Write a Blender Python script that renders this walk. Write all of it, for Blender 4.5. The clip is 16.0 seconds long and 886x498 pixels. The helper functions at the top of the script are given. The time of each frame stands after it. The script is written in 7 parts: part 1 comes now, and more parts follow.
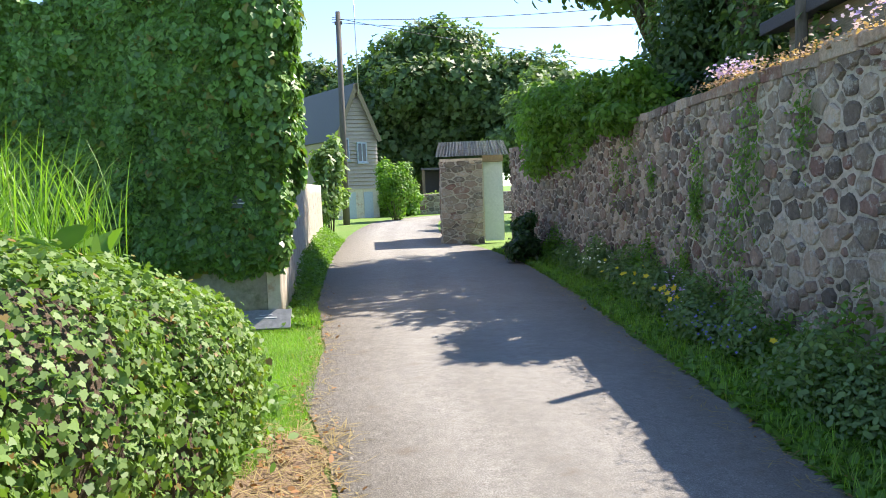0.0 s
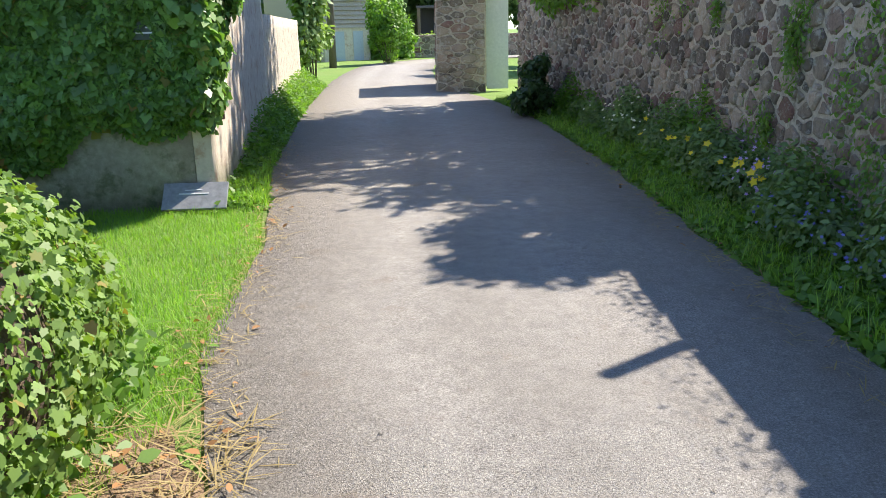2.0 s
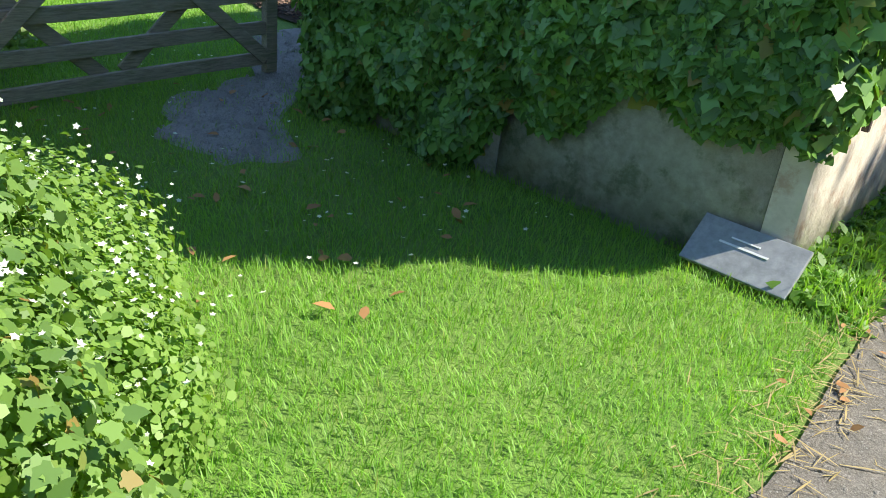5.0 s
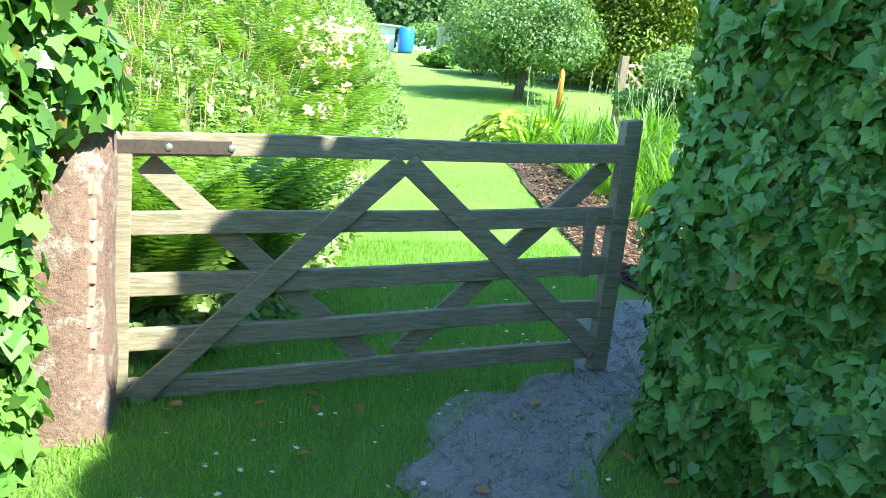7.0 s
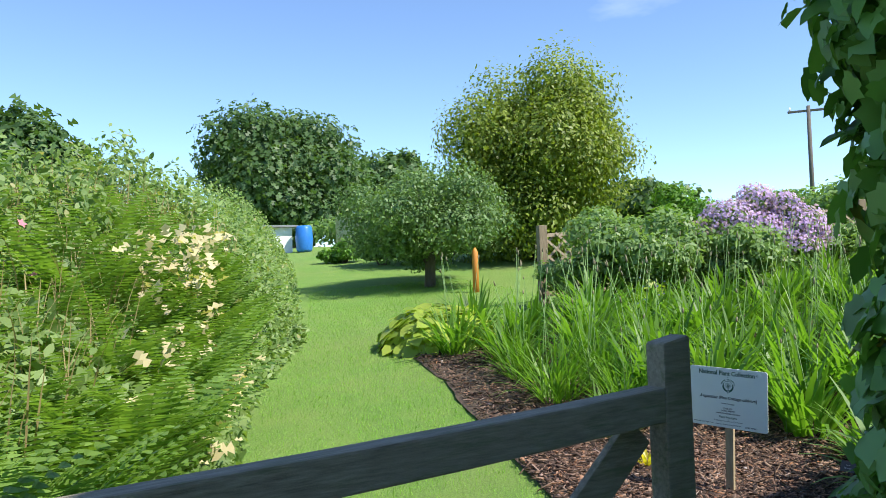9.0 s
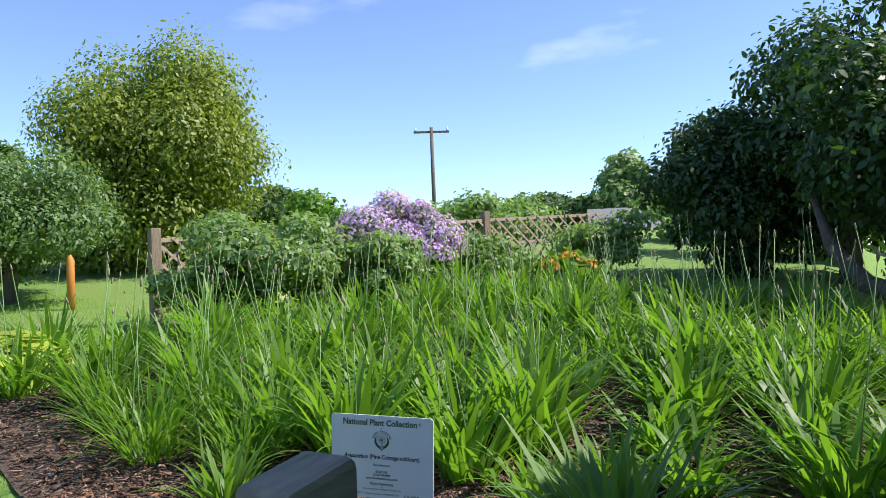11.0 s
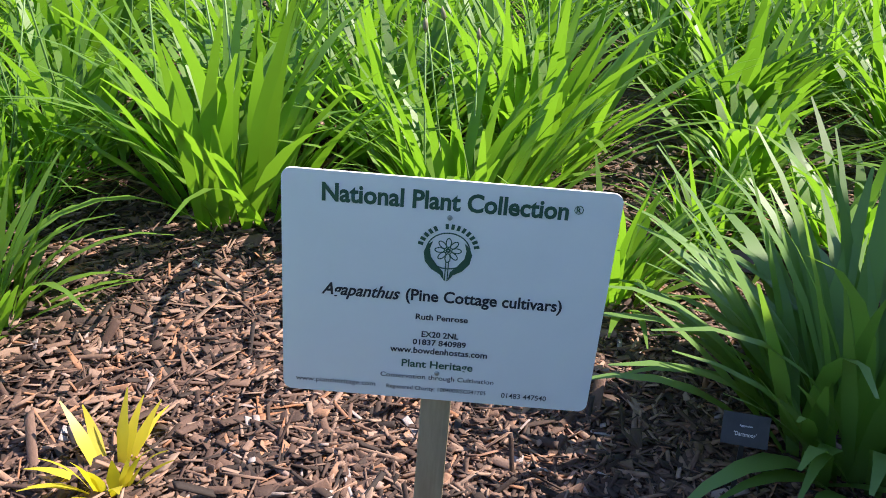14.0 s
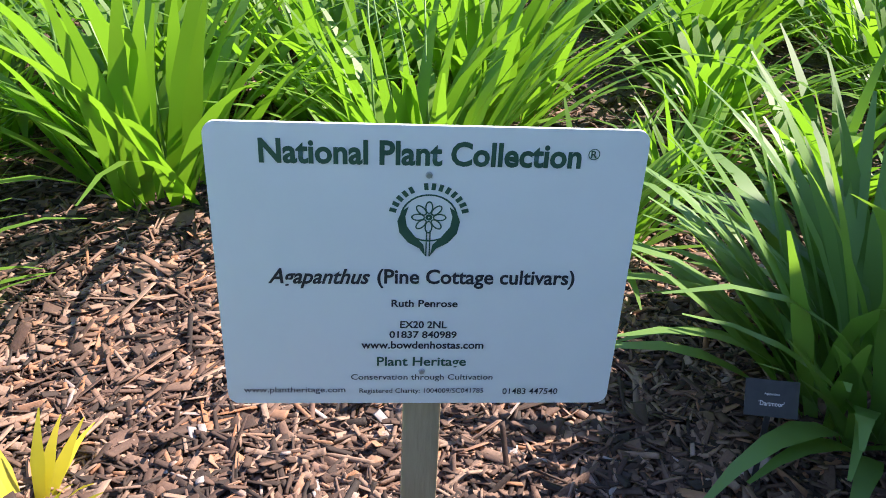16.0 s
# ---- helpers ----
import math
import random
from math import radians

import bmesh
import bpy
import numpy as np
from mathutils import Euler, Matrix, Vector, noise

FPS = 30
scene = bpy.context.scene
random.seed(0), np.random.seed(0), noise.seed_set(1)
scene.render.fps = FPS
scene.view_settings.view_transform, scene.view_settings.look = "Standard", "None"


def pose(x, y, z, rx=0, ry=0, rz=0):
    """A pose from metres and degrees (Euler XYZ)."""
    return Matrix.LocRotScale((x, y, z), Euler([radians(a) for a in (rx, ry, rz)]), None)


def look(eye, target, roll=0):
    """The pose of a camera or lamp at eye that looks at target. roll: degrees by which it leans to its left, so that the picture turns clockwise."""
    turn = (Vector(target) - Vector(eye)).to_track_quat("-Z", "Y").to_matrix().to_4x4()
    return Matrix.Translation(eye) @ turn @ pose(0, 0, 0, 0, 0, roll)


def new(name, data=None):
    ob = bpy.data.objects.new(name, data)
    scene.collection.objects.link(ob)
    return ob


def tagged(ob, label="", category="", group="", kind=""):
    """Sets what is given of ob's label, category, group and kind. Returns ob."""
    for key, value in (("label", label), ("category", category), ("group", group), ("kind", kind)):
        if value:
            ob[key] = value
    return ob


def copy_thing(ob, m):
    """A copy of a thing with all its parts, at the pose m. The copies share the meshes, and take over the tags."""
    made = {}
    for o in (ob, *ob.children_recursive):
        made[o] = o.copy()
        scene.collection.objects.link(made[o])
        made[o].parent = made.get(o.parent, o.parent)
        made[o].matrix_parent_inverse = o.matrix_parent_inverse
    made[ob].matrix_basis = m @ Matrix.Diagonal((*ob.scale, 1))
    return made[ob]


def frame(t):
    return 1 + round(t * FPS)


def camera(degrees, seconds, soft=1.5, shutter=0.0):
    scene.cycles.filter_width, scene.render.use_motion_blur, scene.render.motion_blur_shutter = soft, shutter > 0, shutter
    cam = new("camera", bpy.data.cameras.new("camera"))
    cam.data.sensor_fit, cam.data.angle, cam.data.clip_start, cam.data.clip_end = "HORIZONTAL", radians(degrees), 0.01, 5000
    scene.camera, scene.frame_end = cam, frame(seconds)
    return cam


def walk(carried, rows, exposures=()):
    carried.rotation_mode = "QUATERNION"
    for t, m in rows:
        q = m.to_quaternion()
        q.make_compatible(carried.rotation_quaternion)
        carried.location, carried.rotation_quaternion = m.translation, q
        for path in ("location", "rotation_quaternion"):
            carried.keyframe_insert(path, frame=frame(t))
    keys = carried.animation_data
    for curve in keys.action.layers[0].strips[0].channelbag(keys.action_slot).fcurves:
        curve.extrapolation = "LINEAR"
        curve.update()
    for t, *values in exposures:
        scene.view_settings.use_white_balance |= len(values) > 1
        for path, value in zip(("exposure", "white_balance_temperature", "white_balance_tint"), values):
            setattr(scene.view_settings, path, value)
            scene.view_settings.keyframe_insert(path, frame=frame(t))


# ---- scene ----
cam = camera(59.4, 16.0, 0.9)
PATH = [
    (0, (0.279, 0.569, 1.39), (0.209, 2.562, 1.231), -2.2),
    (0.5, (0.332, 1.108, 1.326), (0.369, 3.076, 0.974), -1.2),
    (1, (0.301, 1.623, 1.295), (0.332, 3.56, 0.798), -1.0),
    (1.5, (0.291, 2.136, 1.283), (0.354, 4.059, 0.738), -1.7),
    (2, (0.254, 2.635, 1.281), (0.185, 4.559, 0.737), -1.4),
    (2.5, (0.218, 3.146, 1.274), (-0.008, 5.058, 0.731), -0.4),
    (2.7, (0.203, 3.342, 1.239), (-0.126, 5.233, 0.679), 0.2),
    (3, (0.16, 3.677, 1.215), (-0.386, 5.51, 0.633), 1.1),
    (3.2, (0.134, 3.844, 1.189), (-0.539, 5.627, 0.584), 2.5),
    (5.3, (-0.546, 5.553, 1.424), (-2.028, 6.576, 0.554), 5.3),
    (5.5, (-0.7, 5.642, 1.426), (-2.253, 6.561, 0.565), 4.3),
    (5.9, (-1.123, 5.734, 1.429), (-2.769, 6.631, 0.73), 4.3),
    (6, (-1.208, 5.76, 1.422), (-2.895, 6.626, 0.786), 3.9),
    (6.5, (-1.525, 6.074, 1.367), (-3.413, 6.556, 0.917), 3.9),
    (7, (-1.962, 6.236, 1.361), (-3.862, 6.713, 0.957), 5.9),
    (7.5, (-2.413, 6.41, 1.389), (-4.317, 6.879, 0.991), 3.8),
    (8, (-2.833, 6.528, 1.415), (-4.765, 6.931, 1.091), 0.7),
    (8.5, (-3.259, 6.612, 1.464), (-5.204, 7.06, 1.332), -2.5),
    (9, (-3.679, 6.745, 1.479), (-5.562, 7.416, 1.547), -2.0),
    (9.5, (-4.096, 6.882, 1.487), (-5.799, 7.924, 1.595), -2.5),
    (10, (-4.375, 7.04, 1.469), (-5.887, 8.342, 1.608), -2.5),
    (10.7, (-4.62, 7.32, 1.468), (-6.03, 8.73, 1.57), -2.4),
    (11.4, (-4.98, 7.86, 1.47), (-6.34, 9.34, 1.47), -2.3),
    (11.85, (-5.26, 8.14, 1.473), (-6.57, 9.65, 1.41), -2.2),
    (12.2, (-5.51, 8.08, 1.475), (-6.79, 9.61, 1.34), -2.1),
    (12.5, (-5.73, 7.985, 1.475), (-6.99, 9.521, 1.238), -2.0),
    (13, (-6.017, 8.173, 1.461), (-7.248, 9.68, 0.999), -4.0),
    (13.5, (-6.302, 8.446, 1.393), (-7.42, 9.977, 0.757), -2.8),
    (14, (-6.504, 8.651, 1.232), (-7.402, 10.261, 0.456), 1.7),
    (14.5, (-6.606, 8.767, 1.132), (-7.37, 10.415, 0.295), 3.4),
    (15, (-6.658, 8.79, 1.128), (-7.413, 10.429, 0.266), 1.2),
    (15.5, (-6.647, 8.799, 1.157), (-7.402, 10.434, 0.286), -0.0),
    (16, (-6.625, 8.803, 1.157), (-7.379, 10.44, 0.29), -0.4),
]
EXPOSURES = [(0, 1.6, 6800, 14), (3.2, 1.55, 6800, 14), (5.3, 1.65, 6500, 2), (6.0, 2.4, 6250, -5), (6.5, 2.5, 6250, -5), (7.5, 2.3, 6250, -2), (8.5, 1.55, 6400, 7), (9.2, 1.08, 6400, 9), (12.5, 1.18, 6350, 21), (14.5, 1.85, 6600, 18), (16, 1.95, 6600, 18)]
walk(cam, [(t, look(eye, target, roll)) for t, eye, target, roll in PATH], EXPOSURES)

# ---- world, sun and exposure ----
SUN_AZ, SUN_EL = radians(50.0), radians(49.0)   # azimuth clockwise from +y
SUN_DIR = Vector((math.sin(SUN_AZ) * math.cos(SUN_EL), math.cos(SUN_AZ) * math.cos(SUN_EL), math.sin(SUN_EL)))
world = bpy.data.worlds.new("sky_world")
scene.world = world
world.use_nodes = True
wn, wl = world.node_tree.nodes, world.node_tree.links
wn.clear()
sky = wn.new("ShaderNodeTexSky")
sky.sky_type, sky.sun_disc = "NISHITA", False
sky.sun_elevation, sky.sun_rotation = SUN_EL, SUN_AZ
sky.air_density, sky.dust_density, sky.ozone_density = 0.7, 0.0, 3.2
sky.altitude = 300
wbg, wout = wn.new("ShaderNodeBackground"), wn.new("ShaderNodeOutputWorld")
# thin wisps of high cloud mixed over the sky
wgeo, wmap = wn.new("ShaderNodeTexCoord"), wn.new("ShaderNodeMapping")
wnoise, wramp, wmix = wn.new("ShaderNodeTexNoise"), wn.new("ShaderNodeValToRGB"), wn.new("ShaderNodeMixRGB")
wmap.inputs["Scale"].default_value = (1.6, 1.6, 5.0)
wnoise.inputs["Scale"].default_value, wnoise.inputs["Detail"].default_value = 1.7, 7.0
wramp.color_ramp.elements[0].position, wramp.color_ramp.elements[1].position = 0.65, 1.0
wmix.inputs[2].default_value = (5.0, 5.4, 6.0, 1)
wl.new(wgeo.outputs["Generated"], wmap.inputs["Vector"])
wl.new(wmap.outputs["Vector"], wnoise.inputs["Vector"])
wl.new(wnoise.outputs["Fac"], wramp.inputs["Fac"])
wl.new(wramp.outputs["Color"], wmix.inputs["Fac"])
wl.new(sky.outputs["Color"], wmix.inputs[1])
wl.new(wmix.outputs["Color"], wbg.inputs["Color"])
wbg.inputs["Strength"].default_value = 0.132
wl.new(wbg.outputs["Background"], wout.inputs["Surface"])
sun_data = bpy.data.lights.new("sun", "SUN")
sun_data.energy, sun_data.angle, sun_data.color = 3.45, radians(0.55), (1.0, 0.94, 0.83)
sun = new("sun", sun_data)
sun.matrix_world = look((0, 0, 30), Vector((0, 0, 30)) - SUN_DIR)

RNG = np.random.default_rng(7)

# ---- materials ----


def nodes_of(name):
    m = bpy.data.materials.new(name)
    m.use_nodes = True
    nt = m.node_tree
    return m, nt, nt.nodes, nt.links, nt.nodes["Principled BSDF"]


def ramp(nt, source, stops):
    r = nt.nodes.new("ShaderNodeValToRGB")
    el = r.color_ramp.elements
    while len(el) < len(stops):
        el.new(0.5)
    for e, (p, c) in zip(el, stops):
        e.position, e.color = p, (*c, 1)
    nt.links.new(source, r.inputs["Fac"])
    return r.outputs["Color"]


def noise_of(nt, scale, detail=5.0, rough=0.6, vec=None):
    n = nt.nodes.new("ShaderNodeTexNoise")
    n.inputs["Scale"].default_value, n.inputs["Detail"].default_value, n.inputs["Roughness"].default_value = scale, detail, rough
    if vec is not None:
        nt.links.new(vec, n.inputs["Vector"])
    return n.outputs["Fac"]


def coords(nt, stretch=(1, 1, 1), kind="Object"):
    c, m = nt.nodes.new("ShaderNodeTexCoord"), nt.nodes.new("ShaderNodeMapping")
    m.inputs["Scale"].default_value = stretch
    nt.links.new(c.outputs[kind], m.inputs["Vector"])
    return m.outputs["Vector"]


def world_place(nt):
    return nt.nodes.new("ShaderNodeNewGeometry").outputs["Position"]


def mixed(nt, fac, a, b, mode="MIX"):
    m = nt.nodes.new("ShaderNodeMixRGB")
    m.blend_type = mode
    for k, v in ((0, fac), (1, a), (2, b)):
        if isinstance(v, (int, float)):
            m.inputs[k].default_value = v
        elif isinstance(v, tuple):
            m.inputs[k].default_value = (*v, 1)
        else:
            nt.links.new(v, m.inputs[k])
    return m.outputs[0]


def bumped(nt, b, height, strength=0.4, distance=0.01):
    n = nt.nodes.new("ShaderNodeBump")
    n.inputs["Strength"].default_value, n.inputs["Distance"].default_value = strength, distance
    nt.links.new(height, n.inputs["Height"])
    nt.links.new(n.outputs["Normal"], b.inputs["Normal"])


def surface(name, dark, light, rough=0.85, fine=40.0, broad=3.0, bump=0.4, depth=0.008, stretch=(1, 1, 1), metal=0.0, stain=None):
    """A two-scale surface: fine grain between two colours, broad patches, and relief."""
    m, nt, n, l, b = nodes_of(name)
    v = coords(nt, stretch)
    f1, f2 = noise_of(nt, fine, 6, 0.65, v), noise_of(nt, broad, 4, 0.6, v)
    mid = tuple((p + q) / 2 for p, q in zip(dark, light))
    c = ramp(nt, f1, ((0.3, dark), (0.7, light)))
    c = mixed(nt, ramp(nt, f2, ((0.35, (0, 0, 0)), (0.65, (0.55, 0.55, 0.55)))), c, mid)
    if stain:
        c = mixed(nt, ramp(nt, noise_of(nt, broad * 2.3, 8, 0.7, v), ((0.52, (0, 0, 0)), (0.64, (0.85, 0.85, 0.85)))), c, stain)
    l.new(c, b.inputs["Base Color"])
    b.inputs["Roughness"].default_value, b.inputs["Metallic"].default_value = rough, metal
    bumped(nt, b, f1, bump, depth)
    return m


def leaf(name, dark, light, gloss=0.45, through_light=0.4, tint=None):
    """Foliage: each leaf has its own shade, and lets some light through."""
    m, nt, n, l, b = nodes_of(name)
    geo = nt.nodes.new("ShaderNodeNewGeometry")
    info = nt.nodes.new("ShaderNodeObjectInfo")
    stops = [(0.0, dark), (0.75, light)] if tint is None else [(0.0, dark), (0.72, light), (0.965, light), (0.985, tint)]
    c = ramp(nt, geo.outputs["Random Per Island"], stops)
    broad = noise_of(nt, 1.3, 3, 0.6, geo.outputs["Position"])
    c = mixed(nt, ramp(nt, broad, ((0.35, (0, 0, 0)), (0.7, (0.5, 0.5, 0.5)))), c, tuple(1.25 * v for v in light))
    c = mixed(nt, 0.25, c, ramp(nt, info.outputs["Random"], ((0, dark), (1, light))))
    l.new(c, b.inputs["Base Color"])
    b.inputs["Roughness"].default_value = gloss
    t = n.new("ShaderNodeBsdfTranslucent")
    l.new(mixed(nt, 1.0, c, (1.5, 1.6, 0.55), "MULTIPLY"), t.inputs["Color"])
    mx = n.new("ShaderNodeMixShader")
    mx.inputs[0].default_value = through_light
    l.new(b.outputs[0], mx.inputs[1])
    l.new(t.outputs[0], mx.inputs[2])
    l.new(mx.outputs[0], n["Material Output"].inputs["Surface"])
    return m


def petal(name, a, b2):
    return leaf(name, a, b2, 0.6, 0.35)


M_IVY = leaf("ivy_leaf", (0.026, 0.075, 0.014), (0.19, 0.37, 0.08), 0.38, 0.25, (0.3, 0.16, 0.04))
M_HEDGE_IVY = leaf("hedge_ivy_leaf", (0.045, 0.11, 0.025), (0.19, 0.31, 0.07), 0.55, 0.3, (0.35, 0.12, 0.05))
M_WEED = leaf("weed_leaf", (0.06, 0.14, 0.02), (0.18, 0.34, 0.06), 0.5, 0.45)
M_GRASS = leaf("grass_blade", (0.085, 0.2, 0.025), (0.25, 0.45, 0.07), 0.5, 0.45, (0.4, 0.33, 0.14))
M_DRY = leaf("dry_grass", (0.22, 0.16, 0.07), (0.42, 0.33, 0.16), 0.7, 0.25)
M_FERN = leaf("fern_frond", (0.09, 0.18, 0.03), (0.24, 0.37, 0.08), 0.5, 0.4)
M_TREE = leaf("tree_leaf", (0.03, 0.07, 0.022), (0.11, 0.19, 0.06), 0.5, 0.35)
M_TREE_OLIVE = leaf("apple_leaf", (0.06, 0.12, 0.04), (0.2, 0.31, 0.11), 0.5, 0.35)
M_TREE_GOLD = leaf("golden_leaf", (0.04, 0.085, 0.015), (0.27, 0.33, 0.05), 0.5, 0.4)
M_SHRUB = leaf("shrub_leaf", (0.08, 0.16, 0.05), (0.26, 0.38, 0.14), 0.5, 0.4)
M_DARK = leaf("dark_leaf", (0.012, 0.035, 0.01), (0.05, 0.11, 0.025), 0.45, 0.3)
M_STRAP = leaf("strap_leaf", (0.03, 0.095, 0.012), (0.18, 0.34, 0.045), 0.46, 0.5)
# strap-leaf copy for the clump in house shade, its tone set for that shade
M_STRAP_SHADED = leaf("shaded_strap_leaf", (0.05, 0.13, 0.03), (0.17, 0.3, 0.07), 0.5, 0.38)
M_STEM = leaf("flower_stem", (0.1, 0.2, 0.05), (0.2, 0.34, 0.1), 0.5, 0.1)
M_BUD = leaf("flower_bud", (0.16, 0.18, 0.09), (0.36, 0.3, 0.2), 0.6, 0.2)
M_HOSTA = leaf("hosta_leaf", (0.14, 0.26, 0.03), (0.42, 0.5, 0.08), 0.4, 0.4, (0.6, 0.45, 0.06))
M_YELLOW_LEAF = leaf("yellow_leaf", (0.4, 0.36, 0.03), (0.7, 0.6, 0.06), 0.4, 0.45)
M_WHITE = petal("white_petal", (0.7, 0.72, 0.66), (0.85, 0.86, 0.82))
M_PURPLE = petal("lilac_petal", (0.38, 0.24, 0.6), (0.66, 0.5, 0.88))
M_BLUE = petal("blue_petal", (0.08, 0.09, 0.35), (0.2, 0.22, 0.6))
M_YELLOW = petal("yellow_petal", (0.75, 0.5, 0.02), (0.85, 0.7, 0.05))
M_ORANGE = petal("orange_petal", (0.7, 0.2, 0.02), (0.85, 0.4, 0.03))
M_PINK = petal("pink_petal", (0.55, 0.1, 0.18), (0.75, 0.3, 0.38))
M_CREAM = petal("cream_plume", (0.45, 0.36, 0.18), (0.68, 0.6, 0.38))
M_RUST = petal("rust_petal", (0.22, 0.16, 0.09), (0.55, 0.34, 0.26))
M_DEAD = leaf("dead_leaf", (0.2, 0.09, 0.03), (0.42, 0.22, 0.09), 0.7, 0.15)
M_BARK = surface("bark", (0.06, 0.05, 0.035), (0.17, 0.14, 0.1), 0.9, 22, 4, 0.7, 0.02, (1, 1, 0.25))
M_GATE = surface("weathered_wood", (0.15, 0.12, 0.08), (0.4, 0.34, 0.25), 0.85, 30, 5, 0.6, 0.004, (3, 0.35, 3), stain=(0.17, 0.165, 0.085))
M_POST = surface("post_wood", (0.13, 0.1, 0.06), (0.32, 0.26, 0.17), 0.85, 30, 5, 0.5, 0.004, (3, 3, 0.3))
M_STAKE = surface("stake_wood", (0.26, 0.2, 0.12), (0.5, 0.41, 0.27), 0.85, 30, 5, 0.5, 0.004, (3, 3, 0.3))
M_POLE = surface("pole_wood", (0.07, 0.06, 0.05), (0.17, 0.15, 0.13), 0.85, 26, 5, 0.5, 0.004, (3, 3, 0.2))
M_TRELLIS = surface("trellis_wood", (0.26, 0.2, 0.13), (0.5, 0.41, 0.3), 0.85, 30, 4, 0.4, 0.003)
M_IRON = surface("iron", (0.06, 0.05, 0.045), (0.16, 0.12, 0.1), 0.6, 60, 9, 0.4, 0.002, metal=0.6)
M_STEEL = surface("galvanised_steel", (0.4, 0.41, 0.42), (0.6, 0.61, 0.62), 0.4, 40, 6, 0.1, 0.001, metal=0.8)
M_ZINC = surface("corrugated_sheet", (0.5, 0.51, 0.52), (0.74, 0.75, 0.76), 0.6, 30, 3, 0.2, 0.002, metal=0.0, stain=(0.3, 0.22, 0.16))
M_STONE = None


def stone_material(name, dark, light, lichen=0.5, red=True):
    m, nt, n, l, b = nodes_of(name)
    pos = world_place(nt)
    isl = nt.nodes.new("ShaderNodeNewGeometry").outputs["Random Per Island"]
    obr = nt.nodes.new("ShaderNodeObjectInfo").outputs["Random"]
    add = nt.nodes.new("ShaderNodeMath")
    add.operation = "ADD"
    l.new(isl, add.inputs[0]), l.new(obr, add.inputs[1])
    fr = nt.nodes.new("ShaderNodeMath")
    fr.operation = "FRACT"
    l.new(add.outputs[0], fr.inputs[0])
    mid = tuple((p + q) / 2 for p, q in zip(dark, light))
    hue = (0.24, 0.13, 0.105) if red else mid
    c = ramp(nt, fr.outputs[0], ((0, dark), (0.35, mid), (0.6, hue), (0.75, light), (1, dark)))
    grain = noise_of(nt, 38, 8, 0.7, pos)
    c = mixed(nt, 0.75, c, ramp(nt, grain, ((0.25, (0.35, 0.34, 0.33)), (0.75, (1.35, 1.33, 1.3)))), "MULTIPLY")
    spots = noise_of(nt, 9, 10, 0.75, pos)
    c = mixed(nt, ramp(nt, spots, ((0.53, (0, 0, 0)), (0.6, (lichen, lichen, lichen)))), c, (0.52, 0.5, 0.44))
    moss = noise_of(nt, 2.2, 8, 0.7, pos)
    c = mixed(nt, ramp(nt, moss, ((0.58, (0, 0, 0)), (0.72, (0.5, 0.5, 0.5)))), c, (0.12, 0.12, 0.06))
    lime = noise_of(nt, 1.5, 9, 0.72, pos)
    c = mixed(nt, ramp(nt, lime, ((0.5, (0, 0, 0)), (0.68, (0.5, 0.5, 0.5)))), c, (0.52, 0.46, 0.37))
    l.new(c, b.inputs["Base Color"])
    b.inputs["Roughness"].default_value = 0.9
    bumped(nt, b, grain, 0.7, 0.016)
    return m


M_STONE = stone_material("rubble_stone", (0.125, 0.1, 0.08), (0.58, 0.47, 0.355), 0.65)
M_MORTAR = surface("lime_mortar", (0.36, 0.31, 0.24), (0.72, 0.65, 0.54), 0.95, 30, 3, 0.7, 0.02, stain=(0.24, 0.2, 0.15))
M_RENDER = surface("limewashed_render", (0.45, 0.39, 0.31), (0.72, 0.65, 0.55), 0.93, 14, 2.2, 0.5, 0.015, stain=(0.42, 0.28, 0.2))
M_GREYRENDER = surface("old_grey_render", (0.2, 0.19, 0.15), (0.42, 0.4, 0.34), 0.95, 16, 2.5, 0.6, 0.02, stain=(0.13, 0.15, 0.09))
M_SLATE = surface("slate", (0.2, 0.21, 0.22), (0.36, 0.37, 0.39), 0.35, 25, 4, 0.3, 0.004)
M_DARKSLATE = surface("roof_slate", (0.07, 0.075, 0.08), (0.17, 0.175, 0.18), 0.7, 25, 3, 0.3, 0.004)
M_GREYROOF = surface("pale_roof_slate", (0.13, 0.135, 0.14), (0.27, 0.275, 0.28), 0.7, 25, 3, 0.3, 0.004)
M_FELT = surface("black_felt", (0.03, 0.032, 0.036), (0.08, 0.082, 0.09), 0.75, 60, 4, 0.3, 0.003)
M_BOARD = surface("weatherboard", (0.3, 0.25, 0.2), (0.5, 0.44, 0.37), 0.8, 20, 3, 0.4, 0.004, (0.4, 1, 4))
M_WHITEPAINT = surface("white_paint", (0.72, 0.72, 0.7), (0.84, 0.84, 0.82), 0.55, 30, 3, 0.1, 0.001)
M_BLUEFRAME = surface("grey_blue_paint", (0.3, 0.36, 0.42), (0.45, 0.51, 0.57), 0.5, 30, 3, 0.1, 0.001)
M_PALEDOOR = surface("pale_green_paint", (0.55, 0.6, 0.56), (0.72, 0.76, 0.72), 0.6, 20, 2, 0.15, 0.002)
M_BLUEPLASTIC = surface("blue_plastic", (0.02, 0.14, 0.5), (0.04, 0.22, 0.65), 0.35, 20, 2, 0.05, 0.001)
M_REDTILE = surface("red_roof_tile", (0.3, 0.08, 0.04), (0.5, 0.17, 0.09), 0.8, 20, 3, 0.3, 0.01)
M_ORANGEWOOD = surface("orange_wood", (0.42, 0.15, 0.02), (0.65, 0.27, 0.04), 0.6, 30, 3, 0.3, 0.003, (3, 3, 0.3))
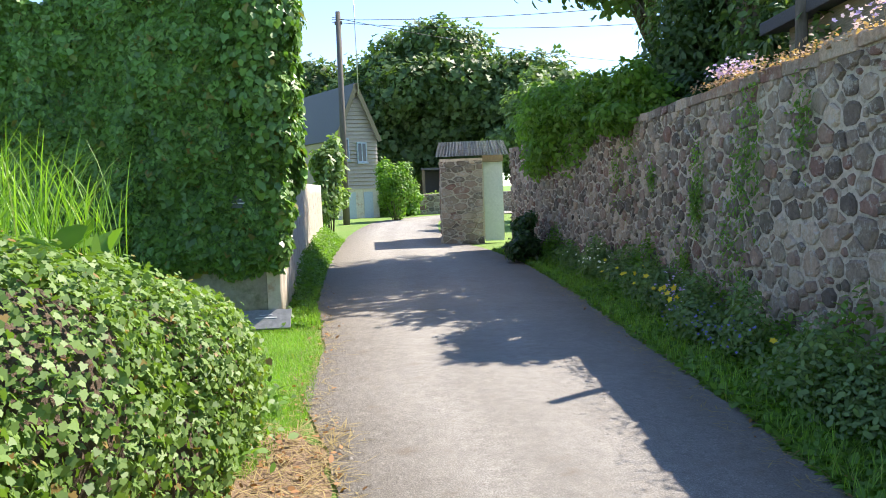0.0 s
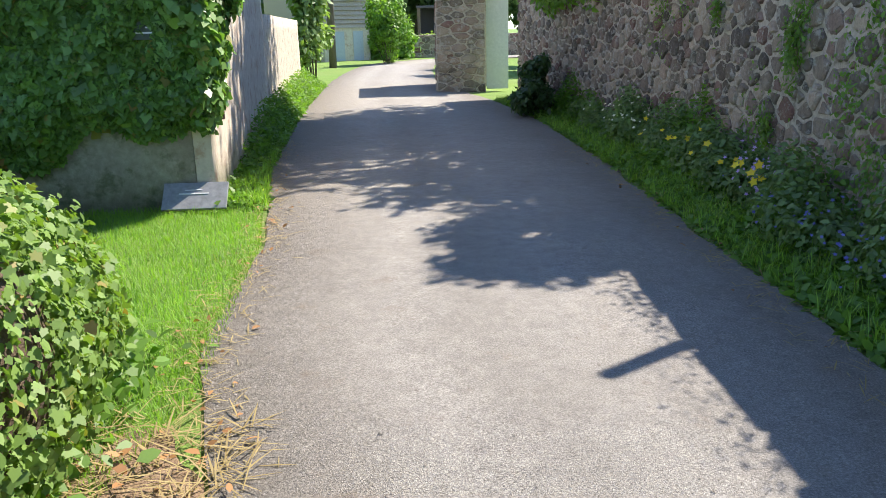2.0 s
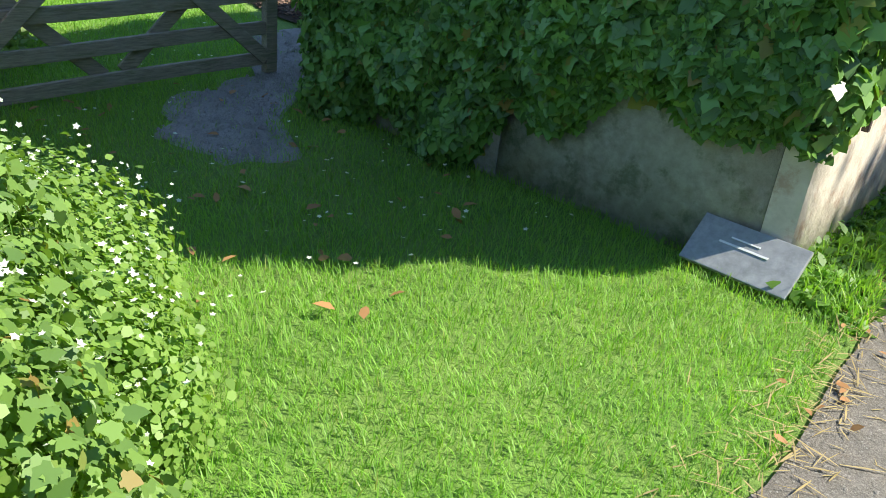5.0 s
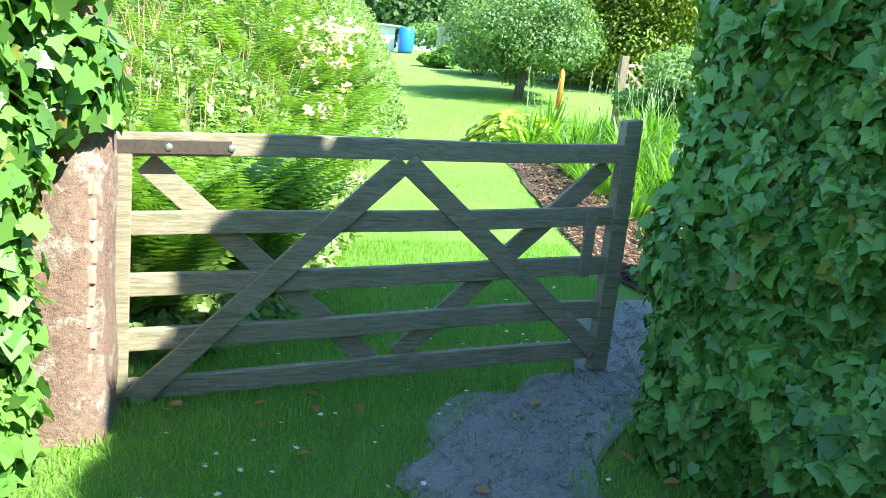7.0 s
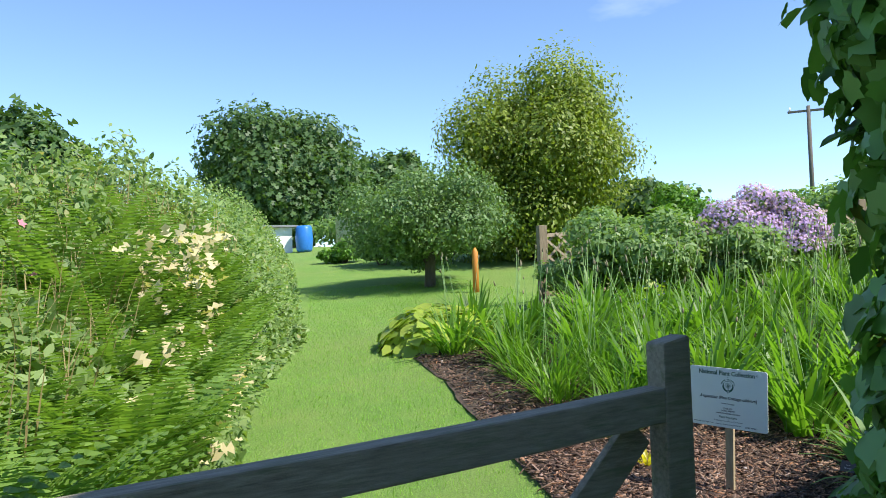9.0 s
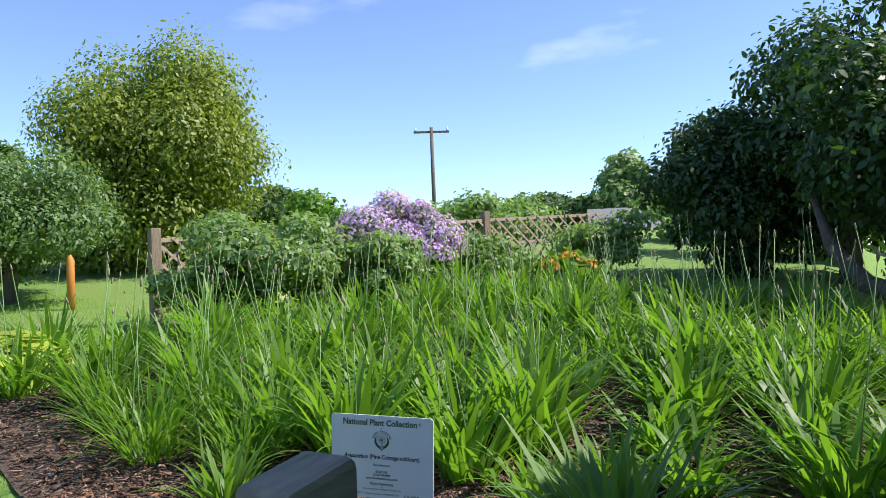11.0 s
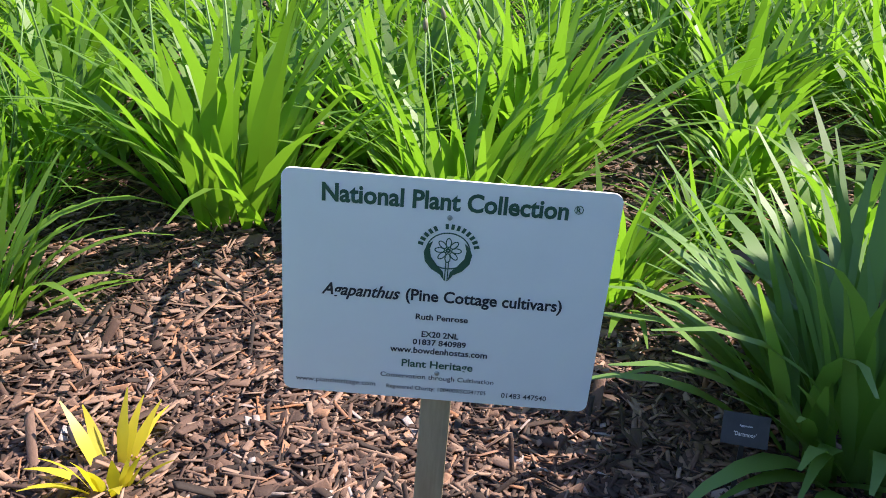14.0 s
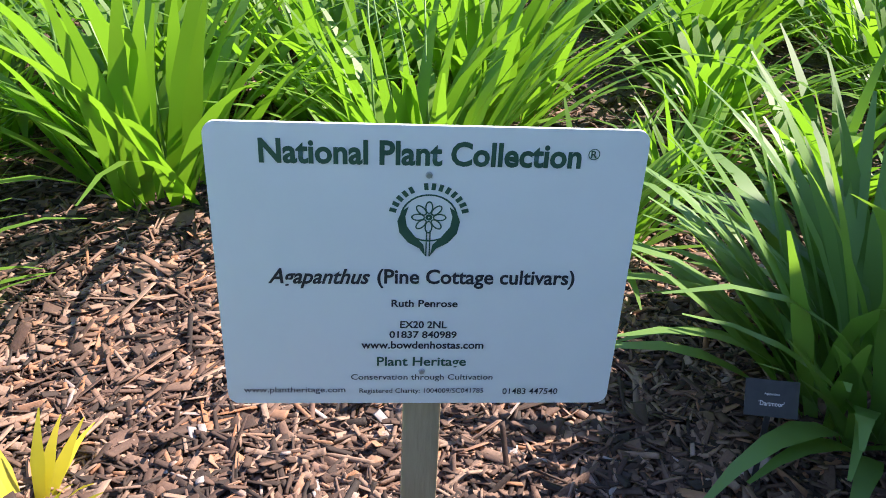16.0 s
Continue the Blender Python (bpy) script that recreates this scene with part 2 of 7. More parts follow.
M_SIGN = surface("sign_face", (0.84, 0.85, 0.84), (0.9, 0.91, 0.9), 0.32, 6, 1.5, 0.02, 0.0005)
M_GREENINK = surface("dark_green_ink", (0.03, 0.09, 0.06), (0.045, 0.12, 0.08), 0.4, 40, 6, 0.02, 0.0005)
M_BLACKINK = surface("black_ink", (0.02, 0.02, 0.03), (0.035, 0.035, 0.045), 0.4, 40, 6, 0.02, 0.0005)
M_BLACKPLASTIC = surface("black_plastic", (0.02, 0.02, 0.025), (0.045, 0.045, 0.05), 0.4, 40, 6, 0.05, 0.0005)
M_WHITEINK = surface("white_ink", (0.7, 0.7, 0.7), (0.8, 0.8, 0.8), 0.5, 40, 6, 0.02, 0.0005)
M_PLAQUE = surface("dark_plaque", (0.03, 0.05, 0.04), (0.06, 0.085, 0.07), 0.5, 30, 6, 0.05, 0.001)
M_WIRE = surface("black_wire", (0.03, 0.03, 0.03), (0.06, 0.06, 0.06), 0.6, 40, 6, 0.05, 0.001)
M_CHIP = None


def chip_material():
    m, nt, n, l, b = nodes_of("bark_chip")
    isl = nt.nodes.new("ShaderNodeNewGeometry").outputs["Random Per Island"]
    c = ramp(nt, isl, ((0, (0.026, 0.017, 0.013)), (0.4, (0.088, 0.048, 0.033)), (0.66, (0.18, 0.102, 0.07)), (0.84, (0.32, 0.21, 0.15)), (0.95, (0.34, 0.15, 0.07)), (1, (0.36, 0.31, 0.29))))
    g = noise_of(nt, 120, 5, 0.7, coords(nt, (1, 1, 1)))
    c = mixed(nt, 0.6, c, ramp(nt, g, ((0.25, (0.5, 0.5, 0.5)), (0.75, (1.3, 1.3, 1.3)))), "MULTIPLY")
    l.new(c, b.inputs["Base Color"])
    b.inputs["Roughness"].default_value = 0.8
    bumped(nt, b, g, 0.5, 0.003)
    return m


M_CHIP = chip_material()
M_SOIL = surface("dark_mulch_soil", (0.05, 0.035, 0.025), (0.17, 0.12, 0.085), 0.95, 60, 6, 0.8, 0.02)
M_LITTER = surface("leaf_litter", (0.12, 0.075, 0.045), (0.36, 0.25, 0.16), 0.95, 55, 5, 0.9, 0.02, stain=(0.4, 0.3, 0.17))
M_GRAVEL = surface("dark_gravel", (0.15, 0.138, 0.122), (0.4, 0.37, 0.33), 0.9, 90, 5, 0.8, 0.012)


def asphalt_material():
    """Worn asphalt: grit at three scales, paler wheel tracks, brown dirt towards the edges."""
    m, nt, n, l, b = nodes_of("worn_asphalt")
    pos = world_place(nt)
    g1, g2 = noise_of(nt, 130, 4, 0.8, pos), noise_of(nt, 1.1, 6, 0.65, pos)
    c = ramp(nt, g1, ((0.28, (0.12, 0.115, 0.108)), (0.5, (0.32, 0.31, 0.292)), (0.72, (0.62, 0.6, 0.565))))
    c = mixed(nt, ramp(nt, g2, ((0.35, (0, 0, 0)), (0.7, (0.4, 0.4, 0.4)))), c, (0.28, 0.262, 0.235))
    patch = noise_of(nt, 14, 8, 0.75, pos)
    c = mixed(nt, 0.7, c, ramp(nt, patch, ((0.3, (0.66, 0.65, 0.64)), (0.7, (1.22, 1.21, 1.2)))), "MULTIPLY")
    # across the lane, wavering with the broad patches
    uv = nt.nodes.new("ShaderNodeUVMap")
    uv.uv_map = "across"
    sep = nt.nodes.new("ShaderNodeSeparateXYZ")
    l.new(uv.outputs["UV"], sep.inputs[0])
    sway = nt.nodes.new("ShaderNodeMath")
    sway.operation = "MULTIPLY_ADD"
    sway.inputs[1].default_value = 0.16
    l.new(g2, sway.inputs[0])
    l.new(sep.outputs["X"], sway.inputs[2])
    tracks = ramp(nt, sway.outputs[0], ((0.09, (0.62, 0.58, 0.53)), (0.24, (0.86, 0.83, 0.79)), (0.38, (1.12, 1.11, 1.09)), (0.52, (0.98, 0.97, 0.95)), (0.68, (1.12, 1.12, 1.11)), (0.9, (0.92, 0.91, 0.9)), (1.04, (0.74, 0.71, 0.67))))
    c = mixed(nt, 1.0, c, tracks, "MULTIPLY")
    dirt = noise_of(nt, 3.5, 8, 0.75, pos)
    c = mixed(nt, ramp(nt, dirt, ((0.58, (0, 0, 0)), (0.68, (0.6, 0.6, 0.6)))), c, (0.19, 0.15, 0.11))
    spots = nt.nodes.new("ShaderNodeTexVoronoi")
    spots.inputs["Scale"].default_value = 42
    l.new(pos, spots.inputs["Vector"])
    c = mixed(nt, ramp(nt, spots.outputs["Distance"], ((0.1, (0.55, 0.55, 0.55)), (0.2, (0, 0, 0)))), c, (0.44, 0.42, 0.39))
    l.new(c, b.inputs["Base Color"])
    b.inputs["Roughness"].default_value = 0.9
    bumped(nt, b, g1, 0.9, 0.014)
    return m


M_ASPHALT = asphalt_material()


def ground_material():
    m, nt, n, l, b = nodes_of("rough_grass_ground")
    pos = world_place(nt)
    g1, g2, g3 = noise_of(nt, 60, 6, 0.7, pos), noise_of(nt, 2.0, 6, 0.65, pos), noise_of(nt, 0.35, 4, 0.6, pos)
    c = ramp(nt, g1, ((0.25, (0.07, 0.15, 0.02)), (0.55, (0.16, 0.3, 0.045)), (0.8, (0.24, 0.38, 0.07))))
    c = mixed(nt, ramp(nt, g2, ((0.4, (0, 0, 0)), (0.75, (0.5, 0.5, 0.5)))), c, (0.26, 0.34, 0.08))
    c = mixed(nt, ramp(nt, g3, ((0.45, (0, 0, 0)), (0.8, (0.35, 0.35, 0.35)))), c, (0.25, 0.24, 0.09))
    l.new(c, b.inputs["Base Color"])
    b.inputs["Roughness"].default_value = 0.9
    bumped(nt, b, g1, 0.8, 0.03)
    return m


M_GROUND = ground_material()


def glass_material():
    m, nt, n, l, b = nodes_of("window_glass")
    b.inputs["Base Color"].default_value = (0.03, 0.04, 0.05, 1)
    b.inputs["Roughness"].default_value = 0.05
    return m


M_GLASS = glass_material()

# ---- mesh helpers ----


def mesh_from(name, verts, faces, mat, smooth=False):
    """A mesh from arrays: verts (n, 3), faces (m, k) with one k for all."""
    me = bpy.data.meshes.new(name)
    verts, faces = np.asarray(verts, dtype=np.float32), np.asarray(faces, dtype=np.int32)
    k = faces.shape[1]
    me.vertices.add(len(verts))
    me.vertices.foreach_set("co", verts.ravel())
    me.loops.add(faces.size)
    me.loops.foreach_set("vertex_index", faces.ravel())
    me.polygons.add(len(faces))
    me.polygons.foreach_set("loop_start", np.arange(0, faces.size, k, dtype=np.int32))
    me.polygons.foreach_set("loop_total", np.full(len(faces), k, dtype=np.int32))
    if smooth:
        me.polygons.foreach_set("use_smooth", np.ones(len(faces), dtype=bool))
    me.materials.append(mat)
    me.update(calc_edges=True)
    return me


def under(ob, parent, label=""):
    if parent is not None:
        ob.parent = parent
    if label:
        ob["label"] = label
    return ob


def part(name, bm, material, parent=None, label=""):
    me = bpy.data.meshes.new(name)
    bm.to_mesh(me)
    bm.free()
    me.materials.append(material)
    return under(new(name, me), parent, label)


def thing(name, place, label, category, group="", kind="", turn=0.0):
    ob = new(name)
    ob.matrix_basis = pose(*place, 0, 0, turn)
    return tagged(ob, label, category, group, kind)


def add_box(bm, x0, y0, z0, x1, y1, z1, bevel=0.0, m=None, jitter=0.0):
    r = bmesh.ops.create_cube(bm, size=1.0)
    vs = r["verts"]
    for v in vs:
        v.co = Vector((x0 + (v.co.x + 0.5) * (x1 - x0), y0 + (v.co.y + 0.5) * (y1 - y0), z0 + (v.co.z + 0.5) * (z1 - z0)))
        if jitter:
            v.co += Vector([random.uniform(-jitter, jitter) for _ in range(3)])
    if bevel:
        es = list({e for v in vs for e in v.link_edges})
        r2 = bmesh.ops.bevel(bm, geom=es, offset=bevel, segments=2, affect="EDGES", profile=0.6)
        vs = list({v for f in r2["faces"] for v in f.verts} | {v for v in vs if v.is_valid})
    if m is not None:
        bmesh.ops.transform(bm, matrix=m, verts=vs)
    return vs


def boxed(name, dims, material, parent=None, bevel=0.0, m=None, label="", jitter=0.0):
    bm = bmesh.new()
    add_box(bm, *dims, bevel=bevel, m=m, jitter=jitter)
    return part(name, bm, material, parent, label)


def tube(bm, path, radii, sides=8):
    """A tapered tube along a path, closed at both ends."""
    rings = []
    for i, p in enumerate(path):
        p = Vector(p)
        a, b = Vector(path[max(i - 1, 0)]), Vector(path[min(i + 1, len(path) - 1)])
        d = (b - a).normalized()
        u = d.orthogonal().normalized()
        w = d.cross(u)
        rings.append([bm.verts.new(p + radii[i] * (math.cos(t) * u + math.sin(t) * w)) for t in [2 * math.pi * k / sides for k in range(sides)]])
    for i in range(len(rings) - 1):
        best = min(range(sides), key=lambda s: sum((rings[i][k].co - rings[i + 1][(k + s) % sides].co).length for k in range(sides)))
        for k in range(sides):
            f = bm.faces.new((rings[i][k], rings[i][(k + 1) % sides], rings[i + 1][(k + 1 + best) % sides], rings[i + 1][(k + best) % sides]))
            f.smooth = True
    bm.faces.new(rings[0][::-1]), bm.faces.new(rings[-1])


def unit(v):
    return v / np.maximum(np.linalg.norm(v, axis=-1, keepdims=True), 1e-9)


# leaf outlines: x across, y to the tip, z out of the leaf
IVY_LEAF = np.array([(0, 0, 0), (0.2, -0.12, 0.05), (0.42, -0.02, 0.06), (0.34, 0.14, 0.05), (0.52, 0.34, -0.04), (0.33, 0.47, 0.04), (0.2, 0.7, 0.0), (0, 0.92, -0.12), (-0.2, 0.7, 0.0), (-0.33, 0.47, 0.04), (-0.52, 0.34, -0.04), (-0.34, 0.14, 0.05), (-0.42, -0.02, 0.06), (-0.2, -0.12, 0.05)])
OVAL_LEAF = np.array([(0, 0, 0), (0.26, 0.3, 0.1), (0.2, 0.7, 0.06), (0, 1.0, -0.06), (-0.2, 0.7, 0.06), (-0.26, 0.3, 0.1)])
SPRAY_LEAF = np.array([(0, 0, 0), (0.45, 0.25, 0.14), (0.12, 0.42, 0), (0.42, 0.8, 0.1), (0, 1.0, -0.1), (-0.4, 0.72, 0.12), (-0.1, 0.4, 0), (-0.46, 0.18, 0.1)])
PETAL5 = np.array([(0.5 * math.cos(a) * r, 0.5 * math.sin(a) * r, 0.12 * r) for a, r in [(k * math.pi / 5, 1.0 if k % 2 == 0 else 0.55) for k in range(10)]])


def leaves(name, P, N, size, mat, outline=OVAL_LEAF, jitter=0.5, droop=0.6, spread=0.35, rng=None):
    """Leaves at P facing N: one small bent polygon each, in one mesh."""
    rng = rng or RNG
    P, n = np.asarray(P, dtype=float), len(P)
    N = unit(np.asarray(N, dtype=float) + rng.normal(0, jitter, (n, 3)))
    T = rng.normal(0, 1, (n, 3)) + np.array([0, 0, -droop * 2.0])
    T = unit(T - (T * N).sum(1, keepdims=True) * N)
    B = np.cross(T, N)
    s = np.asarray(size) * rng.uniform(1 - spread, 1 + spread, n)
    k = len(outline)
    V = P[:, None, :] + s[:, None, None] * (outline[None, :, 0, None] * B[:, None, :] + outline[None, :, 1, None] * T[:, None, :] + outline[None, :, 2, None] * N[:, None, :])
    return mesh_from(name, V.reshape(-1, 3), np.arange(n * k).reshape(n, k), mat)


def blades(name, P, az, lean, length, width, curl, mat, segs=4, rng=None, tip=0.15):
    """Strap leaves or grass blades: az heading, lean from upright at the base, curl added along the blade."""
    P, n = np.asarray(P, dtype=float), len(P)
    az, lean, length, width, curl = [np.broadcast_to(np.asarray(a, dtype=float), (n,)) for a in (az, lean, length, width, curl)]
    side = np.stack([-np.sin(az), np.cos(az), np.zeros(n)], 1)
    head = np.stack([np.cos(az), np.sin(az), np.zeros(n)], 1)
    rows, p = [], P.copy()
    for i in range(segs + 1):
        f = i / segs
        w = width * (0.55 + 0.9 * f if f < 0.5 else 1.0 - (f - 0.5) * 2 * (1 - tip)) * 0.5
        rows += [p - side * w[:, None], p + side * w[:, None]]
        a = lean + curl * (f + 0.5 / segs) ** 1.5
        p = p + (length / segs)[:, None] * (head * np.sin(a)[:, None] + np.array([0, 0, 1.0]) * np.cos(a)[:, None])
    V = np.stack(rows, 1)
    m = 2 * (segs + 1)
    quad = np.array([(2 * i, 2 * i + 1, 2 * i + 3, 2 * i + 2) for i in range(segs)])
    F = (np.arange(n)[:, None, None] * m + quad[None]).reshape(-1, 4)
    return mesh_from(name, V.reshape(-1, 3), F, mat, smooth=True)


def sm(a, b, x):
    q = np.clip((np.asarray(x, dtype=float) - a) / (b - a), 0, 1)
    return q * q * (3 - 2 * q)


def ground_z(x, y):
    """Height of the ground: the level lane, and the garden that climbs beyond the gate."""
    x, y = np.asarray(x, dtype=float), np.asarray(y, dtype=float)
    s = -0.8 * (x + 5.2) + 0.6 * (y - 7.9)
    e = 3.0 + 0.3 * np.maximum(0, y - 9)
    return (0.05 + 0.108 * np.minimum(np.maximum(0, s), 25)) * sm(0.0, 2.5, -x - e)


def gz(x, y):
    return float(ground_z(x, y))


def blob_cloud(blobs, n, rng, inner=0.55, rough=0.16):
    """Points and outward directions over a heap of ellipsoids (x, y, z, rx, ry, rz)."""
    b = np.array(blobs, dtype=float)
    area = (b[:, 3] * b[:, 4] * b[:, 5]) ** (2 / 3)
    pick = rng.choice(len(b), n, p=area / area.sum())
    d = unit(rng.normal(0, 1, (n, 3)))
    r = inner + (1 - inner) * rng.random(n) ** 0.5
    r = r * (1 + rough * rng.normal(0, 1, n))
    return b[pick, :3] + d * b[pick, 3:] * r[:, None], unit(d / b[pick, 3:]), pick


def crown_blobs(cx, cy, cz, rx, ry, rz, m, rng, size=0.42):
    """Clumps that fill an uneven crown."""
    out = []
    for _ in range(m):
        d = unit(rng.normal(0, 1, 3))
        r = rng.random() ** 0.4 * (1 - size * 0.45)
        k = size * rng.uniform(0.5, 1.2)
        out.append((cx + d[0] * rx * r, cy + d[1] * ry * r, cz + d[2] * rz * r, rx * k, ry * k, rz * k * 0.85))
    return out

# ---- ground, road, lawns ----
gx = np.concatenate([np.linspace(-900, -60, 12), np.linspace(-52, -16, 28), np.arange(-15, 4.01, 0.25), np.linspace(5, 40, 16), np.linspace(60, 900, 10)])
gy = np.concatenate([np.linspace(-900, -40, 10), np.linspace(-30, 3, 14), np.arange(3.5, 16.01, 0.25), np.linspace(17, 60, 36), np.linspace(75, 900, 12)])
GX, GY = np.meshgrid(gx, gy)
bump_z = np.array([[noise.noise(Vector((a * 0.9, b * 0.9, 0))) for a in gx] for b in gy]) * 0.02
GZ = ground_z(GX, GY) + bump_z * sm(1.2, 2.2, np.abs(GX - 0.4)) - 0.004
w = len(gx)
idx = np.arange(len(gx) * len(gy)).reshape(len(gy), w)
quads = np.stack([idx[:-1, :-1], idx[:-1, 1:], idx[1:, 1:], idx[1:, :-1]], -1).reshape(-1, 4)
ground = new("ground", mesh_from("ground", np.stack([GX, GY, GZ], -1).reshape(-1, 3), quads, M_GROUND, True))
tagged(ground, "rough green grass and soil around lane and garden", "ground", kind="structure")

ROAD = [(-30, -1.2, 2.3), (-8, -1.0, 2.2), (0, -0.3, 1.95), (3.7, -0.3, 1.86), (4.4, -0.46, 1.84), (5.1, -0.7, 1.82), (5.8, -0.9, 1.8), (7.4, -1.05, 1.7), (10, -1.65, 1.58), (14, -2.25, 1.25), (17, -2.65, 0.75), (20, -2.98, 0.0), (24, -3.4, -0.6), (28, -3.65, -0.85), (32, -3.75, -0.95)]


def road_edges(y):
    ys = [r[0] for r in ROAD]
    return np.interp(y, ys, [r[1] for r in ROAD]), np.interp(y, ys, [r[2] for r in ROAD])


bm = bmesh.new()
road_uv = bm.loops.layers.uv.new("across")
rows_r = []
for y in np.concatenate([np.arange(-30, 4, 1.0), np.arange(4, 20, 0.2), np.arange(20, 32.1, 0.5)]):
    a, b = road_edges(y)
    wob = lambda s: 0.06 * noise.noise(Vector((y * 1.7, s, 0))) + 0.03 * noise.noise(Vector((y * 6, s, 3)))
    a, b = a + wob(1.0), b + wob(7.0)
    rows_r.append([bm.verts.new((a + (b - a) * k / 6, y, 0.012 + 0.035 * (1 - (k / 3 - 1) ** 2))) for k in range(7)])
# the bend to the right at the end of the lane
for k in range(1, 13):
    t = radians(90) * k / 12
    ring = []
    for j in range(7):
        r = 7.0 + (1 - j / 6) * 2.8
        ring.append(bm.verts.new((6.05 - r * math.cos(t), 32.0 + r * math.sin(t), 0.03)))
    rows_r.append(ring)
rows_r.append([bm.verts.new((40, v.co.y, 0.03)) for v in rows_r[-1]])
for p, q in zip(rows_r, rows_r[1:]):
    for k in range(6):
        face = bm.faces.new((p[k], p[k + 1], q[k + 1], q[k]))
        face.smooth = True
        for loop, u in zip(face.loops, (k / 6, (k + 1) / 6, (k + 1) / 6, k / 6)):
            loop[road_uv].uv = (u, 0)
road = part("road", bm, M_ASPHALT)
tagged(road, "worn grey asphalt lane with gritty edges", "road", kind="structure")

# loose grit on the road
n = 5200
gy_ = RNG.uniform(2.5, 13, n)
ea, eb = road_edges(gy_)
side = RNG.random(n)
gx_ = np.where(side < 0.35, ea + RNG.exponential(0.22, n), np.where(side < 0.7, eb - RNG.exponential(0.22, n), ea + (eb - ea) * RNG.random(n)))
grit_shape = np.array([(-0.5, -0.4, 0), (0.5, -0.35, 0), (0.1, 0.5, 0), (0.02, 0, 0.55)])
rot = RNG.uniform(0, 6.28, n)
sz = RNG.gamma(2.0, 0.003, n) + 0.003
GV = np.stack([gx_[:, None] + sz[:, None] * (np.cos(rot)[:, None] * grit_shape[None, :, 0] - np.sin(rot)[:, None] * grit_shape[None, :, 1]),
               gy_[:, None] + sz[:, None] * (np.sin(rot)[:, None] * grit_shape[None, :, 0] + np.cos(rot)[:, None] * grit_shape[None, :, 1]),
               0.028 + sz[:, None] * grit_shape[None, :, 2] + 0 * rot[:, None]], -1)
u = np.clip((gx_ - ea) / (eb - ea), 0, 1)
GV[:, :, 2] += (0.035 * (1 - (2 * u - 1) ** 2) - 0.016)[:, None]
tris = np.array([(0, 1, 3), (1, 2, 3), (2, 0, 3)])
grit = new("road_grit", mesh_from("road_grit", GV.reshape(-1, 3), (np.arange(n)[:, None, None] * 4 + tris[None]).reshape(-1, 3), M_GRAVEL))
tagged(grit, "small loose grey grit scattered on the asphalt", "grit", kind="stuff")


def sheet(name, outline, lift, material, step=0.12, rough_edge=0.05):
    """A thin skin laid on the ground inside an outline."""
    o = np.array(outline, dtype=float)
    c = o.mean(0)
    bm = bmesh.new()
    m = 120
    d = np.cumsum(np.r_[0, np.linalg.norm(np.diff(np.vstack([o, o[:1]]), axis=0), axis=1)])
    q = np.linspace(0, d[-1], m, endpoint=False)
    ring = np.stack([np.interp(q, d, np.r_[o[:, 0], o[0, 0]]), np.interp(q, d, np.r_[o[:, 1], o[0, 1]])], 1)
    ring += np.array([[noise.noise(Vector((p[0] * 3, p[1] * 3, 1))), noise.noise(Vector((p[0] * 3, p[1] * 3, 9)))] for p in ring]) * rough_edge
    rings = []
    for f in np.linspace(1, 0.04, 14):
        rings.append([bm.verts.new((x, y, gz(x, y) + lift * (0.3 if f == 1 else 1.0) + 0.012 * noise.noise(Vector((x * 4, y * 4, 0))))) for x, y in c + (ring - c) * f])
    for p, r in zip(rings, rings[1:]):
        for k in range(m):
            bm.faces.new((p[k], p[(k + 1) % m], r[(k + 1) % m], r[k])).smooth = True
    bm.faces.new(rings[-1])
    bmesh.ops.recalc_face_normals(bm, faces=bm.faces)
    return part(name, bm, material)


gravel = sheet("gravel_path", [(-3.75, 6.95), (-4.35, 6.7), (-4.9, 7.1), (-5.35, 7.75), (-6.2, 8.2), (-6.2, 8.75), (-5.5, 8.55), (-4.9, 7.95), (-4.4, 7.5), (-3.85, 7.3)], 0.02, M_GRAVEL, rough_edge=0.16)
tagged(gravel, "worn patch of dark grey gravel by the gate", "path", kind="structure")
strip = sheet("leaf_litter", [(-0.28, 1.0), (-0.3, 3.6), (-0.48, 4.4), (-0.72, 4.95), (-0.95, 4.9), (-1.3, 4.0), (-1.4, 1.0)], 0.012, M_LITTER, rough_edge=0.12)
tagged(strip, "brown earth and dead leaves beside the asphalt", "ground", kind="structure")
BED = [(-6.1, 8.75), (-6.75, 8.62), (-7.4, 8.62), (-8.7, 8.8), (-9.9, 8.98), (-11.3, 9.1), (-12.0, 9.6), (-12.4, 11.5), (-12.0, 15), (-9, 17), (-5.4, 15), (-5.0, 11)]
bed = sheet("mulch_bed", BED, 0.03, M_SOIL)
tagged(bed, "flower bed of dark soil under bark mulch", "flower bed", kind="structure")

n = 5200
px_, py_ = RNG.uniform(-6.2, -3.7, n), RNG.uniform(6.7, 8.7, n)
GRAVEL_POLY = [(-3.8, 7.0), (-4.35, 6.75), (-4.9, 7.15), (-5.35, 7.78), (-6.15, 8.2), (-6.15, 8.7), (-5.5, 8.5), (-4.9, 7.9), (-4.4, 7.45), (-3.9, 7.28)]
inside_ = np.zeros(n, dtype=bool)
for (x0, y0), (x1, y1) in zip(GRAVEL_POLY, GRAVEL_POLY[1:] + GRAVEL_POLY[:1]):
    inside_ ^= ((y0 > py_) != (y1 > py_)) & (px_ < (x1 - x0) * (py_ - y0) / (y1 - y0 + 1e-12) + x0)
px_, py_ = px_[inside_], py_[inside_]
n = len(px_)
rot, sz = RNG.uniform(0, 6.28, n), RNG.gamma(2.5, 0.005, n) + 0.005
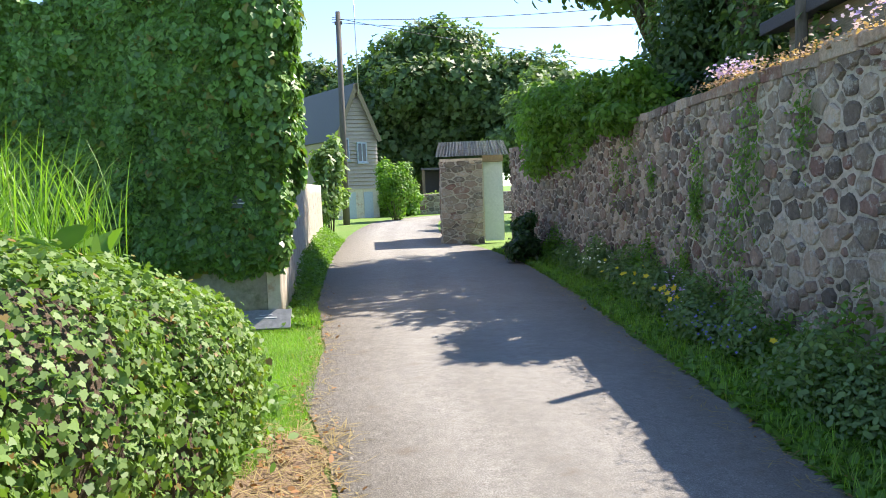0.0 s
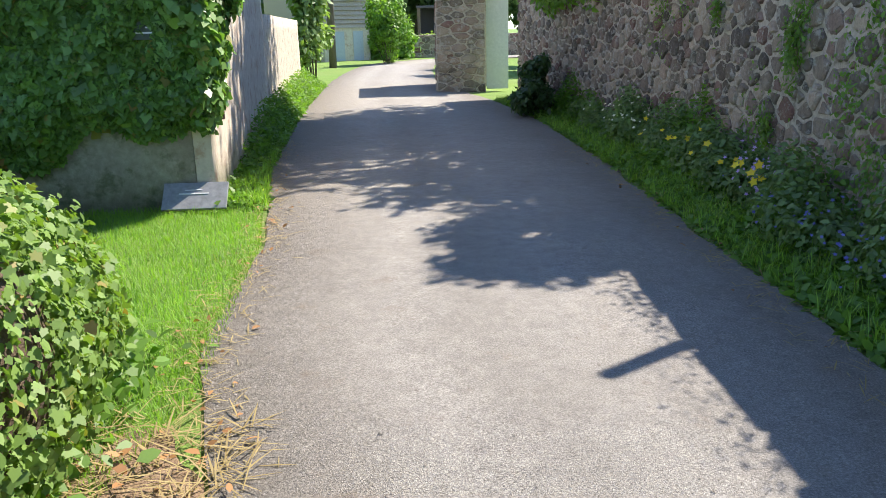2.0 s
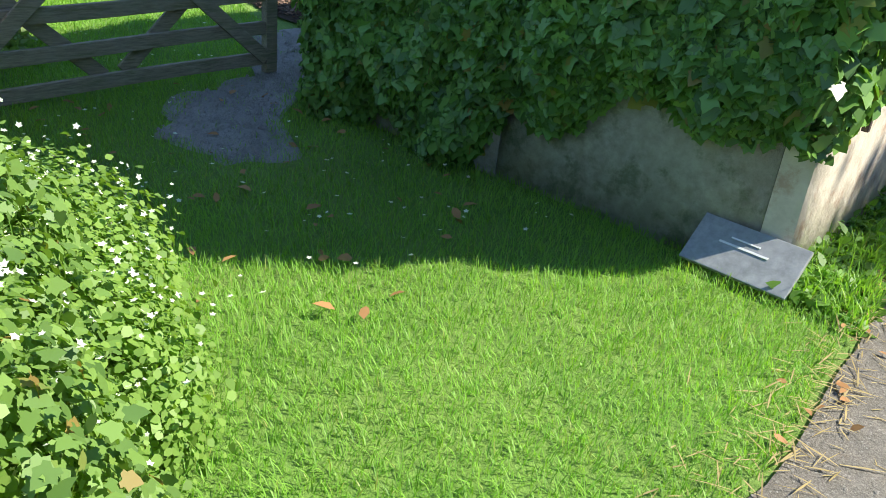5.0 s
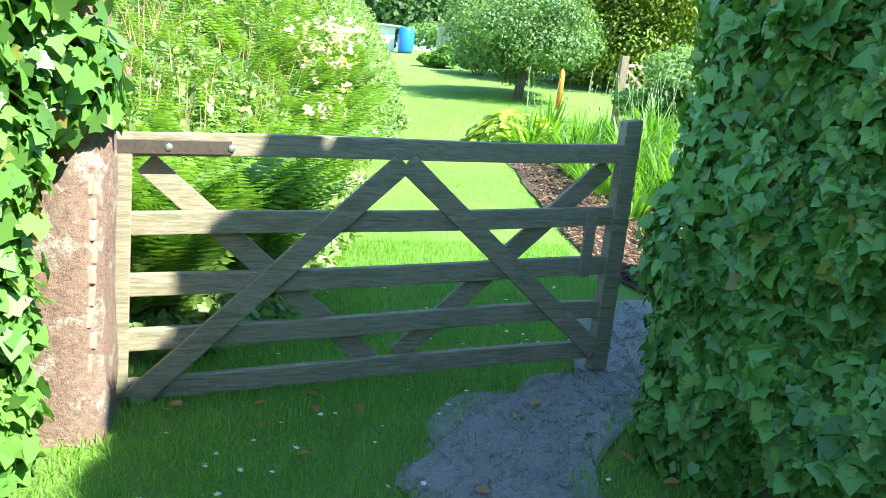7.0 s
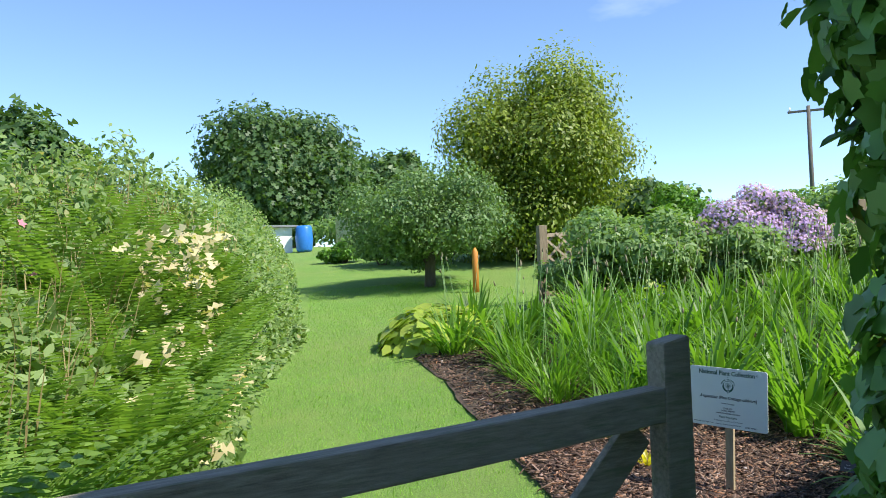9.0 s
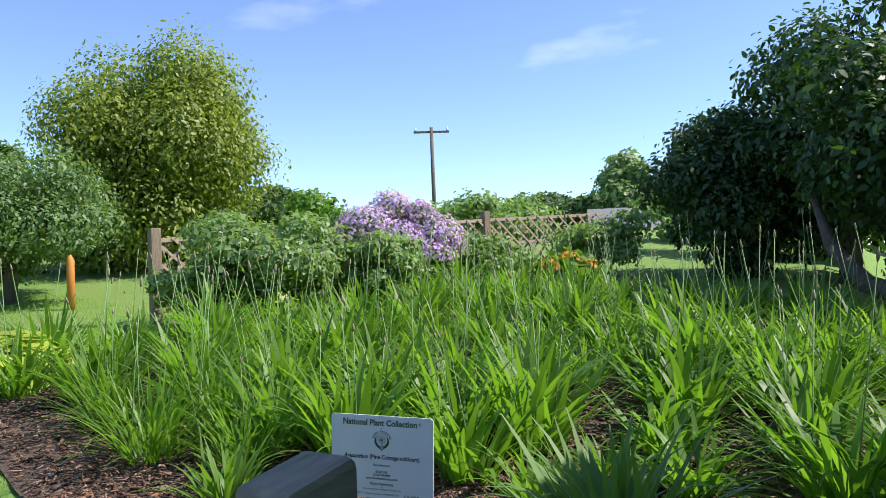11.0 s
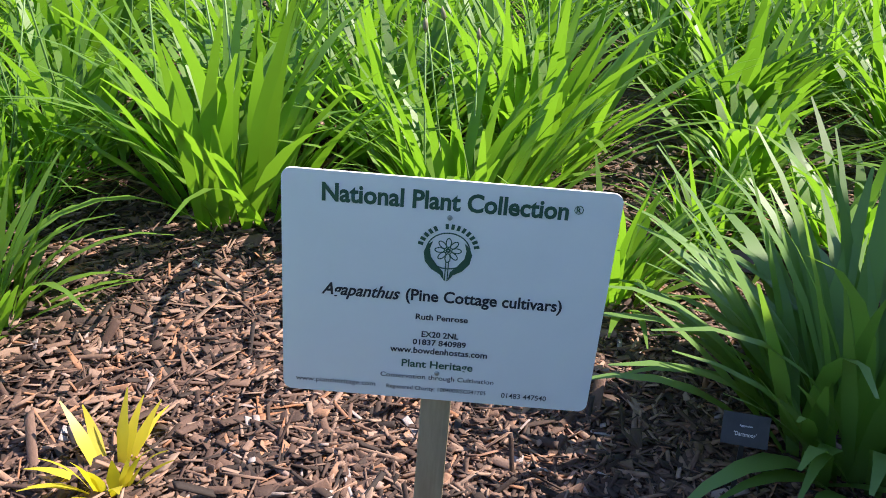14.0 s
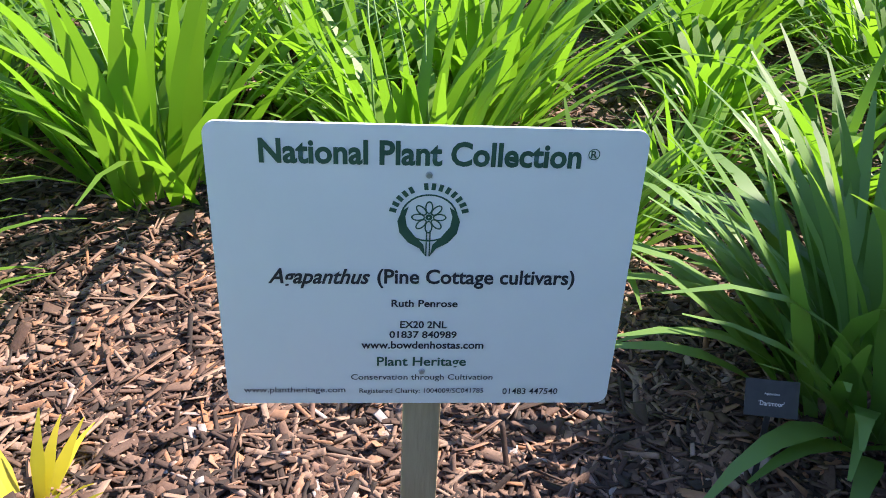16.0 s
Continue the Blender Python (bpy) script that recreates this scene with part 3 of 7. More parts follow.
PV = np.stack([px_[:, None] + sz[:, None] * (np.cos(rot)[:, None] * grit_shape[None, :, 0] - np.sin(rot)[:, None] * grit_shape[None, :, 1]),
               py_[:, None] + sz[:, None] * (np.sin(rot)[:, None] * grit_shape[None, :, 0] + np.cos(rot)[:, None] * grit_shape[None, :, 1]),
               (ground_z(px_, py_) + 0.024)[:, None] + sz[:, None] * grit_shape[None, :, 2]], -1)
pebbles = new("path_pebbles", mesh_from("path_pebbles", PV.reshape(-1, 3), (np.arange(n)[:, None, None] * 4 + tris[None]).reshape(-1, 3), M_GRAVEL))
tagged(pebbles, "loose grey pebbles on the gate path", "gravel", kind="stuff")

# ---- stone wall along the lane ----
WALL = [(2.8, -12.0), (2.68, 2.0), (2.6, 6.0), (2.5, 8.5), (2.4, 11.0), (1.9, 14.3), (1.22, 17.7)]
wl_d = np.cumsum([0] + [math.dist(a, b) for a, b in zip(WALL, WALL[1:])])


def wall_at(s):
    x, y = np.interp(s, wl_d, [p[0] for p in WALL]), np.interp(s, wl_d, [p[1] for p in WALL])
    e = 0.2
    dx = np.interp(s + e, wl_d, [p[0] for p in WALL]) - np.interp(s - e, wl_d, [p[0] for p in WALL])
    dy = np.interp(s + e, wl_d, [p[1] for p in WALL]) - np.interp(s - e, wl_d, [p[1] for p in WALL])
    h = math.hypot(dx, dy)
    return x, y, dx / h, dy / h


def wall_top(s):
    return 2.12 + 0.04 * noise.noise(Vector((s * 0.8, 0, 5)))


bm = bmesh.new()
prev = None
for s in np.arange(0, wl_d[-1] + 0.01, 0.25):
    x, y, dx, dy = wall_at(s)
    t = wall_top(s)
    ring = [bm.verts.new((x + dy * o, y - dx * o, z)) for o, z in ((0.0, -0.2), (0.0, t), (0.42, t + 0.02), (0.42, -0.2))]
    if prev:
        for k in range(4):
            bm.faces.new((prev[k], ring[k], ring[(k + 1) % 4], prev[(k + 1) % 4]))
    else:
        bm.faces.new(ring)
    prev = ring
bm.faces.new(prev[::-1])
bmesh.ops.recalc_face_normals(bm, faces=bm.faces)
lane_wall = part("wall_lane", bm, M_MORTAR)
tagged(lane_wall, "old rubble stone wall with pale lime mortar", "wall", kind="structure")


def clip_poly(poly, mid, nrm):
    out = []
    for k in range(len(poly)):
        a, b = poly[k], poly[(k + 1) % len(poly)]
        da, db = (a[0] - mid[0]) * nrm[0] + (a[1] - mid[1]) * nrm[1], (b[0] - mid[0]) * nrm[0] + (b[1] - mid[1]) * nrm[1]
        if da <= 0:
            out.append(a)
        if (da < 0) != (db < 0) and da != db:
            f = da / (da - db)
            out.append((a[0] + f * (b[0] - a[0]), a[1] + f * (b[1] - a[1])))
    return out


def stone_cells(s0, s1, z0, z1, dens, rnd, flat=1.35):
    """Irregular stones that fill a wall face: cells round scattered centres, wider than high."""
    unit_r, pts, rad = 0.5 / math.sqrt(dens), [], []
    for size, tries in ((1.35, 0.5), (1.05, 1.5), (0.75, 3.5), (0.5, 5.0)):
        for _ in range(int(tries * dens * (s1 - s0) * (z1 - z0))):
            a, b, q = rnd.uniform(s0, s1) / flat, rnd.uniform(z0, z1), size * unit_r * rnd.uniform(0.85, 1.15)
            near = all((a - c[0]) ** 2 + (b - c[1]) ** 2 > (0.92 * (q + k)) ** 2 for c, k in zip(pts[-4000:], rad[-4000:]) if abs(a - c[0]) < 0.4)
            if near:
                pts.append((a, b)), rad.append(q)
    P, R = np.array(pts), np.array(rad)
    cells = []
    for i, (a, b) in enumerate(pts):
        e0, e1 = max(s0 / flat, a - 0.5), min(s1 / flat, a + 0.5)
        poly = [(e0, z0), (e1, z0), (e1, z1), (e0, z1)]
        d2 = (P[:, 0] - a) ** 2 + (P[:, 1] - b) ** 2
        for j in np.argsort(d2)[1:20]:
            q = P[j]
            f = 0.5 + (R[i] ** 2 - R[j] ** 2) / (2 * d2[j])
            poly = clip_poly(poly, (a + f * (q[0] - a), b + f * (q[1] - b)), (q[0] - a, q[1] - b))
            if len(poly) < 3:
                break
        if len(poly) >= 3:
            cells.append([(u * flat, v) for u, v in poly])
    return cells


def stone_verts(poly, gap, proud, place, rnd):
    """One rough stone from a cell: a rounded block that stands proud of the mortar."""
    c = np.array(poly).mean(0)
    pts = []
    for k in range(len(poly)):
        a, b = np.array(poly[k]), np.array(poly[(k + 1) % len(poly)])
        if np.linalg.norm(b - a) < 0.02:
            continue
        pts += [a + (b - a) * rnd.uniform(0.04, 0.16), a + (b - a) * rnd.uniform(0.42, 0.58) * 1.0 + (c - a) * rnd.uniform(-0.05, 0.07), a + (b - a) * rnd.uniform(0.84, 0.96)]
    if len(pts) < 5:
        return None
    pts = np.array(pts)
    r = np.linalg.norm(pts - c, axis=1).mean()
    if r < 0.03:
        return None
    k1 = max(0.4, 1 - gap / r)
    rings = []
    for f, o in ((k1, -0.02), (k1 * 0.97, proud * 0.55), (k1 * 0.78, proud)):
        ring = []
        for p in pts:
            q = c + (p - c) * f * rnd.uniform(0.93, 1.06)
            ring.append(place(q[0], q[1], o + rnd.uniform(-0.004, 0.004)))
        rings.append(ring)
    n = len(pts)
    V = rings[0] + rings[1] + rings[2]
    F = [(r0 * n + k, r0 * n + (k + 1) % n, (r0 + 1) * n + (k + 1) % n, (r0 + 1) * n + k) for r0 in (0, 1) for k in range(n)]
    return V, F, tuple(2 * n + k for k in range(n))


def lay_stones(cells, place, parent, material, name, single, gap=0.014, proud=0.03, rnd=None):
    """Stones picked by single() are parts of their own; the others are one joined part."""
    AV, AF = [], []
    for poly in cells:
        made = stone_verts(poly, gap * rnd.uniform(0.6, 1.9), proud * rnd.uniform(0.4, 1.5), place, rnd)
        if made is None:
            continue
        V, F, cap = made
        if single(poly):
            me = bpy.data.meshes.new(name)
            me.from_pydata(V, [], F + [cap])
            me.materials.append(material)
            under(new(name, me), parent)
        else:
            o = len(AV)
            AV += V
            AF += [tuple(i + o for i in f) for f in F + [cap]]
    if AV:
        me = bpy.data.meshes.new(name + "work")
        me.from_pydata(AV, [], AF)
        me.materials.append(material)
        ob = under(new(name + "work", me), parent)
        ob["kind"] = "stuff"


def lane_place(s, z, o):
    x, y, dx, dy = wall_at(s)
    return (float(x - dy * o), float(y + dx * o), float(z))


rnd = random.Random(5)
lane_cells = stone_cells(13.5, wl_d[-1], 0.0, 2.1, 62.0, rnd, 1.35)
S_NEAR = (17.4, 20.6)
stone_jobs = [(lane_cells, lane_place, lane_wall, M_STONE, "stone", lambda p: S_NEAR[0] < p[0][0] < S_NEAR[1], 0.015, 0.024, 11)]

# coping of flat stones along the wall's top
bm = bmesh.new()
s = 10.5
while s < wl_d[-1] - 0.2:
    ln = rnd.uniform(0.25, 0.5)
    x, y, dx, dy = wall_at(s + ln / 2)
    t = wall_top(s)
    m = Matrix.Translation((x, y, t)) @ Matrix.Rotation(math.atan2(dy, dx), 4, "Z")
    add_box(bm, -ln / 2 + 0.008, -0.46, -0.03, ln / 2 - 0.008, 0.03, 0.05 + rnd.uniform(0, 0.03), 0.012, m, 0.012)
    s += ln
coping = part("coping", bm, M_STONE, lane_wall, "flat weathered coping stones")
coping["kind"] = "stuff"

# ---- ivied house beside the gate ----
H0, H1 = Vector((-1.68, 8.45, 0)), Vector((-4.42, 7.98, 0))     # front wall, lane corner to gate end
HL = Vector((-2.42, 13.2, 0))                                    # lane corner to the far end
# unseen back corner, placed so the end wall shades part of the bed
HB = Vector((-5.2, 11.5, 0))
HM, HMB = H0.lerp(H1, 0.56), HL.lerp(HB, 0.56)                   # the lower end, added so sun reaches the gate, begins here
# unseen wall tops, their heights set by where the house shade ends
EAVES, LOW = 3.95, 2.82


def wall_slab(name, a, b, z0, z1, thick, material, label, inward):
    """A wall from a to b with its thickness on the inward side."""
    a, b = Vector(a), Vector(b)
    d = (b - a).normalized()
    nrm = Vector((-d.y, d.x, 0))
    if nrm.dot(Vector(inward) - a) < 0:
        nrm = -nrm
    bm = bmesh.new()
    n = max(2, int((b - a).length / 0.3))
    front, back = [], []
    for k in range(n + 1):
        p = a.lerp(b, k / n)
        col_f, col_b = [], []
        for j in range(9):
            z = z0 + (z1 - z0) * j / 8
            wob = 0.018 * noise.noise(Vector((p.x * 2, p.y * 2, z * 2)))
            col_f.append(bm.verts.new((p.x - nrm.x * wob, p.y - nrm.y * wob, z)))
            col_b.append(bm.verts.new((p.x + nrm.x * thick, p.y + nrm.y * thick, z)))
        front.append(col_f), back.append(col_b)
    for grid in (front, back):
        for p, q in zip(grid, grid[1:]):
            for j in range(8):
                bm.faces.new((p[j], q[j], q[j + 1], p[j + 1])).smooth = True
    for f0, b0 in ((front[0], back[0]), (front[-1], back[-1])):
        for j in range(8):
            bm.faces.new((f0[j], f0[j + 1], b0[j + 1], b0[j]))
    for k in range(n):
        bm.faces.new((front[k][8], front[k + 1][8], back[k + 1][8], back[k][8]))
        bm.faces.new((front[k][0], front[k + 1][0], back[k + 1][0], back[k][0]))
    bmesh.ops.recalc_face_normals(bm, faces=bm.faces)
    ob = part(name, bm, material)
    return tagged(ob, label, "wall", kind="structure")


mid = (H0 + H1 + HL + HB) / 4
wall_slab("wall_house_front", H0.lerp(H1, 0.052), HM, -0.1, EAVES, 0.3, M_GREYRENDER, "old grey rendered house wall under ivy", mid)
wall_slab("wall_house_low_front", HM + Vector((-0.003, -0.003, 0)), H1, -0.1, LOW, 0.3, M_GREYRENDER, "grey rendered wall under ivy, low end added for sunlight", mid)
wall_slab("wall_house_lane", H0, HL, -0.1, EAVES, 0.14, M_RENDER, "peeling cream limewashed wall facing the lane", mid)
wall_slab("wall_house_gate_end", H1 + Vector((0.004, 0.31, 0)), HB, -0.1, LOW, 0.3, M_GREYRENDER, "grey rendered end wall of the ivied house", mid)
wall_slab("wall_house_back", HL + Vector((-0.31, 0.0, 0)), HB + Vector((0.31, 0, 0)), -0.1, LOW, 0.3, M_GREYRENDER, "plain rendered back wall of the house", mid)
wall_slab("wall_house_middle", HM + Vector((0, 0.31, 0)), HMB - Vector((0, 0.31, 0)), -0.1, EAVES, 0.3, M_GREYRENDER, "plain rendered cross wall of the house", H0)


def roof_over(name, a, b, c, d, e, zr, label):
    """A ridged roof over the quad a, b (front), c, d (back)."""
    bm = bmesh.new()
    r0, r1 = (a + d) / 2, (b + c) / 2
    p = [bm.verts.new(v) for v in ((a.x, a.y - 0.08, e), (b.x, b.y - 0.08, e), (r1.x, r1.y, zr), (r0.x, r0.y, zr), (d.x, d.y + 0.08, e), (c.x, c.y + 0.08, e))]
    for f in ((0, 1, 2, 3), (3, 2, 5, 4), (0, 3, 4), (1, 5, 2), (0, 4, 5, 1)):
        bm.faces.new([p[k] for k in f])
    bmesh.ops.recalc_face_normals(bm, faces=bm.faces)
    return tagged(part(name, bm, M_DARKSLATE), label, "roof", kind="structure")


roof_over("roof_house", H0, HM, HMB, HL, EAVES + 0.004, EAVES + 1.1, "dark slate roof of the ivied house")
roof_over("roof_house_low", HM, H1, HB, HMB, LOW + 0.004, LOW + 0.4, "unseen slate roof added over the low end")


def wall_grid(a, b, z0, z1, n, rng):
    s, z = rng.random(n), rng.uniform(z0, z1, n)
    a, b = np.array(a), np.array(b)
    return s, z, a[None] + (b - a)[None] * s[:, None]


# ivy over the front wall, hanging deeper in places, thick to the ground by the gate
rng = np.random.default_rng(21)
fd = np.array((H1 - H0).normalized())
fn = np.array((fd[1], -fd[0], 0))
fn = fn if fn[1] < 0 else -fn
n = 95000
s, z, P = wall_grid(H0, H1, 0.0, EAVES + 0.35, n, rng)
low = 0.55 + 0.12 * np.sin(s * 9) + 0.08 * np.sin(s * 23 + 1) - 0.55 * sm(0.5, 0.66, s)
keep = (z > np.maximum(low, 0.03) + rng.normal(0, 0.03, n)) & (z < EAVES + 0.35 - 1.0 * sm(0.5, 0.62, s) + 0.06 * np.sin(s * 40))
depth = 0.05 + (0.15 + 0.17 * np.array([noise.noise(Vector((a * 3.4, b * 3.0, 0))) for a, b in zip(s * 3.2, z)])) * rng.random(n) ** 0.4
depth = depth * (1 + 0.2 * sm(0.5, 0.9, s)) * sm(0.0, 0.5, z - low + 0.2)
depth = depth + 0.42 * sm(1.0, 2.6, z) * (1 - sm(3.4, 4.2, z)) * (1 - sm(0.3, 0.6, s))      # upper overhang added to push the ivy's shade further over the grass
P = P + fn[None] * depth[:, None]
P[:, 2] = z
Nn = np.tile(fn, (n, 1)) + np.array([0, 0, 0.35])
ivy = new("ivy", leaves("ivy", P[keep], Nn[keep], np.where(s > 0.5, 0.066, 0.07)[keep], M_IVY, IVY_LEAF, 0.62, 0.9, 0.4, rng))
tagged(ivy, "dense dark green ivy covering the house front", "ivy", kind="stuff")
# ivy wrapping the lane corner
n = 18000
s, z, P = wall_grid(H0, (np.array(HL) * 0.28 + np.array(H0) * 0.72), 1.45, EAVES + 0.3, n, rng)
keep = rng.random(n) < 1.15 - 1.05 * s / (0.28 + 0.25 * sm(0.8, 3.0, z))
ln = np.array(((HL - H0).normalized().y, -(HL - H0).normalized().x, 0))
P = P + ln[None] * (0.04 + 0.26 * rng.random(n) ** 0.6 * (1 - s))[:, None]
P[:, 2] = z
ivy2 = new("ivy", leaves("ivy_corner", P[keep], np.tile(ln, (n, 1))[keep] + np.array([0.3, -0.2, 0.9]), 0.08, M_IVY, IVY_LEAF, 0.75, 0.9, 0.4, rng))
tagged(ivy2, "sunlit ivy wrapping the corner of the house", "ivy", kind="stuff")
n = 22000
# forward bulge of the corner column, added to widen its shade on the grass
hang = lambda z: float(sm(1.0, 2.6, z) * (1 - 0.8 * sm(3.2, 4.0, z)))
col = [(float(H0.x) + 0.02 + 0.06 * math.sin(k * 2.3), float(H0.y) - 0.02 - 0.4 * hang(0.95 + 0.34 * k), 0.98 + 0.34 * k, 0.1 + 0.24 * hang(0.95 + 0.34 * k), 0.26 + 0.16 * hang(0.95 + 0.34 * k), 0.34) for k in range(10)]
P, N, _ = blob_cloud(col, n, rng, 0.72, 0.09)
ivy5 = new("ivy", leaves("ivy_column", P, N + np.array([0, 0, 0.4]), 0.07, M_IVY, IVY_LEAF, 0.5, 0.9, 0.4, rng))
tagged(ivy5, "bulging sunlit ivy at the house corner", "ivy", kind="stuff")
# ivy round the gate end
n = 14000
s, z, P = wall_grid(H1, np.array(H1) * 0.7 + np.array(HB) * 0.3, 0.02, LOW + 0.25, n, rng)
gn = np.array((-0.99, -0.1, 0))
P = P + gn[None] * (0.03 + 0.14 * rng.random(n) ** 0.6)[:, None]
P[:, 2] = z
ivy3 = new("ivy", leaves("ivy_end", P, np.tile(gn, (n, 1)) + np.array([0, 0, 0.35]), 0.062, M_IVY, IVY_LEAF, 0.45, 0.9, 0.4, rng))
tagged(ivy3, "thick ivy hanging round the house's gate end", "ivy", kind="stuff")

n = 16000
P, N, _ = blob_cloud([(-4.46 + 0.04 * math.sin(k * 2.1), 7.96 + 0.03 * math.cos(k * 1.7), 0.15 + 0.36 * k, 0.28 + 0.03 * math.sin(k * 3.7), 0.26, 0.36) for k in range(10)], n, rng, 0.75, 0.07)
ivy4 = new("ivy", leaves("ivy_edge", P[P[:, 2] > 0.02], (N + np.array([0, 0, 0.35]))[P[:, 2] > 0.02], 0.052, M_IVY, IVY_LEAF, 0.45, 0.9, 0.4, rng))
tagged(ivy4, "thick ivy bulging at the wall's end by the gate", "ivy", kind="stuff")

# ---- gate and its pier ----
GA, GB = Vector((-4.99, 5.78, 0)), Vector((-5.33, 7.93, 0))
gate_len = (GB - GA).length
gate_turn = math.degrees(math.atan2((GB - GA).y, (GB - GA).x)) - 90


def five_bar_gate():
    """Local y along the gate from hinge to latch, x through it."""
    g = thing("field_gate", (GA.x, GA.y, 0), "weathered five-bar wooden field gate standing closed", "gate", turn=gate_turn)
    L = gate_len
    rise = lambda y: 0.1 * y / L            # the gate climbs a little towards its latch
    boxed("hinge_stile", (-0.04, -0.042, -0.05, 0.04, 0.014, 1.08), M_GATE, g, 0.006)
    bm = bmesh.new()
    add_box(bm, -0.032, L - 0.056, 0.085, 0.032, L + 0.034, 1.29, 0.008)
    for v in bm.verts:
        if v.co.z > 1.2:
            v.co.z += 0.035 * (1 - abs(v.co.y - L) / 0.06)
    part("latch_stile", bm, M_GATE, g)
    zs = [(1.005, 1.09), (0.704, 0.792), (0.466, 0.553), (0.252, 0.338), (0.052, 0.137)]
    for k, (z0, z1) in enumerate(zs):
        bm = bmesh.new()
        add_box(bm, -0.02 - (0.012 if k == 0 else 0), 0.0 if k else -0.12, z0, 0.02 + (0.012 if k == 0 else 0), L - 0.055, z1, 0.006)
        bmesh.ops.subdivide_edges(bm, edges=[e for e in bm.edges if abs(e.verts[0].co.y - e.verts[1].co.y) > 1], cuts=7)
        for v in bm.verts:
            v.co.z += rise(v.co.y) + 0.005 * math.sin(v.co.y * 3 + k)
        part("rail", bm, M_GATE, g)
    # braces: an upright pair on the lane side, a crossed pair behind
    def brace(y0, z0, y1, z1, x):
        d = math.hypot(y1 - y0, z1 - z0)
        a = math.atan2(z1 - z0, y1 - y0)
        m = Matrix.Translation((x, y0, z0)) @ Matrix.Rotation(a, 4, "X")
        boxed("brace", (-0.012, 0, -0.045, 0.012, d, 0.045), M_GATE, g, 0.004, m)
    brace(0.03, 0.06, 1.055, 1.045, 0.035)
    brace(1.07, 1.045, L - 0.06, 0.19, 0.035)
    brace(0.06, 0.98, 1.0, 0.16, -0.035)
    brace(1.12, 0.18, L - 0.09, 1.08, -0.035)
    boxed("latch_board", (0.022, L - 0.205, 0.56, 0.042, L - 0.15, 0.88), M_GATE, g, 0.004)
    strap = boxed("hinge_strap", (0.033, -0.1, 1.015, 0.041, 0.41, 1.068), M_IRON, g, 0.003, Matrix.Rotation(math.atan2(0.1, L), 4, "X"), label="grey-brown iron hinge strap")
    for y in (0.137, 0.361):
        bm = bmesh.new()
        bmesh.ops.create_uvsphere(bm, u_segments=10, v_segments=6, radius=0.014, matrix=Matrix.Translation((0.042, y, 1.042 + 0.046 * y)) @ Matrix.Diagonal((0.5, 1, 1, 1)))
        part("bolt", bm, M_STEEL, strap, "round steel bolt head")
    return g


five_bar_gate()

PIER = Vector((-4.8, 5.58, 0))


def stone_pier():
    p = thing("gate_pier", (PIER.x, PIER.y, 0), "rough stone gate pier patched with red brick", "pier")
    bm = bmesh.new()
    prev = None
    for k in range(15):
        z = -0.05 + 1.9 * k / 14
        ring = []
        for j in range(20):
            t = 2 * math.pi * j / 20
            c, s_ = math.cos(t), math.sin(t)
            r = 0.165 / max(abs(c), abs(s_)) ** 0.75
            r *= 1.12 - 0.1 * k / 14 + 0.13 * noise.noise(Vector((c * 1.4, s_ * 1.4, z * 2.2))) + 0.05 * noise.noise(Vector((c * 5, s_ * 5, z * 8)))
            ring.append(bm.verts.new((c * r, s_ * r, z)))
        if prev:
            for j in range(20):
                bm.faces.new((prev[j], prev[(j + 1) % 20], ring[(j + 1) % 20], ring[j])).smooth = True
        prev = ring
    bm.faces.new(prev)
    part("shaft", bm, M_PIER, p)
    for k in range(9):
        bm = bmesh.new()
        add_box(bm, 0.05, 0.06, 0.3 + k * 0.076, 0.158 + random.uniform(-0.006, 0.006), 0.156 + random.uniform(-0.006, 0.006), 0.368 + k * 0.076, 0.006, None, 0.006)
        part("brick", bm, M_BRICK, p, "worn red brick")
    return p


M_PIER = stone_material("pier_stone", (0.34, 0.28, 0.22), (0.6, 0.52, 0.43), 0.5)
M_BRICK = surface("red_brick", (0.34, 0.2, 0.15), (0.52, 0.38, 0.3), 0.9, 30, 5, 0.5, 0.006)
stone_pier()
# ivied wall that runs from the pier towards the lane hedge
n = 24000
blobs = [(-4.72, 5.5, 1.3, 0.3, 0.28, 0.3), (-4.6, 5.4, 1.75, 0.36, 0.34, 0.45), (-4.5, 5.12, 0.8, 0.3, 0.32, 0.5), (-4.45, 5.0, 0.35, 0.3, 0.35, 0.4), (-4.65, 5.3, 2.25, 0.38, 0.36, 0.4), (-4.42, 5.32, 1.15, 0.26, 0.25, 0.5), (-4.38, 5.2, 0.55, 0.28, 0.3, 0.45), (-4.9, 4.9, 1.6, 0.5, 0.5, 0.9), (-4.36, 5.3, 0.75, 0.2, 0.2, 0.35), (-4.34, 5.34, 0.3, 0.2, 0.18, 0.3), (-4.3, 5.1, 0.5, 0.3, 0.3, 0.5), (-4.44, 5.43, 0.2, 0.18, 0.17, 0.28), (-4.44, 5.43, 0.6, 0.18, 0.17, 0.34), (-4.46, 5.44, 1.05, 0.2, 0.18, 0.36)]
P, N, _ = blob_cloud(blobs, n, rng, 0.75, 0.08)
ok = P[:, 2] > 0.02
pier_ivy = new("ivy", leaves("pier_ivy", P[ok], N[ok] + np.array([0, 0, 0.4]), 0.072, M_IVY, IVY_LEAF, 0.4, 0.9, 0.4, rng))
tagged(pier_ivy, "bushy green ivy draped over the gate pier", "ivy", kind="stuff")
bm = bmesh.new()
add_box(bm, -5.0, 3.2, -0.1, -4.55, 5.2, 1.55, 0.05, None, 0.05)
tagged(part("wall_garden_side", bm, M_GREYRENDER), "low garden wall hidden under ivy", "wall", kind="structure")

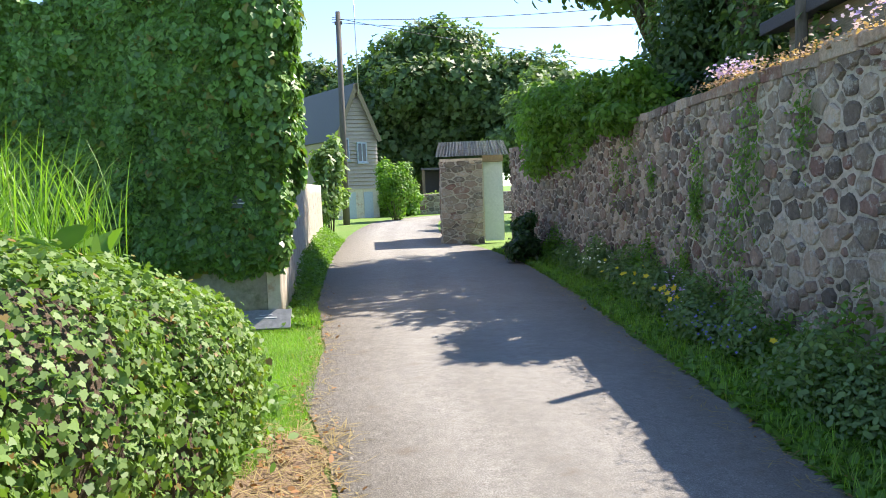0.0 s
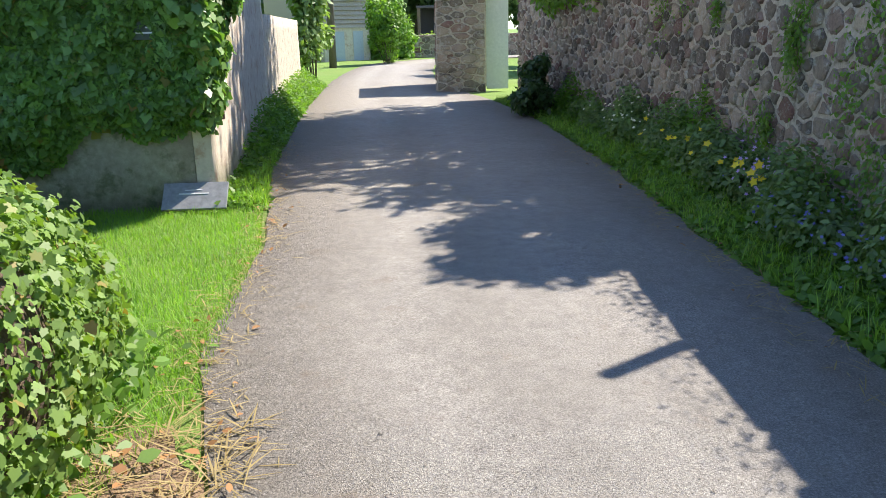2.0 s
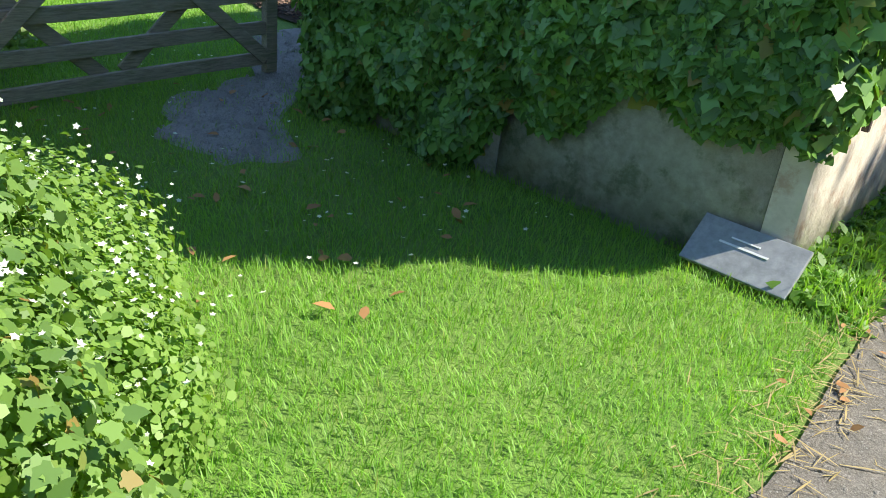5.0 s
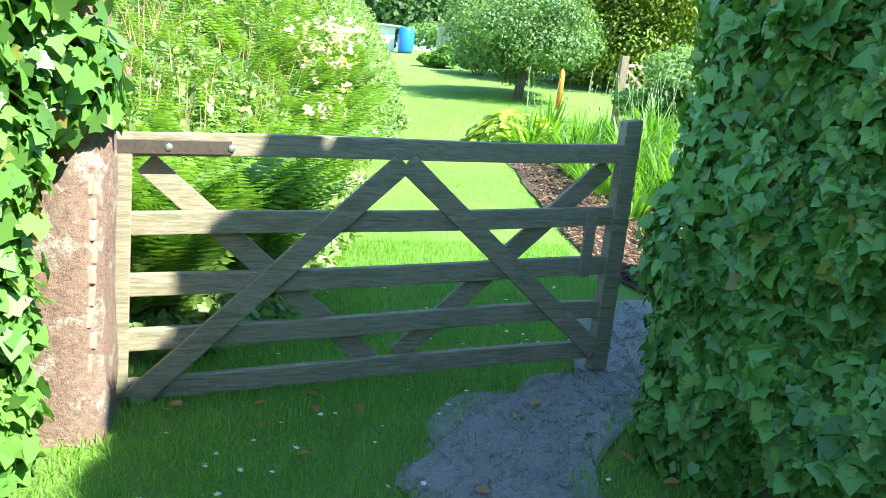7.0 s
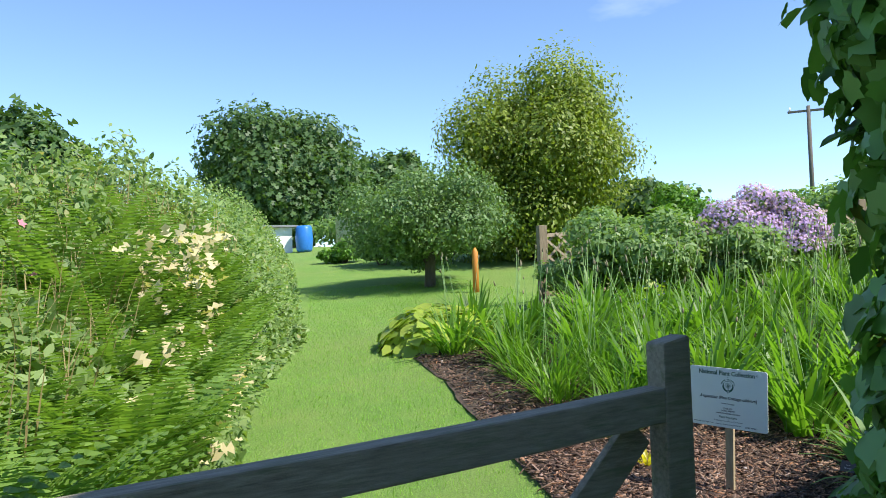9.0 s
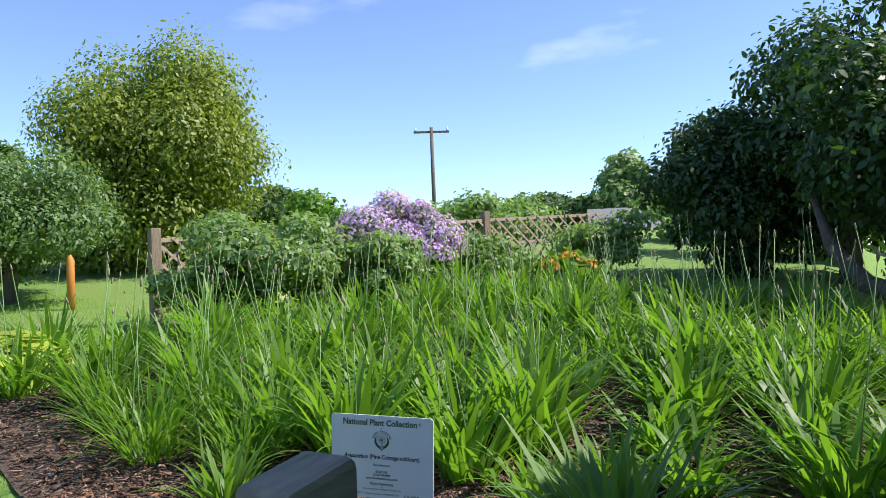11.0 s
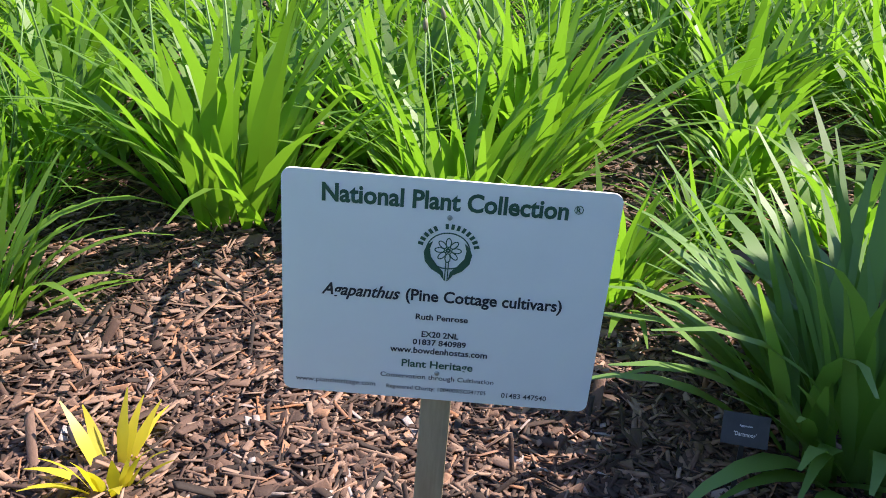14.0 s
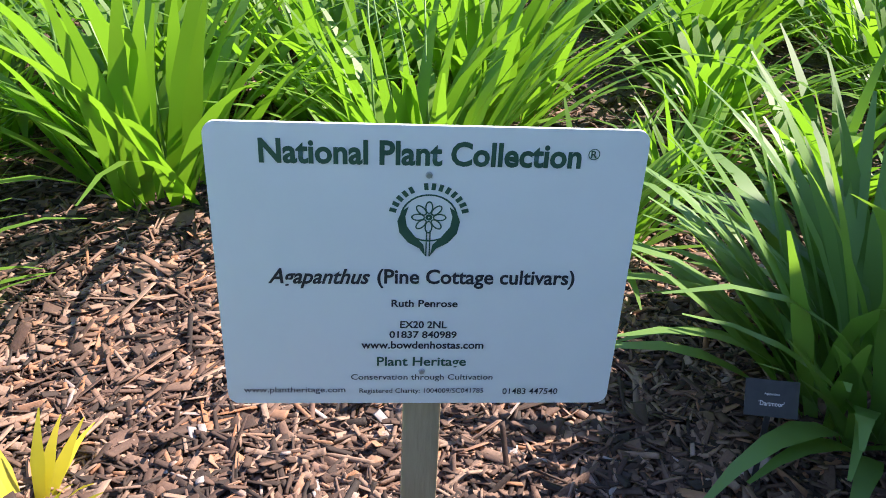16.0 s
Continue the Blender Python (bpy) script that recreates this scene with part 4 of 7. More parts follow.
# ---- hedge bank beside the lane ----
rng = np.random.default_rng(33)


def heap(name, blobs, material, label):
    """The solid core of a bank, so that no light leaks through the leaves."""
    bm = bmesh.new()
    for (x, y, z, a, b, c) in blobs:
        bmesh.ops.create_icosphere(bm, subdivisions=2, radius=1.0, matrix=Matrix.Translation((x, y, z)) @ Matrix.Diagonal((a * 0.86, b * 0.86, c * 0.86, 1)))
    ob = part(name, bm, material)
    return tagged(ob, label, "earth bank", kind="structure")


HEDGE = [(-1.58, 5.0, 0.3, 0.6, 0.72, 0.6), (-2.2, 5.2, 0.38, 0.7, 0.62, 0.62), (-1.45, 4.5, 0.35, 0.58, 0.8, 0.62), (-2.9, 4.85, 0.3, 0.7, 0.55, 0.6), (-1.7, 4.15, 0.4, 0.8, 0.75, 0.75), (-1.72, 3.3, 0.5, 0.82, 1.0, 0.8), (-1.62, 2.2, 0.42, 0.7, 1.2, 0.8), (-2.35, 4.5, 0.35, 0.8, 0.9, 0.7), (-2.4, 3.7, 0.55, 0.95, 1.1, 0.88), (-2.4, 2.4, 0.6, 1.0, 1.2, 0.9), (-3.2, 4.2, 0.5, 0.95, 1.1, 0.85), (-3.3, 3.0, 0.6, 1.0, 1.3, 0.95), (-1.35, 3.9, 0.2, 0.5, 0.75, 0.5), (-1.9, 0.8, 0.4, 0.75, 1.3, 0.85), (-2.9, 1.4, 0.5, 1.2, 1.4, 1.0), (-2.0, -0.8, 0.3, 0.8, 1.5, 0.85)]
heap("bank_core", [b for b in HEDGE if b[1] < 4.9], M_SOIL, "earth bank under the ivy hedge")
P, N, _ = blob_cloud(HEDGE, 260000, rng, 0.9, 0.04)
inside = np.zeros(len(P), dtype=bool)
for b in HEDGE:
    q = (P - np.array(b[:3])) / np.array(b[3:])
    inside |= (q * q).sum(1) < 0.7
ok = (P[:, 2] > 0.03) & ~inside & (P[:, 1] > -1.5)
hedge = new("ivy_hedge", leaves("ivy_hedge", P[ok], N[ok] + np.array([0, 0, 0.4]), 0.033, M_HEDGE_IVY, IVY_LEAF, 0.6, 0.7, 0.4, rng))
tagged(hedge, "low rounded hedge bank of small variegated ivy", "hedge", kind="stuff")


def patch_points(n, x0, x1, y0, y1, rng):
    return rng.uniform(x0, x1, n), rng.uniform(y0, y1, n)


# tall grasses and docks on the bank
n = 1500
x, y = rng.uniform(-3.2, -1.65, n), rng.uniform(3.2, 4.9, n)
zt = np.full(n, 1.02) + 0.2 * sm(1.6, 2.6, -x)
P = np.stack([x, y, zt], 1)
tall = new("tall_grass", blades("tall_grass", P, rng.uniform(0, 6.28, n), rng.uniform(0.02, 0.35, n), rng.uniform(0.3, 0.8, n), rng.uniform(0.005, 0.01, n), rng.uniform(0.3, 1.4, n), M_GRASS, 5))
tagged(tall, "tall arching green grass on the hedge top", "grass", kind="stuff")
n = 16
P = np.stack([rng.uniform(-2.8, -1.7, n), rng.uniform(3.0, 4.2, n), np.full(n, 1.0)], 1)
tall2 = new("dry_seed_grass", blades("dry_seed_grass", P, rng.uniform(0, 6.28, n), rng.uniform(0.0, 0.15, n), rng.uniform(0.6, 0.95, n), np.full(n, 0.006), rng.uniform(0.1, 0.4, n), M_DRY, 5))
tagged(tall2, "dry seed stalks standing above the hedge", "grass", kind="stuff")
n = 200
P = np.stack([rng.uniform(-2.6, -1.5, n), rng.uniform(3.4, 4.5, n), rng.uniform(0.95, 1.22, n)], 1)
docks = new("dock_leaves", leaves("dock_leaves", P, np.tile((0.1, -0.6, 0.6), (n, 1)), 0.15, M_WEED, OVAL_LEAF, 0.5, -0.3, 0.4, rng))
tagged(docks, "broad bright green dock leaves on the bank", "weeds", kind="stuff")
# white-flowered cress at the bank's foot
n = 64000
P, N, _ = blob_cloud([(-2.6, 5.75, 0.22, 0.5, 0.42, 0.4), (-2.1, 5.65, 0.18, 0.42, 0.42, 0.36), (-1.7, 5.45, 0.1, 0.4, 0.35, 0.26), (-2.7, 5.4, 0.35, 0.6, 0.4, 0.4), (-1.85, 5.35, 0.35, 0.5, 0.38, 0.45), (-2.3, 5.2, 0.6, 0.6, 0.4, 0.42)], n, rng, 0.5, 0.09)
ok = P[:, 2] > 0.01
cress = new("cress_weeds", leaves("cress_weeds", P[ok], N[ok] + np.array([0, 0, 0.6]), 0.027, M_FERN, OVAL_LEAF * np.array([1.5, 0.9, 1]), 0.5, 0.2, 0.4, rng))
tagged(cress, "bright green white-flowered weeds beside the grass", "weeds", kind="stuff")
q = rng.choice(np.flatnonzero((P[:, 2] > 0.25)), 2000)
cf_ = new("cress_flowers", leaves("cress_flowers", P[q] + np.array([0, 0, 0.07]), np.tile((0.2, 0.1, 1), (2000, 1)), 0.018, M_WHITE, PETAL5, 0.4, 0, 0.35, rng))
tagged(cf_, "tiny white flowers on the weeds", "flowers", kind="stuff")
n = 240
az = rng.uniform(0, 6.28, n)
st_ = new("cress_stalks", blades("cress_stalks", P[q[:n]] - np.array([0, 0, 0.2]), az, 0.1, 0.27, 0.004, 0.1, M_WEED, 3))
tagged(st_, "thin green flower stalks of the weeds", "weeds", kind="stuff")

# ---- trees and shrubs ----


def tree(name, x, y, crown, leaf_mat, label, n, size, trunk_r=0.2, clumps=26, seed=1, z0=None, shape=SPRAY_LEAF, limbs=6, category="tree", clump_size=0.42, jitter=0.55, lean=(0, 0)):
    """Trunk, limbs and a crown of many leaves. crown: centre height above ground, rx, ry, rz."""
    rng = np.random.default_rng(seed)
    z0 = gz(x, y) if z0 is None else z0
    t = thing(name, (x, y, z0), label, category)
    ch, rx, ry, rz = crown
    blobs = crown_blobs(lean[0], lean[1], ch, rx, ry, rz, clumps, rng, clump_size)
    bm = bmesh.new()
    top = ch + rz * 0.3
    tube(bm, [(0, 0, -0.15), (0.04 * rx, 0, top * 0.3), (lean[0] * 0.5, lean[1] * 0.5 + 0.03 * ry, top * 0.6), (lean[0], lean[1], top)], [trunk_r * 1.25, trunk_r, trunk_r * 0.75, trunk_r * 0.2], 9)
    part("trunk", bm, M_BARK, t)
    for k in range(limbs):
        b = blobs[k * len(blobs) // limbs]
        h = max(0.25, ch - rz * rng.uniform(0.3, 0.9))
        bm = bmesh.new()
        st = Vector((lean[0] * 0.4, lean[1] * 0.4, h * 0.75))
        en = Vector(b[:3])
        mid_ = st.lerp(en, 0.5) + Vector((0, 0, 0.1 * rz))
        tube(bm, [st, mid_, en], [trunk_r * 0.5, trunk_r * 0.32, trunk_r * 0.1], 6)
        part("limb", bm, M_BARK, t)
    P, N, _ = blob_cloud(blobs, n, rng, 0.5)
    ok = P[:, 2] > 0.02
    me = leaves("crown", P[ok], N[ok] + np.array([0, 0, 0.45]), size, leaf_mat, shape, jitter, 0.5, 0.4, rng)
    under(new("crown", me), t)
    return t


def shrub(name, x, y, dims, leaf_mat, label, n, size, clumps=12, seed=1, shape=OVAL_LEAF, flowers=None, category="shrub", z0=None, jitter=0.6, upright=False):
    """A leafy bush: stems from the ground and leaves in clumps; flowers: (material, count, size)."""
    rng = np.random.default_rng(seed)
    rx, ry, h = dims
    z0 = gz(x, y) if z0 is None else z0
    t = thing(name, (x, y, z0), label, category)
    blobs = crown_blobs(0, 0, h * 0.52, rx, ry, h * 0.5, clumps, rng, 0.4)
    bm = bmesh.new()
    for k in range(7):
        b = blobs[k % len(blobs)]
        tube(bm, [(b[0] * 0.2, b[1] * 0.2, -0.05), (b[0] * 0.6, b[1] * 0.6, b[2] * 0.5), b[:3]], [0.025, 0.018, 0.006], 5)
    part("stems", bm, M_BARK, t)
    P, N, _ = blob_cloud(blobs, n, rng, 0.45)
    ok = P[:, 2] > 0.01
    under(new("foliage", leaves("foliage", P[ok], N[ok] + np.array([0, 0, 0.5]), size, leaf_mat, shape, jitter, -0.3 if upright else 0.4, 0.4, rng)), t)
    if flowers:
        fm, fc, fs, fz = flowers
        P, N, _ = blob_cloud(blobs, fc * 2, rng, 0.95)
        ok = P[:, 2] > h * fz
        P, N = P[ok][:fc], N[ok][:fc]
        under(new("blossom", leaves("blossom", P + N * 0.02, N, fs, fm, PETAL5, 0.35, 0, 0.3, rng)), t)
    return t


# lane: far trees and bushes
tree("lane_tree", -2.6, 52.0, (6.6, 6.0, 5.0, 5.4), M_TREE, "tall broad dark green tree closing the lane", 40000, 0.42, 0.45, 56, 2, 0.0)
tree("lane_tree", -9.5, 58.0, (6.0, 5.0, 5.0, 5.0), M_TREE, "tall dark green tree behind the cottage", 20000, 0.5, 0.45, 40, 3, 0.0)
tree("lane_tree", 5.0, 50.0, (5.0, 4.5, 4.5, 4.4), M_TREE, "broad green tree beyond the stone shed", 20000, 0.4, 0.35, 36, 4, 0.0)
tree("lane_tree", 3.6, 31.5, (4.4, 1.3, 1.5, 1.9), M_TREE_OLIVE, "light green tree behind the shed", 12000, 0.22, 0.2, 26, 5, 0.0)
tree("lane_tree", 2.6, 27.0, (3.0, 1.5, 1.8, 1.8), M_TREE_OLIVE, "slender pale green tree behind the wall", 10000, 0.18, 0.14, 24, 6, 0.0)
shrub("lane_bush", -2.9, 34.5, (0.9, 1.2, 2.9), M_WEED, "leafy bright green bush beside the cottage", 9000, 0.12, 30, 7)
shrub("lane_bush", -4.0, 24.7, (0.6, 1.2, 3.1), M_SHRUB, "green bush before the cottage gable", 5000, 0.18, 14, 8)
shrub("lane_bush", -3.2, 40.0, (2.2, 1.2, 1.5), M_WEED, "low green shrubs on the lane's far bank", 4500, 0.2, 14, 9)
shrub("lane_bush", -0.5, 43.0, (2.5, 1.2, 1.3), M_SHRUB, "low shrubs below the far trees", 4000, 0.2, 14, 10)
for k in range(6):
    tree("lane_tree", -30 + k * 13.0 + 3 * (k % 2), 78 + 6 * (k % 3), (4.5, 8, 6, 4.5), M_TREE, "distant dark green tree", 5000, 1.0, 0.4, 24, 40 + k, 0.0, limbs=2)

# behind the lane wall
tree("wall_tree", 4.6, 16.2, (6.9, 2.6, 3.3, 2.1), M_TREE, "tall leafy tree overhanging the lane", 17000, 0.2, 0.16, 40, 12, 0.0, OVAL_LEAF, lean=(-1.5, 0))
tree("wall_tree", 4.6, 12.0, (4.95, 1.3, 1.4, 1.1), M_TREE, "leafy branches reaching over the stone wall", 6500, 0.15, 0.12, 24, 14, 0.0, OVAL_LEAF, lean=(-0.7, 0))
tree("wall_tree", 4.9, 12.4, (4.0, 1.8, 2.2, 2.0), M_TREE, "dark leafy tree behind the stone wall", 11000, 0.15, 0.12, 30, 13, 0.0, OVAL_LEAF)
tree("wall_tree", 6.3, 8.6, (3.6, 1.7, 1.9, 2.0), M_TREE_OLIVE, "sunlit yellow-green tree behind the wall", 10000, 0.13, 0.12, 30, 15, 0.0, OVAL_LEAF)
tree("wall_tree", 8.6, 13.5, (4.4, 2.6, 3.0, 3.6), M_DARK, "dense dark tree behind the wall", 12000, 0.22, 0.2, 30, 16, 0.0, OVAL_LEAF)
tree("wall_tree", 3.6, 10.0, (4.3, 0.55, 0.7, 0.8), M_TREE, "slim leafy tree behind the stone wall", 2600, 0.12, 0.07, 14, 20, 0.0, OVAL_LEAF)
snag = thing("bare_trunk", (3.08, 7.22, 0), "bare sawn-off upright trunk behind the wall", "tree trunk")
bm = bmesh.new()
tube(bm, [(0, 0, -0.1), (0.01, 0, 1.9), (0, 0.0, 3.53)], [0.07, 0.055, 0.044], 9)
part("trunk", bm, M_BARK, snag)
shrub("wall_shrub", 2.5, 12.0, (0.75, 2.0, 1.3), M_WEED, "feathery green shrub spilling over the wall top", 12000, 0.09, 20, 17, z0=1.75)
shrub("wall_shrub", 1.95, 15.0, (0.75, 2.6, 1.9), M_WEED, "green creeper hanging over the wall top", 16000, 0.1, 40, 18, z0=1.3)
shrub("wall_shrub", 3.2, 14.0, (1.0, 2.6, 3.6), M_DARK, "dark tangled shrubs behind the wall", 12000, 0.12, 40, 22)
shrub("wall_shrub", 4.2, 9.8, (0.9, 1.6, 4.0), M_TREE, "leafy shrubs crowding behind the wall", 12000, 0.11, 40, 23)
shrub("wall_shrub", 5.6, 11.5, (1.4, 1.8, 4.9), M_TREE_OLIVE, "tall sunlit hazel behind the wall", 14000, 0.12, 44, 24)
shrub("wall_shrub", 3.4, 10.2, (0.6, 1.3, 1.0), M_DARK, "dark shrub standing along the wall top", 6000, 0.1, 14, 19, z0=1.9)
shrub("verge_bush", 1.25, 14.6, (0.45, 0.9, 1.0), M_DARK, "dark leafy bush at the wall's foot", 5000, 0.08, 12, 21)

shrub("wall_shrub", 3.75, 12.8, (0.9, 1.7, 4.9), M_TREE, "tall leafy shrubs behind the stone wall", 16000, 0.11, 60, 25)
shrub("wall_shrub", 5.0, 9.4, (1.1, 1.4, 4.6), M_TREE_OLIVE, "sunlit leafy shrubs behind the stone wall", 14000, 0.1, 60, 26)
shrub("wall_shrub", 7.2, 8.0, (1.5, 1.6, 4.9), M_TREE_OLIVE, "sunlit yellow-green bushes behind the shed", 12000, 0.12, 50, 27)

tree("wall_tree", 3.45, 9.2, (4.15, 0.6, 0.65, 0.85), M_TREE_OLIVE, "young leafy tree close behind the wall", 3200, 0.12, 0.06, 16, 29, 0.0, OVAL_LEAF)
shrub("wall_shrub", 3.45, 8.8, (0.4, 0.7, 3.7), M_TREE, "leafy shrub rising behind the stone wall", 6000, 0.1, 30, 30)
shrub("wall_shrub", 3.3, 7.5, (0.4, 0.5, 2.85), M_TREE_OLIVE, "sunlit bush round the sawn-off trunk", 4000, 0.09, 24, 28)

# dark felted shed roof beyond the wall
sh = thing("garden_shed", (4.2, 6.6, 0.5), "black felted shed roof showing above the wall", "shed")
boxed("shed_wall", (-0.9, -2.0, -0.6, 1.0, 1.4, 2.25), M_GATE, sh, 0.01)
bm = bmesh.new()
add_box(bm, -1.1, -2.2, 2.2, 1.2, 1.6, 2.32, 0.015)
for v in bm.verts:
    v.co.z += 0.12 * (v.co.x + 1.1)
part("shed_roof", bm, M_FELT, sh, "black felt roof")

# ---- lane: stone shed with corrugated roof ----


def corrugated(name, L, W, material, parent, m, pitch=0.076, amp=0.01):
    bm = bmesh.new()
    nx = int(L / pitch * 6)
    rows_c = [[bm.verts.new((L * i / nx, j * W, amp * math.sin(2 * math.pi * i / 6))) for j in (0, 1)] for i in range(nx + 1)]
    for a, b in zip(rows_c, rows_c[1:]):
        bm.faces.new((a[0], b[0], b[1], a[1])).smooth = True
    r = bmesh.ops.solidify(bm, geom=bm.faces[:], thickness=0.003)
    bmesh.ops.transform(bm, matrix=m, verts=bm.verts[:])
    return part(name, bm, material, parent)


shed = thing("stone_shed", (-0.38, 19.2, 0), "small rubble stone shed with corrugated metal roof", "shed")
shed_body = boxed("shed_wall", (0.0, 0.0, -0.1, 1.02, 2.6, 2.05), M_MORTAR, shed, 0.01)
boxed("lintel", (1.02, 0.12, 1.95, 1.52, 0.4, 2.12), M_POST, shed, 0.01)
boxed("back_wall", (1.02, 2.3, -0.1, 1.6, 2.6, 2.1), M_MORTAR, shed)
boxed("shed_door", (1.04, 0.22, 0.05, 1.5, 0.27, 1.95), M_PALEDOOR, shed, 0.004, label="pale green painted door")
corrugated("roof", 1.75, 2.9, M_ZINC, shed, Matrix.Translation((-0.1, -0.2, 2.1)) @ Matrix.Rotation(radians(10), 4, "X"))
rnd2 = random.Random(8)
stone_jobs.append((stone_cells(0.0, 1.02, 0.0, 2.0, 60, rnd2, 2.0), lambda s, z, o: (float(s), float(-o), float(z)), shed_body, M_STONE, "stone", lambda p: True, 0.012, 0.03, 12))
stone_jobs.append((stone_cells(0.0, 2.6, 0.0, 2.0, 40, rnd2, 2.0), lambda s, z, o: (float(-o), float(s), float(z)), shed_body, M_STONE, "stone", lambda p: False, 0.012, 0.03, 13))

# ---- lane: weatherboarded cottage ----


def cottage():
    c = thing("weatherboarded_cottage", (-6.1, 38.3, 0), "weatherboarded cottage with slate roof and grey windows", "cottage", turn=35)
    W, D, E, R = 2.3, 7.0, 4.0, 6.55
    boxed("plinth", (0, 0, -0.2, W, D, 1.45), M_RENDER, c)
    bm = bmesh.new()
    prof = [(0, 1.45), (W, 1.45), (W, E), (W * 0.5, R), (0, E)]
    f, b = [bm.verts.new((x, 0.02, z)) for x, z in prof], [bm.verts.new((x, D, z)) for x, z in prof]
    bm.faces.new(f), bm.faces.new(b[::-1])
    for k in range(5):
        bm.faces.new((f[k], f[(k + 1) % 5], b[(k + 1) % 5], b[k]))
    bmesh.ops.recalc_face_normals(bm, faces=bm.faces)
    part("gable_wall", bm, M_BOARD, c)
    z = 1.45
    while z < R - 0.25:
        x0, x1 = 0.0, W
        if z > E:
            k = (z - E) / (R - E)
            x0, x1 = W * 0.5 * k, W - W * 0.5 * k
        bm = bmesh.new()
        vs = add_box(bm, x0, -0.075, z, x1, 0.018, z + 0.17, 0.004)
        for v in bm.verts:
            if v.co.z > z + 0.1 and v.co.y < 0:
                v.co.y += 0.07
        part("weatherboard", bm, M_BOARD, c)
        z += 0.19
    for s_ in (-1, 1):
        bm = bmesh.new()
        slope = math.atan2(R - E, W / 2)
        ln = math.hypot(R - E, W / 2) + 0.25
        m = Matrix.Translation((W / 2, 0, R + 0.03)) @ Matrix.Rotation(s_ * slope, 4, "Y")
        add_box(bm, 0 if s_ > 0 else -ln, -0.25, 0, ln if s_ > 0 else 0, D + 0.2, 0.06, 0.01, m)
        roof = part("roof_slope", bm, M_DARKSLATE, c)
        bm = bmesh.new()
        add_box(bm, 0 if s_ > 0 else -ln, -0.29, -0.16, ln if s_ > 0 else 0, -0.255, 0.05, 0.005, m)
        part("bargeboard", bm, M_POST, c)
    for x0, x1, z0, z1 in ((0.22, 0.72, 2.85, 3.95), (1.15, 1.68, 2.75, 3.75)):
        wdw = boxed("window", (x0, -0.12, z0, x1, 0.0, z1), M_BLUEFRAME, c, 0.006, label="grey-blue framed casement window")
        mx = (x0 + x1) / 2
        for a, b_ in ((x0 + 0.06, mx - 0.03), (mx + 0.03, x1 - 0.06)):
            boxed("pane", (a, -0.126, z0 + 0.07, b_, -0.122, z1 - 0.07), M_GLASS, wdw)
        boxed("sill", (x0 - 0.05, -0.19, z0 - 0.06, x1 + 0.05, -0.1, z0 - 0.002), M_BLUEFRAME, wdw, 0.005)
    for x0, x1 in ((0.55, 1.0), (1.45, 1.95)):
        boxed("door", (x0, -0.02, 0.0, x1, 0.0 - 0.003, 1.3), M_BLUEFRAME, c, label="grey-blue lower door")
    bm = bmesh.new()
    tube(bm, [(W * 0.55, -0.3, R - 0.5), (W * 0.53, -0.3, R + 4.5)], [0.03, 0.02], 6)
    part("aerial_mast", bm, M_STEEL, c)
    return c


cottage()
pole = thing("telegraph_pole", (-4.7, 32.0, 0), "dark wooden telegraph pole beside the lane", "telegraph pole")
bm = bmesh.new()
tube(bm, [(0, 0, -0.2), (0.05, 0, 8.5)], [0.14, 0.1], 10)
part("shaft", bm, M_POLE, pole)
boxed("bracket", (-0.1, -0.05, 8.0, 0.2, 0.05, 8.12), M_IRON, pole, 0.01)


def wire(a, b, sag, r=0.012, label="black overhead wire slung between poles"):
    a, b = Vector(a), Vector(b)
    w_ = thing("overhead_wire", a, label, "wire", "overhead wires")
    bm = bmesh.new()
    tube(bm, [(b - a) * (k / 16) - Vector((0, 0, sag * 4 * (k / 16) * (1 - k / 16))) for k in range(17)], [r] * 17, 5)
    part("cable", bm, M_WIRE, w_)


wire((-4.9, 32, 8.2), (16, 26, 7.8), 0.5)
wire((-4.9, 32, 8.1), (16, 28, 7.3), 0.6)
wire((-4.9, 32, 8.3), (22, 44, 7.0), 0.8)
# low stone wall and bank at the bend
bend = thing("field_wall", (-4.6, 41.4, 0), "low rubble stone field wall at the bend", "wall")
bend_body = boxed("wall_body", (0, 0, -0.1, 7.5, 0.4, 1.05), M_MORTAR, bend, 0.02)
stone_jobs.append((stone_cells(0.0, 7.5, 0.0, 1.05, 26, rnd2, 1.8), lambda s, z, o: (float(s), float(-o), float(z)), bend_body, M_STONE, "stone", lambda p: False, 0.02, 0.05, 14))
# far open shed in the trees
fs = thing("open_shed", (-2.4, 45.5, 0), "dark open-fronted timber shed below trees", "shed")
boxed("roof", (0, 0, 2.4, 3.6, 2.4, 2.52), M_DARKSLATE, fs, 0.01)
for x in (0.05, 1.7, 3.4):
    boxed("post", (x, 0.05, -0.1, x + 0.16, 0.2, 2.4), M_POST, fs, 0.01)
boxed("back_panel", (0, 2.25, -0.1, 3.6, 2.35, 2.4), M_FELT, fs)
boxed("stone_pier", (3.0, -0.3, -0.1, 3.55, 0.0, 2.2), M_RENDER, fs, 0.02)
# garden wall beyond the house along the lane
wall_slab("wall_lane_far", (-2.5, 13.24, 0), (-3.5, 20.5, 0), -0.1, 1.55, 0.35, M_MORTAR, "stone garden wall beyond the ivied house", (-6, 17, 0))

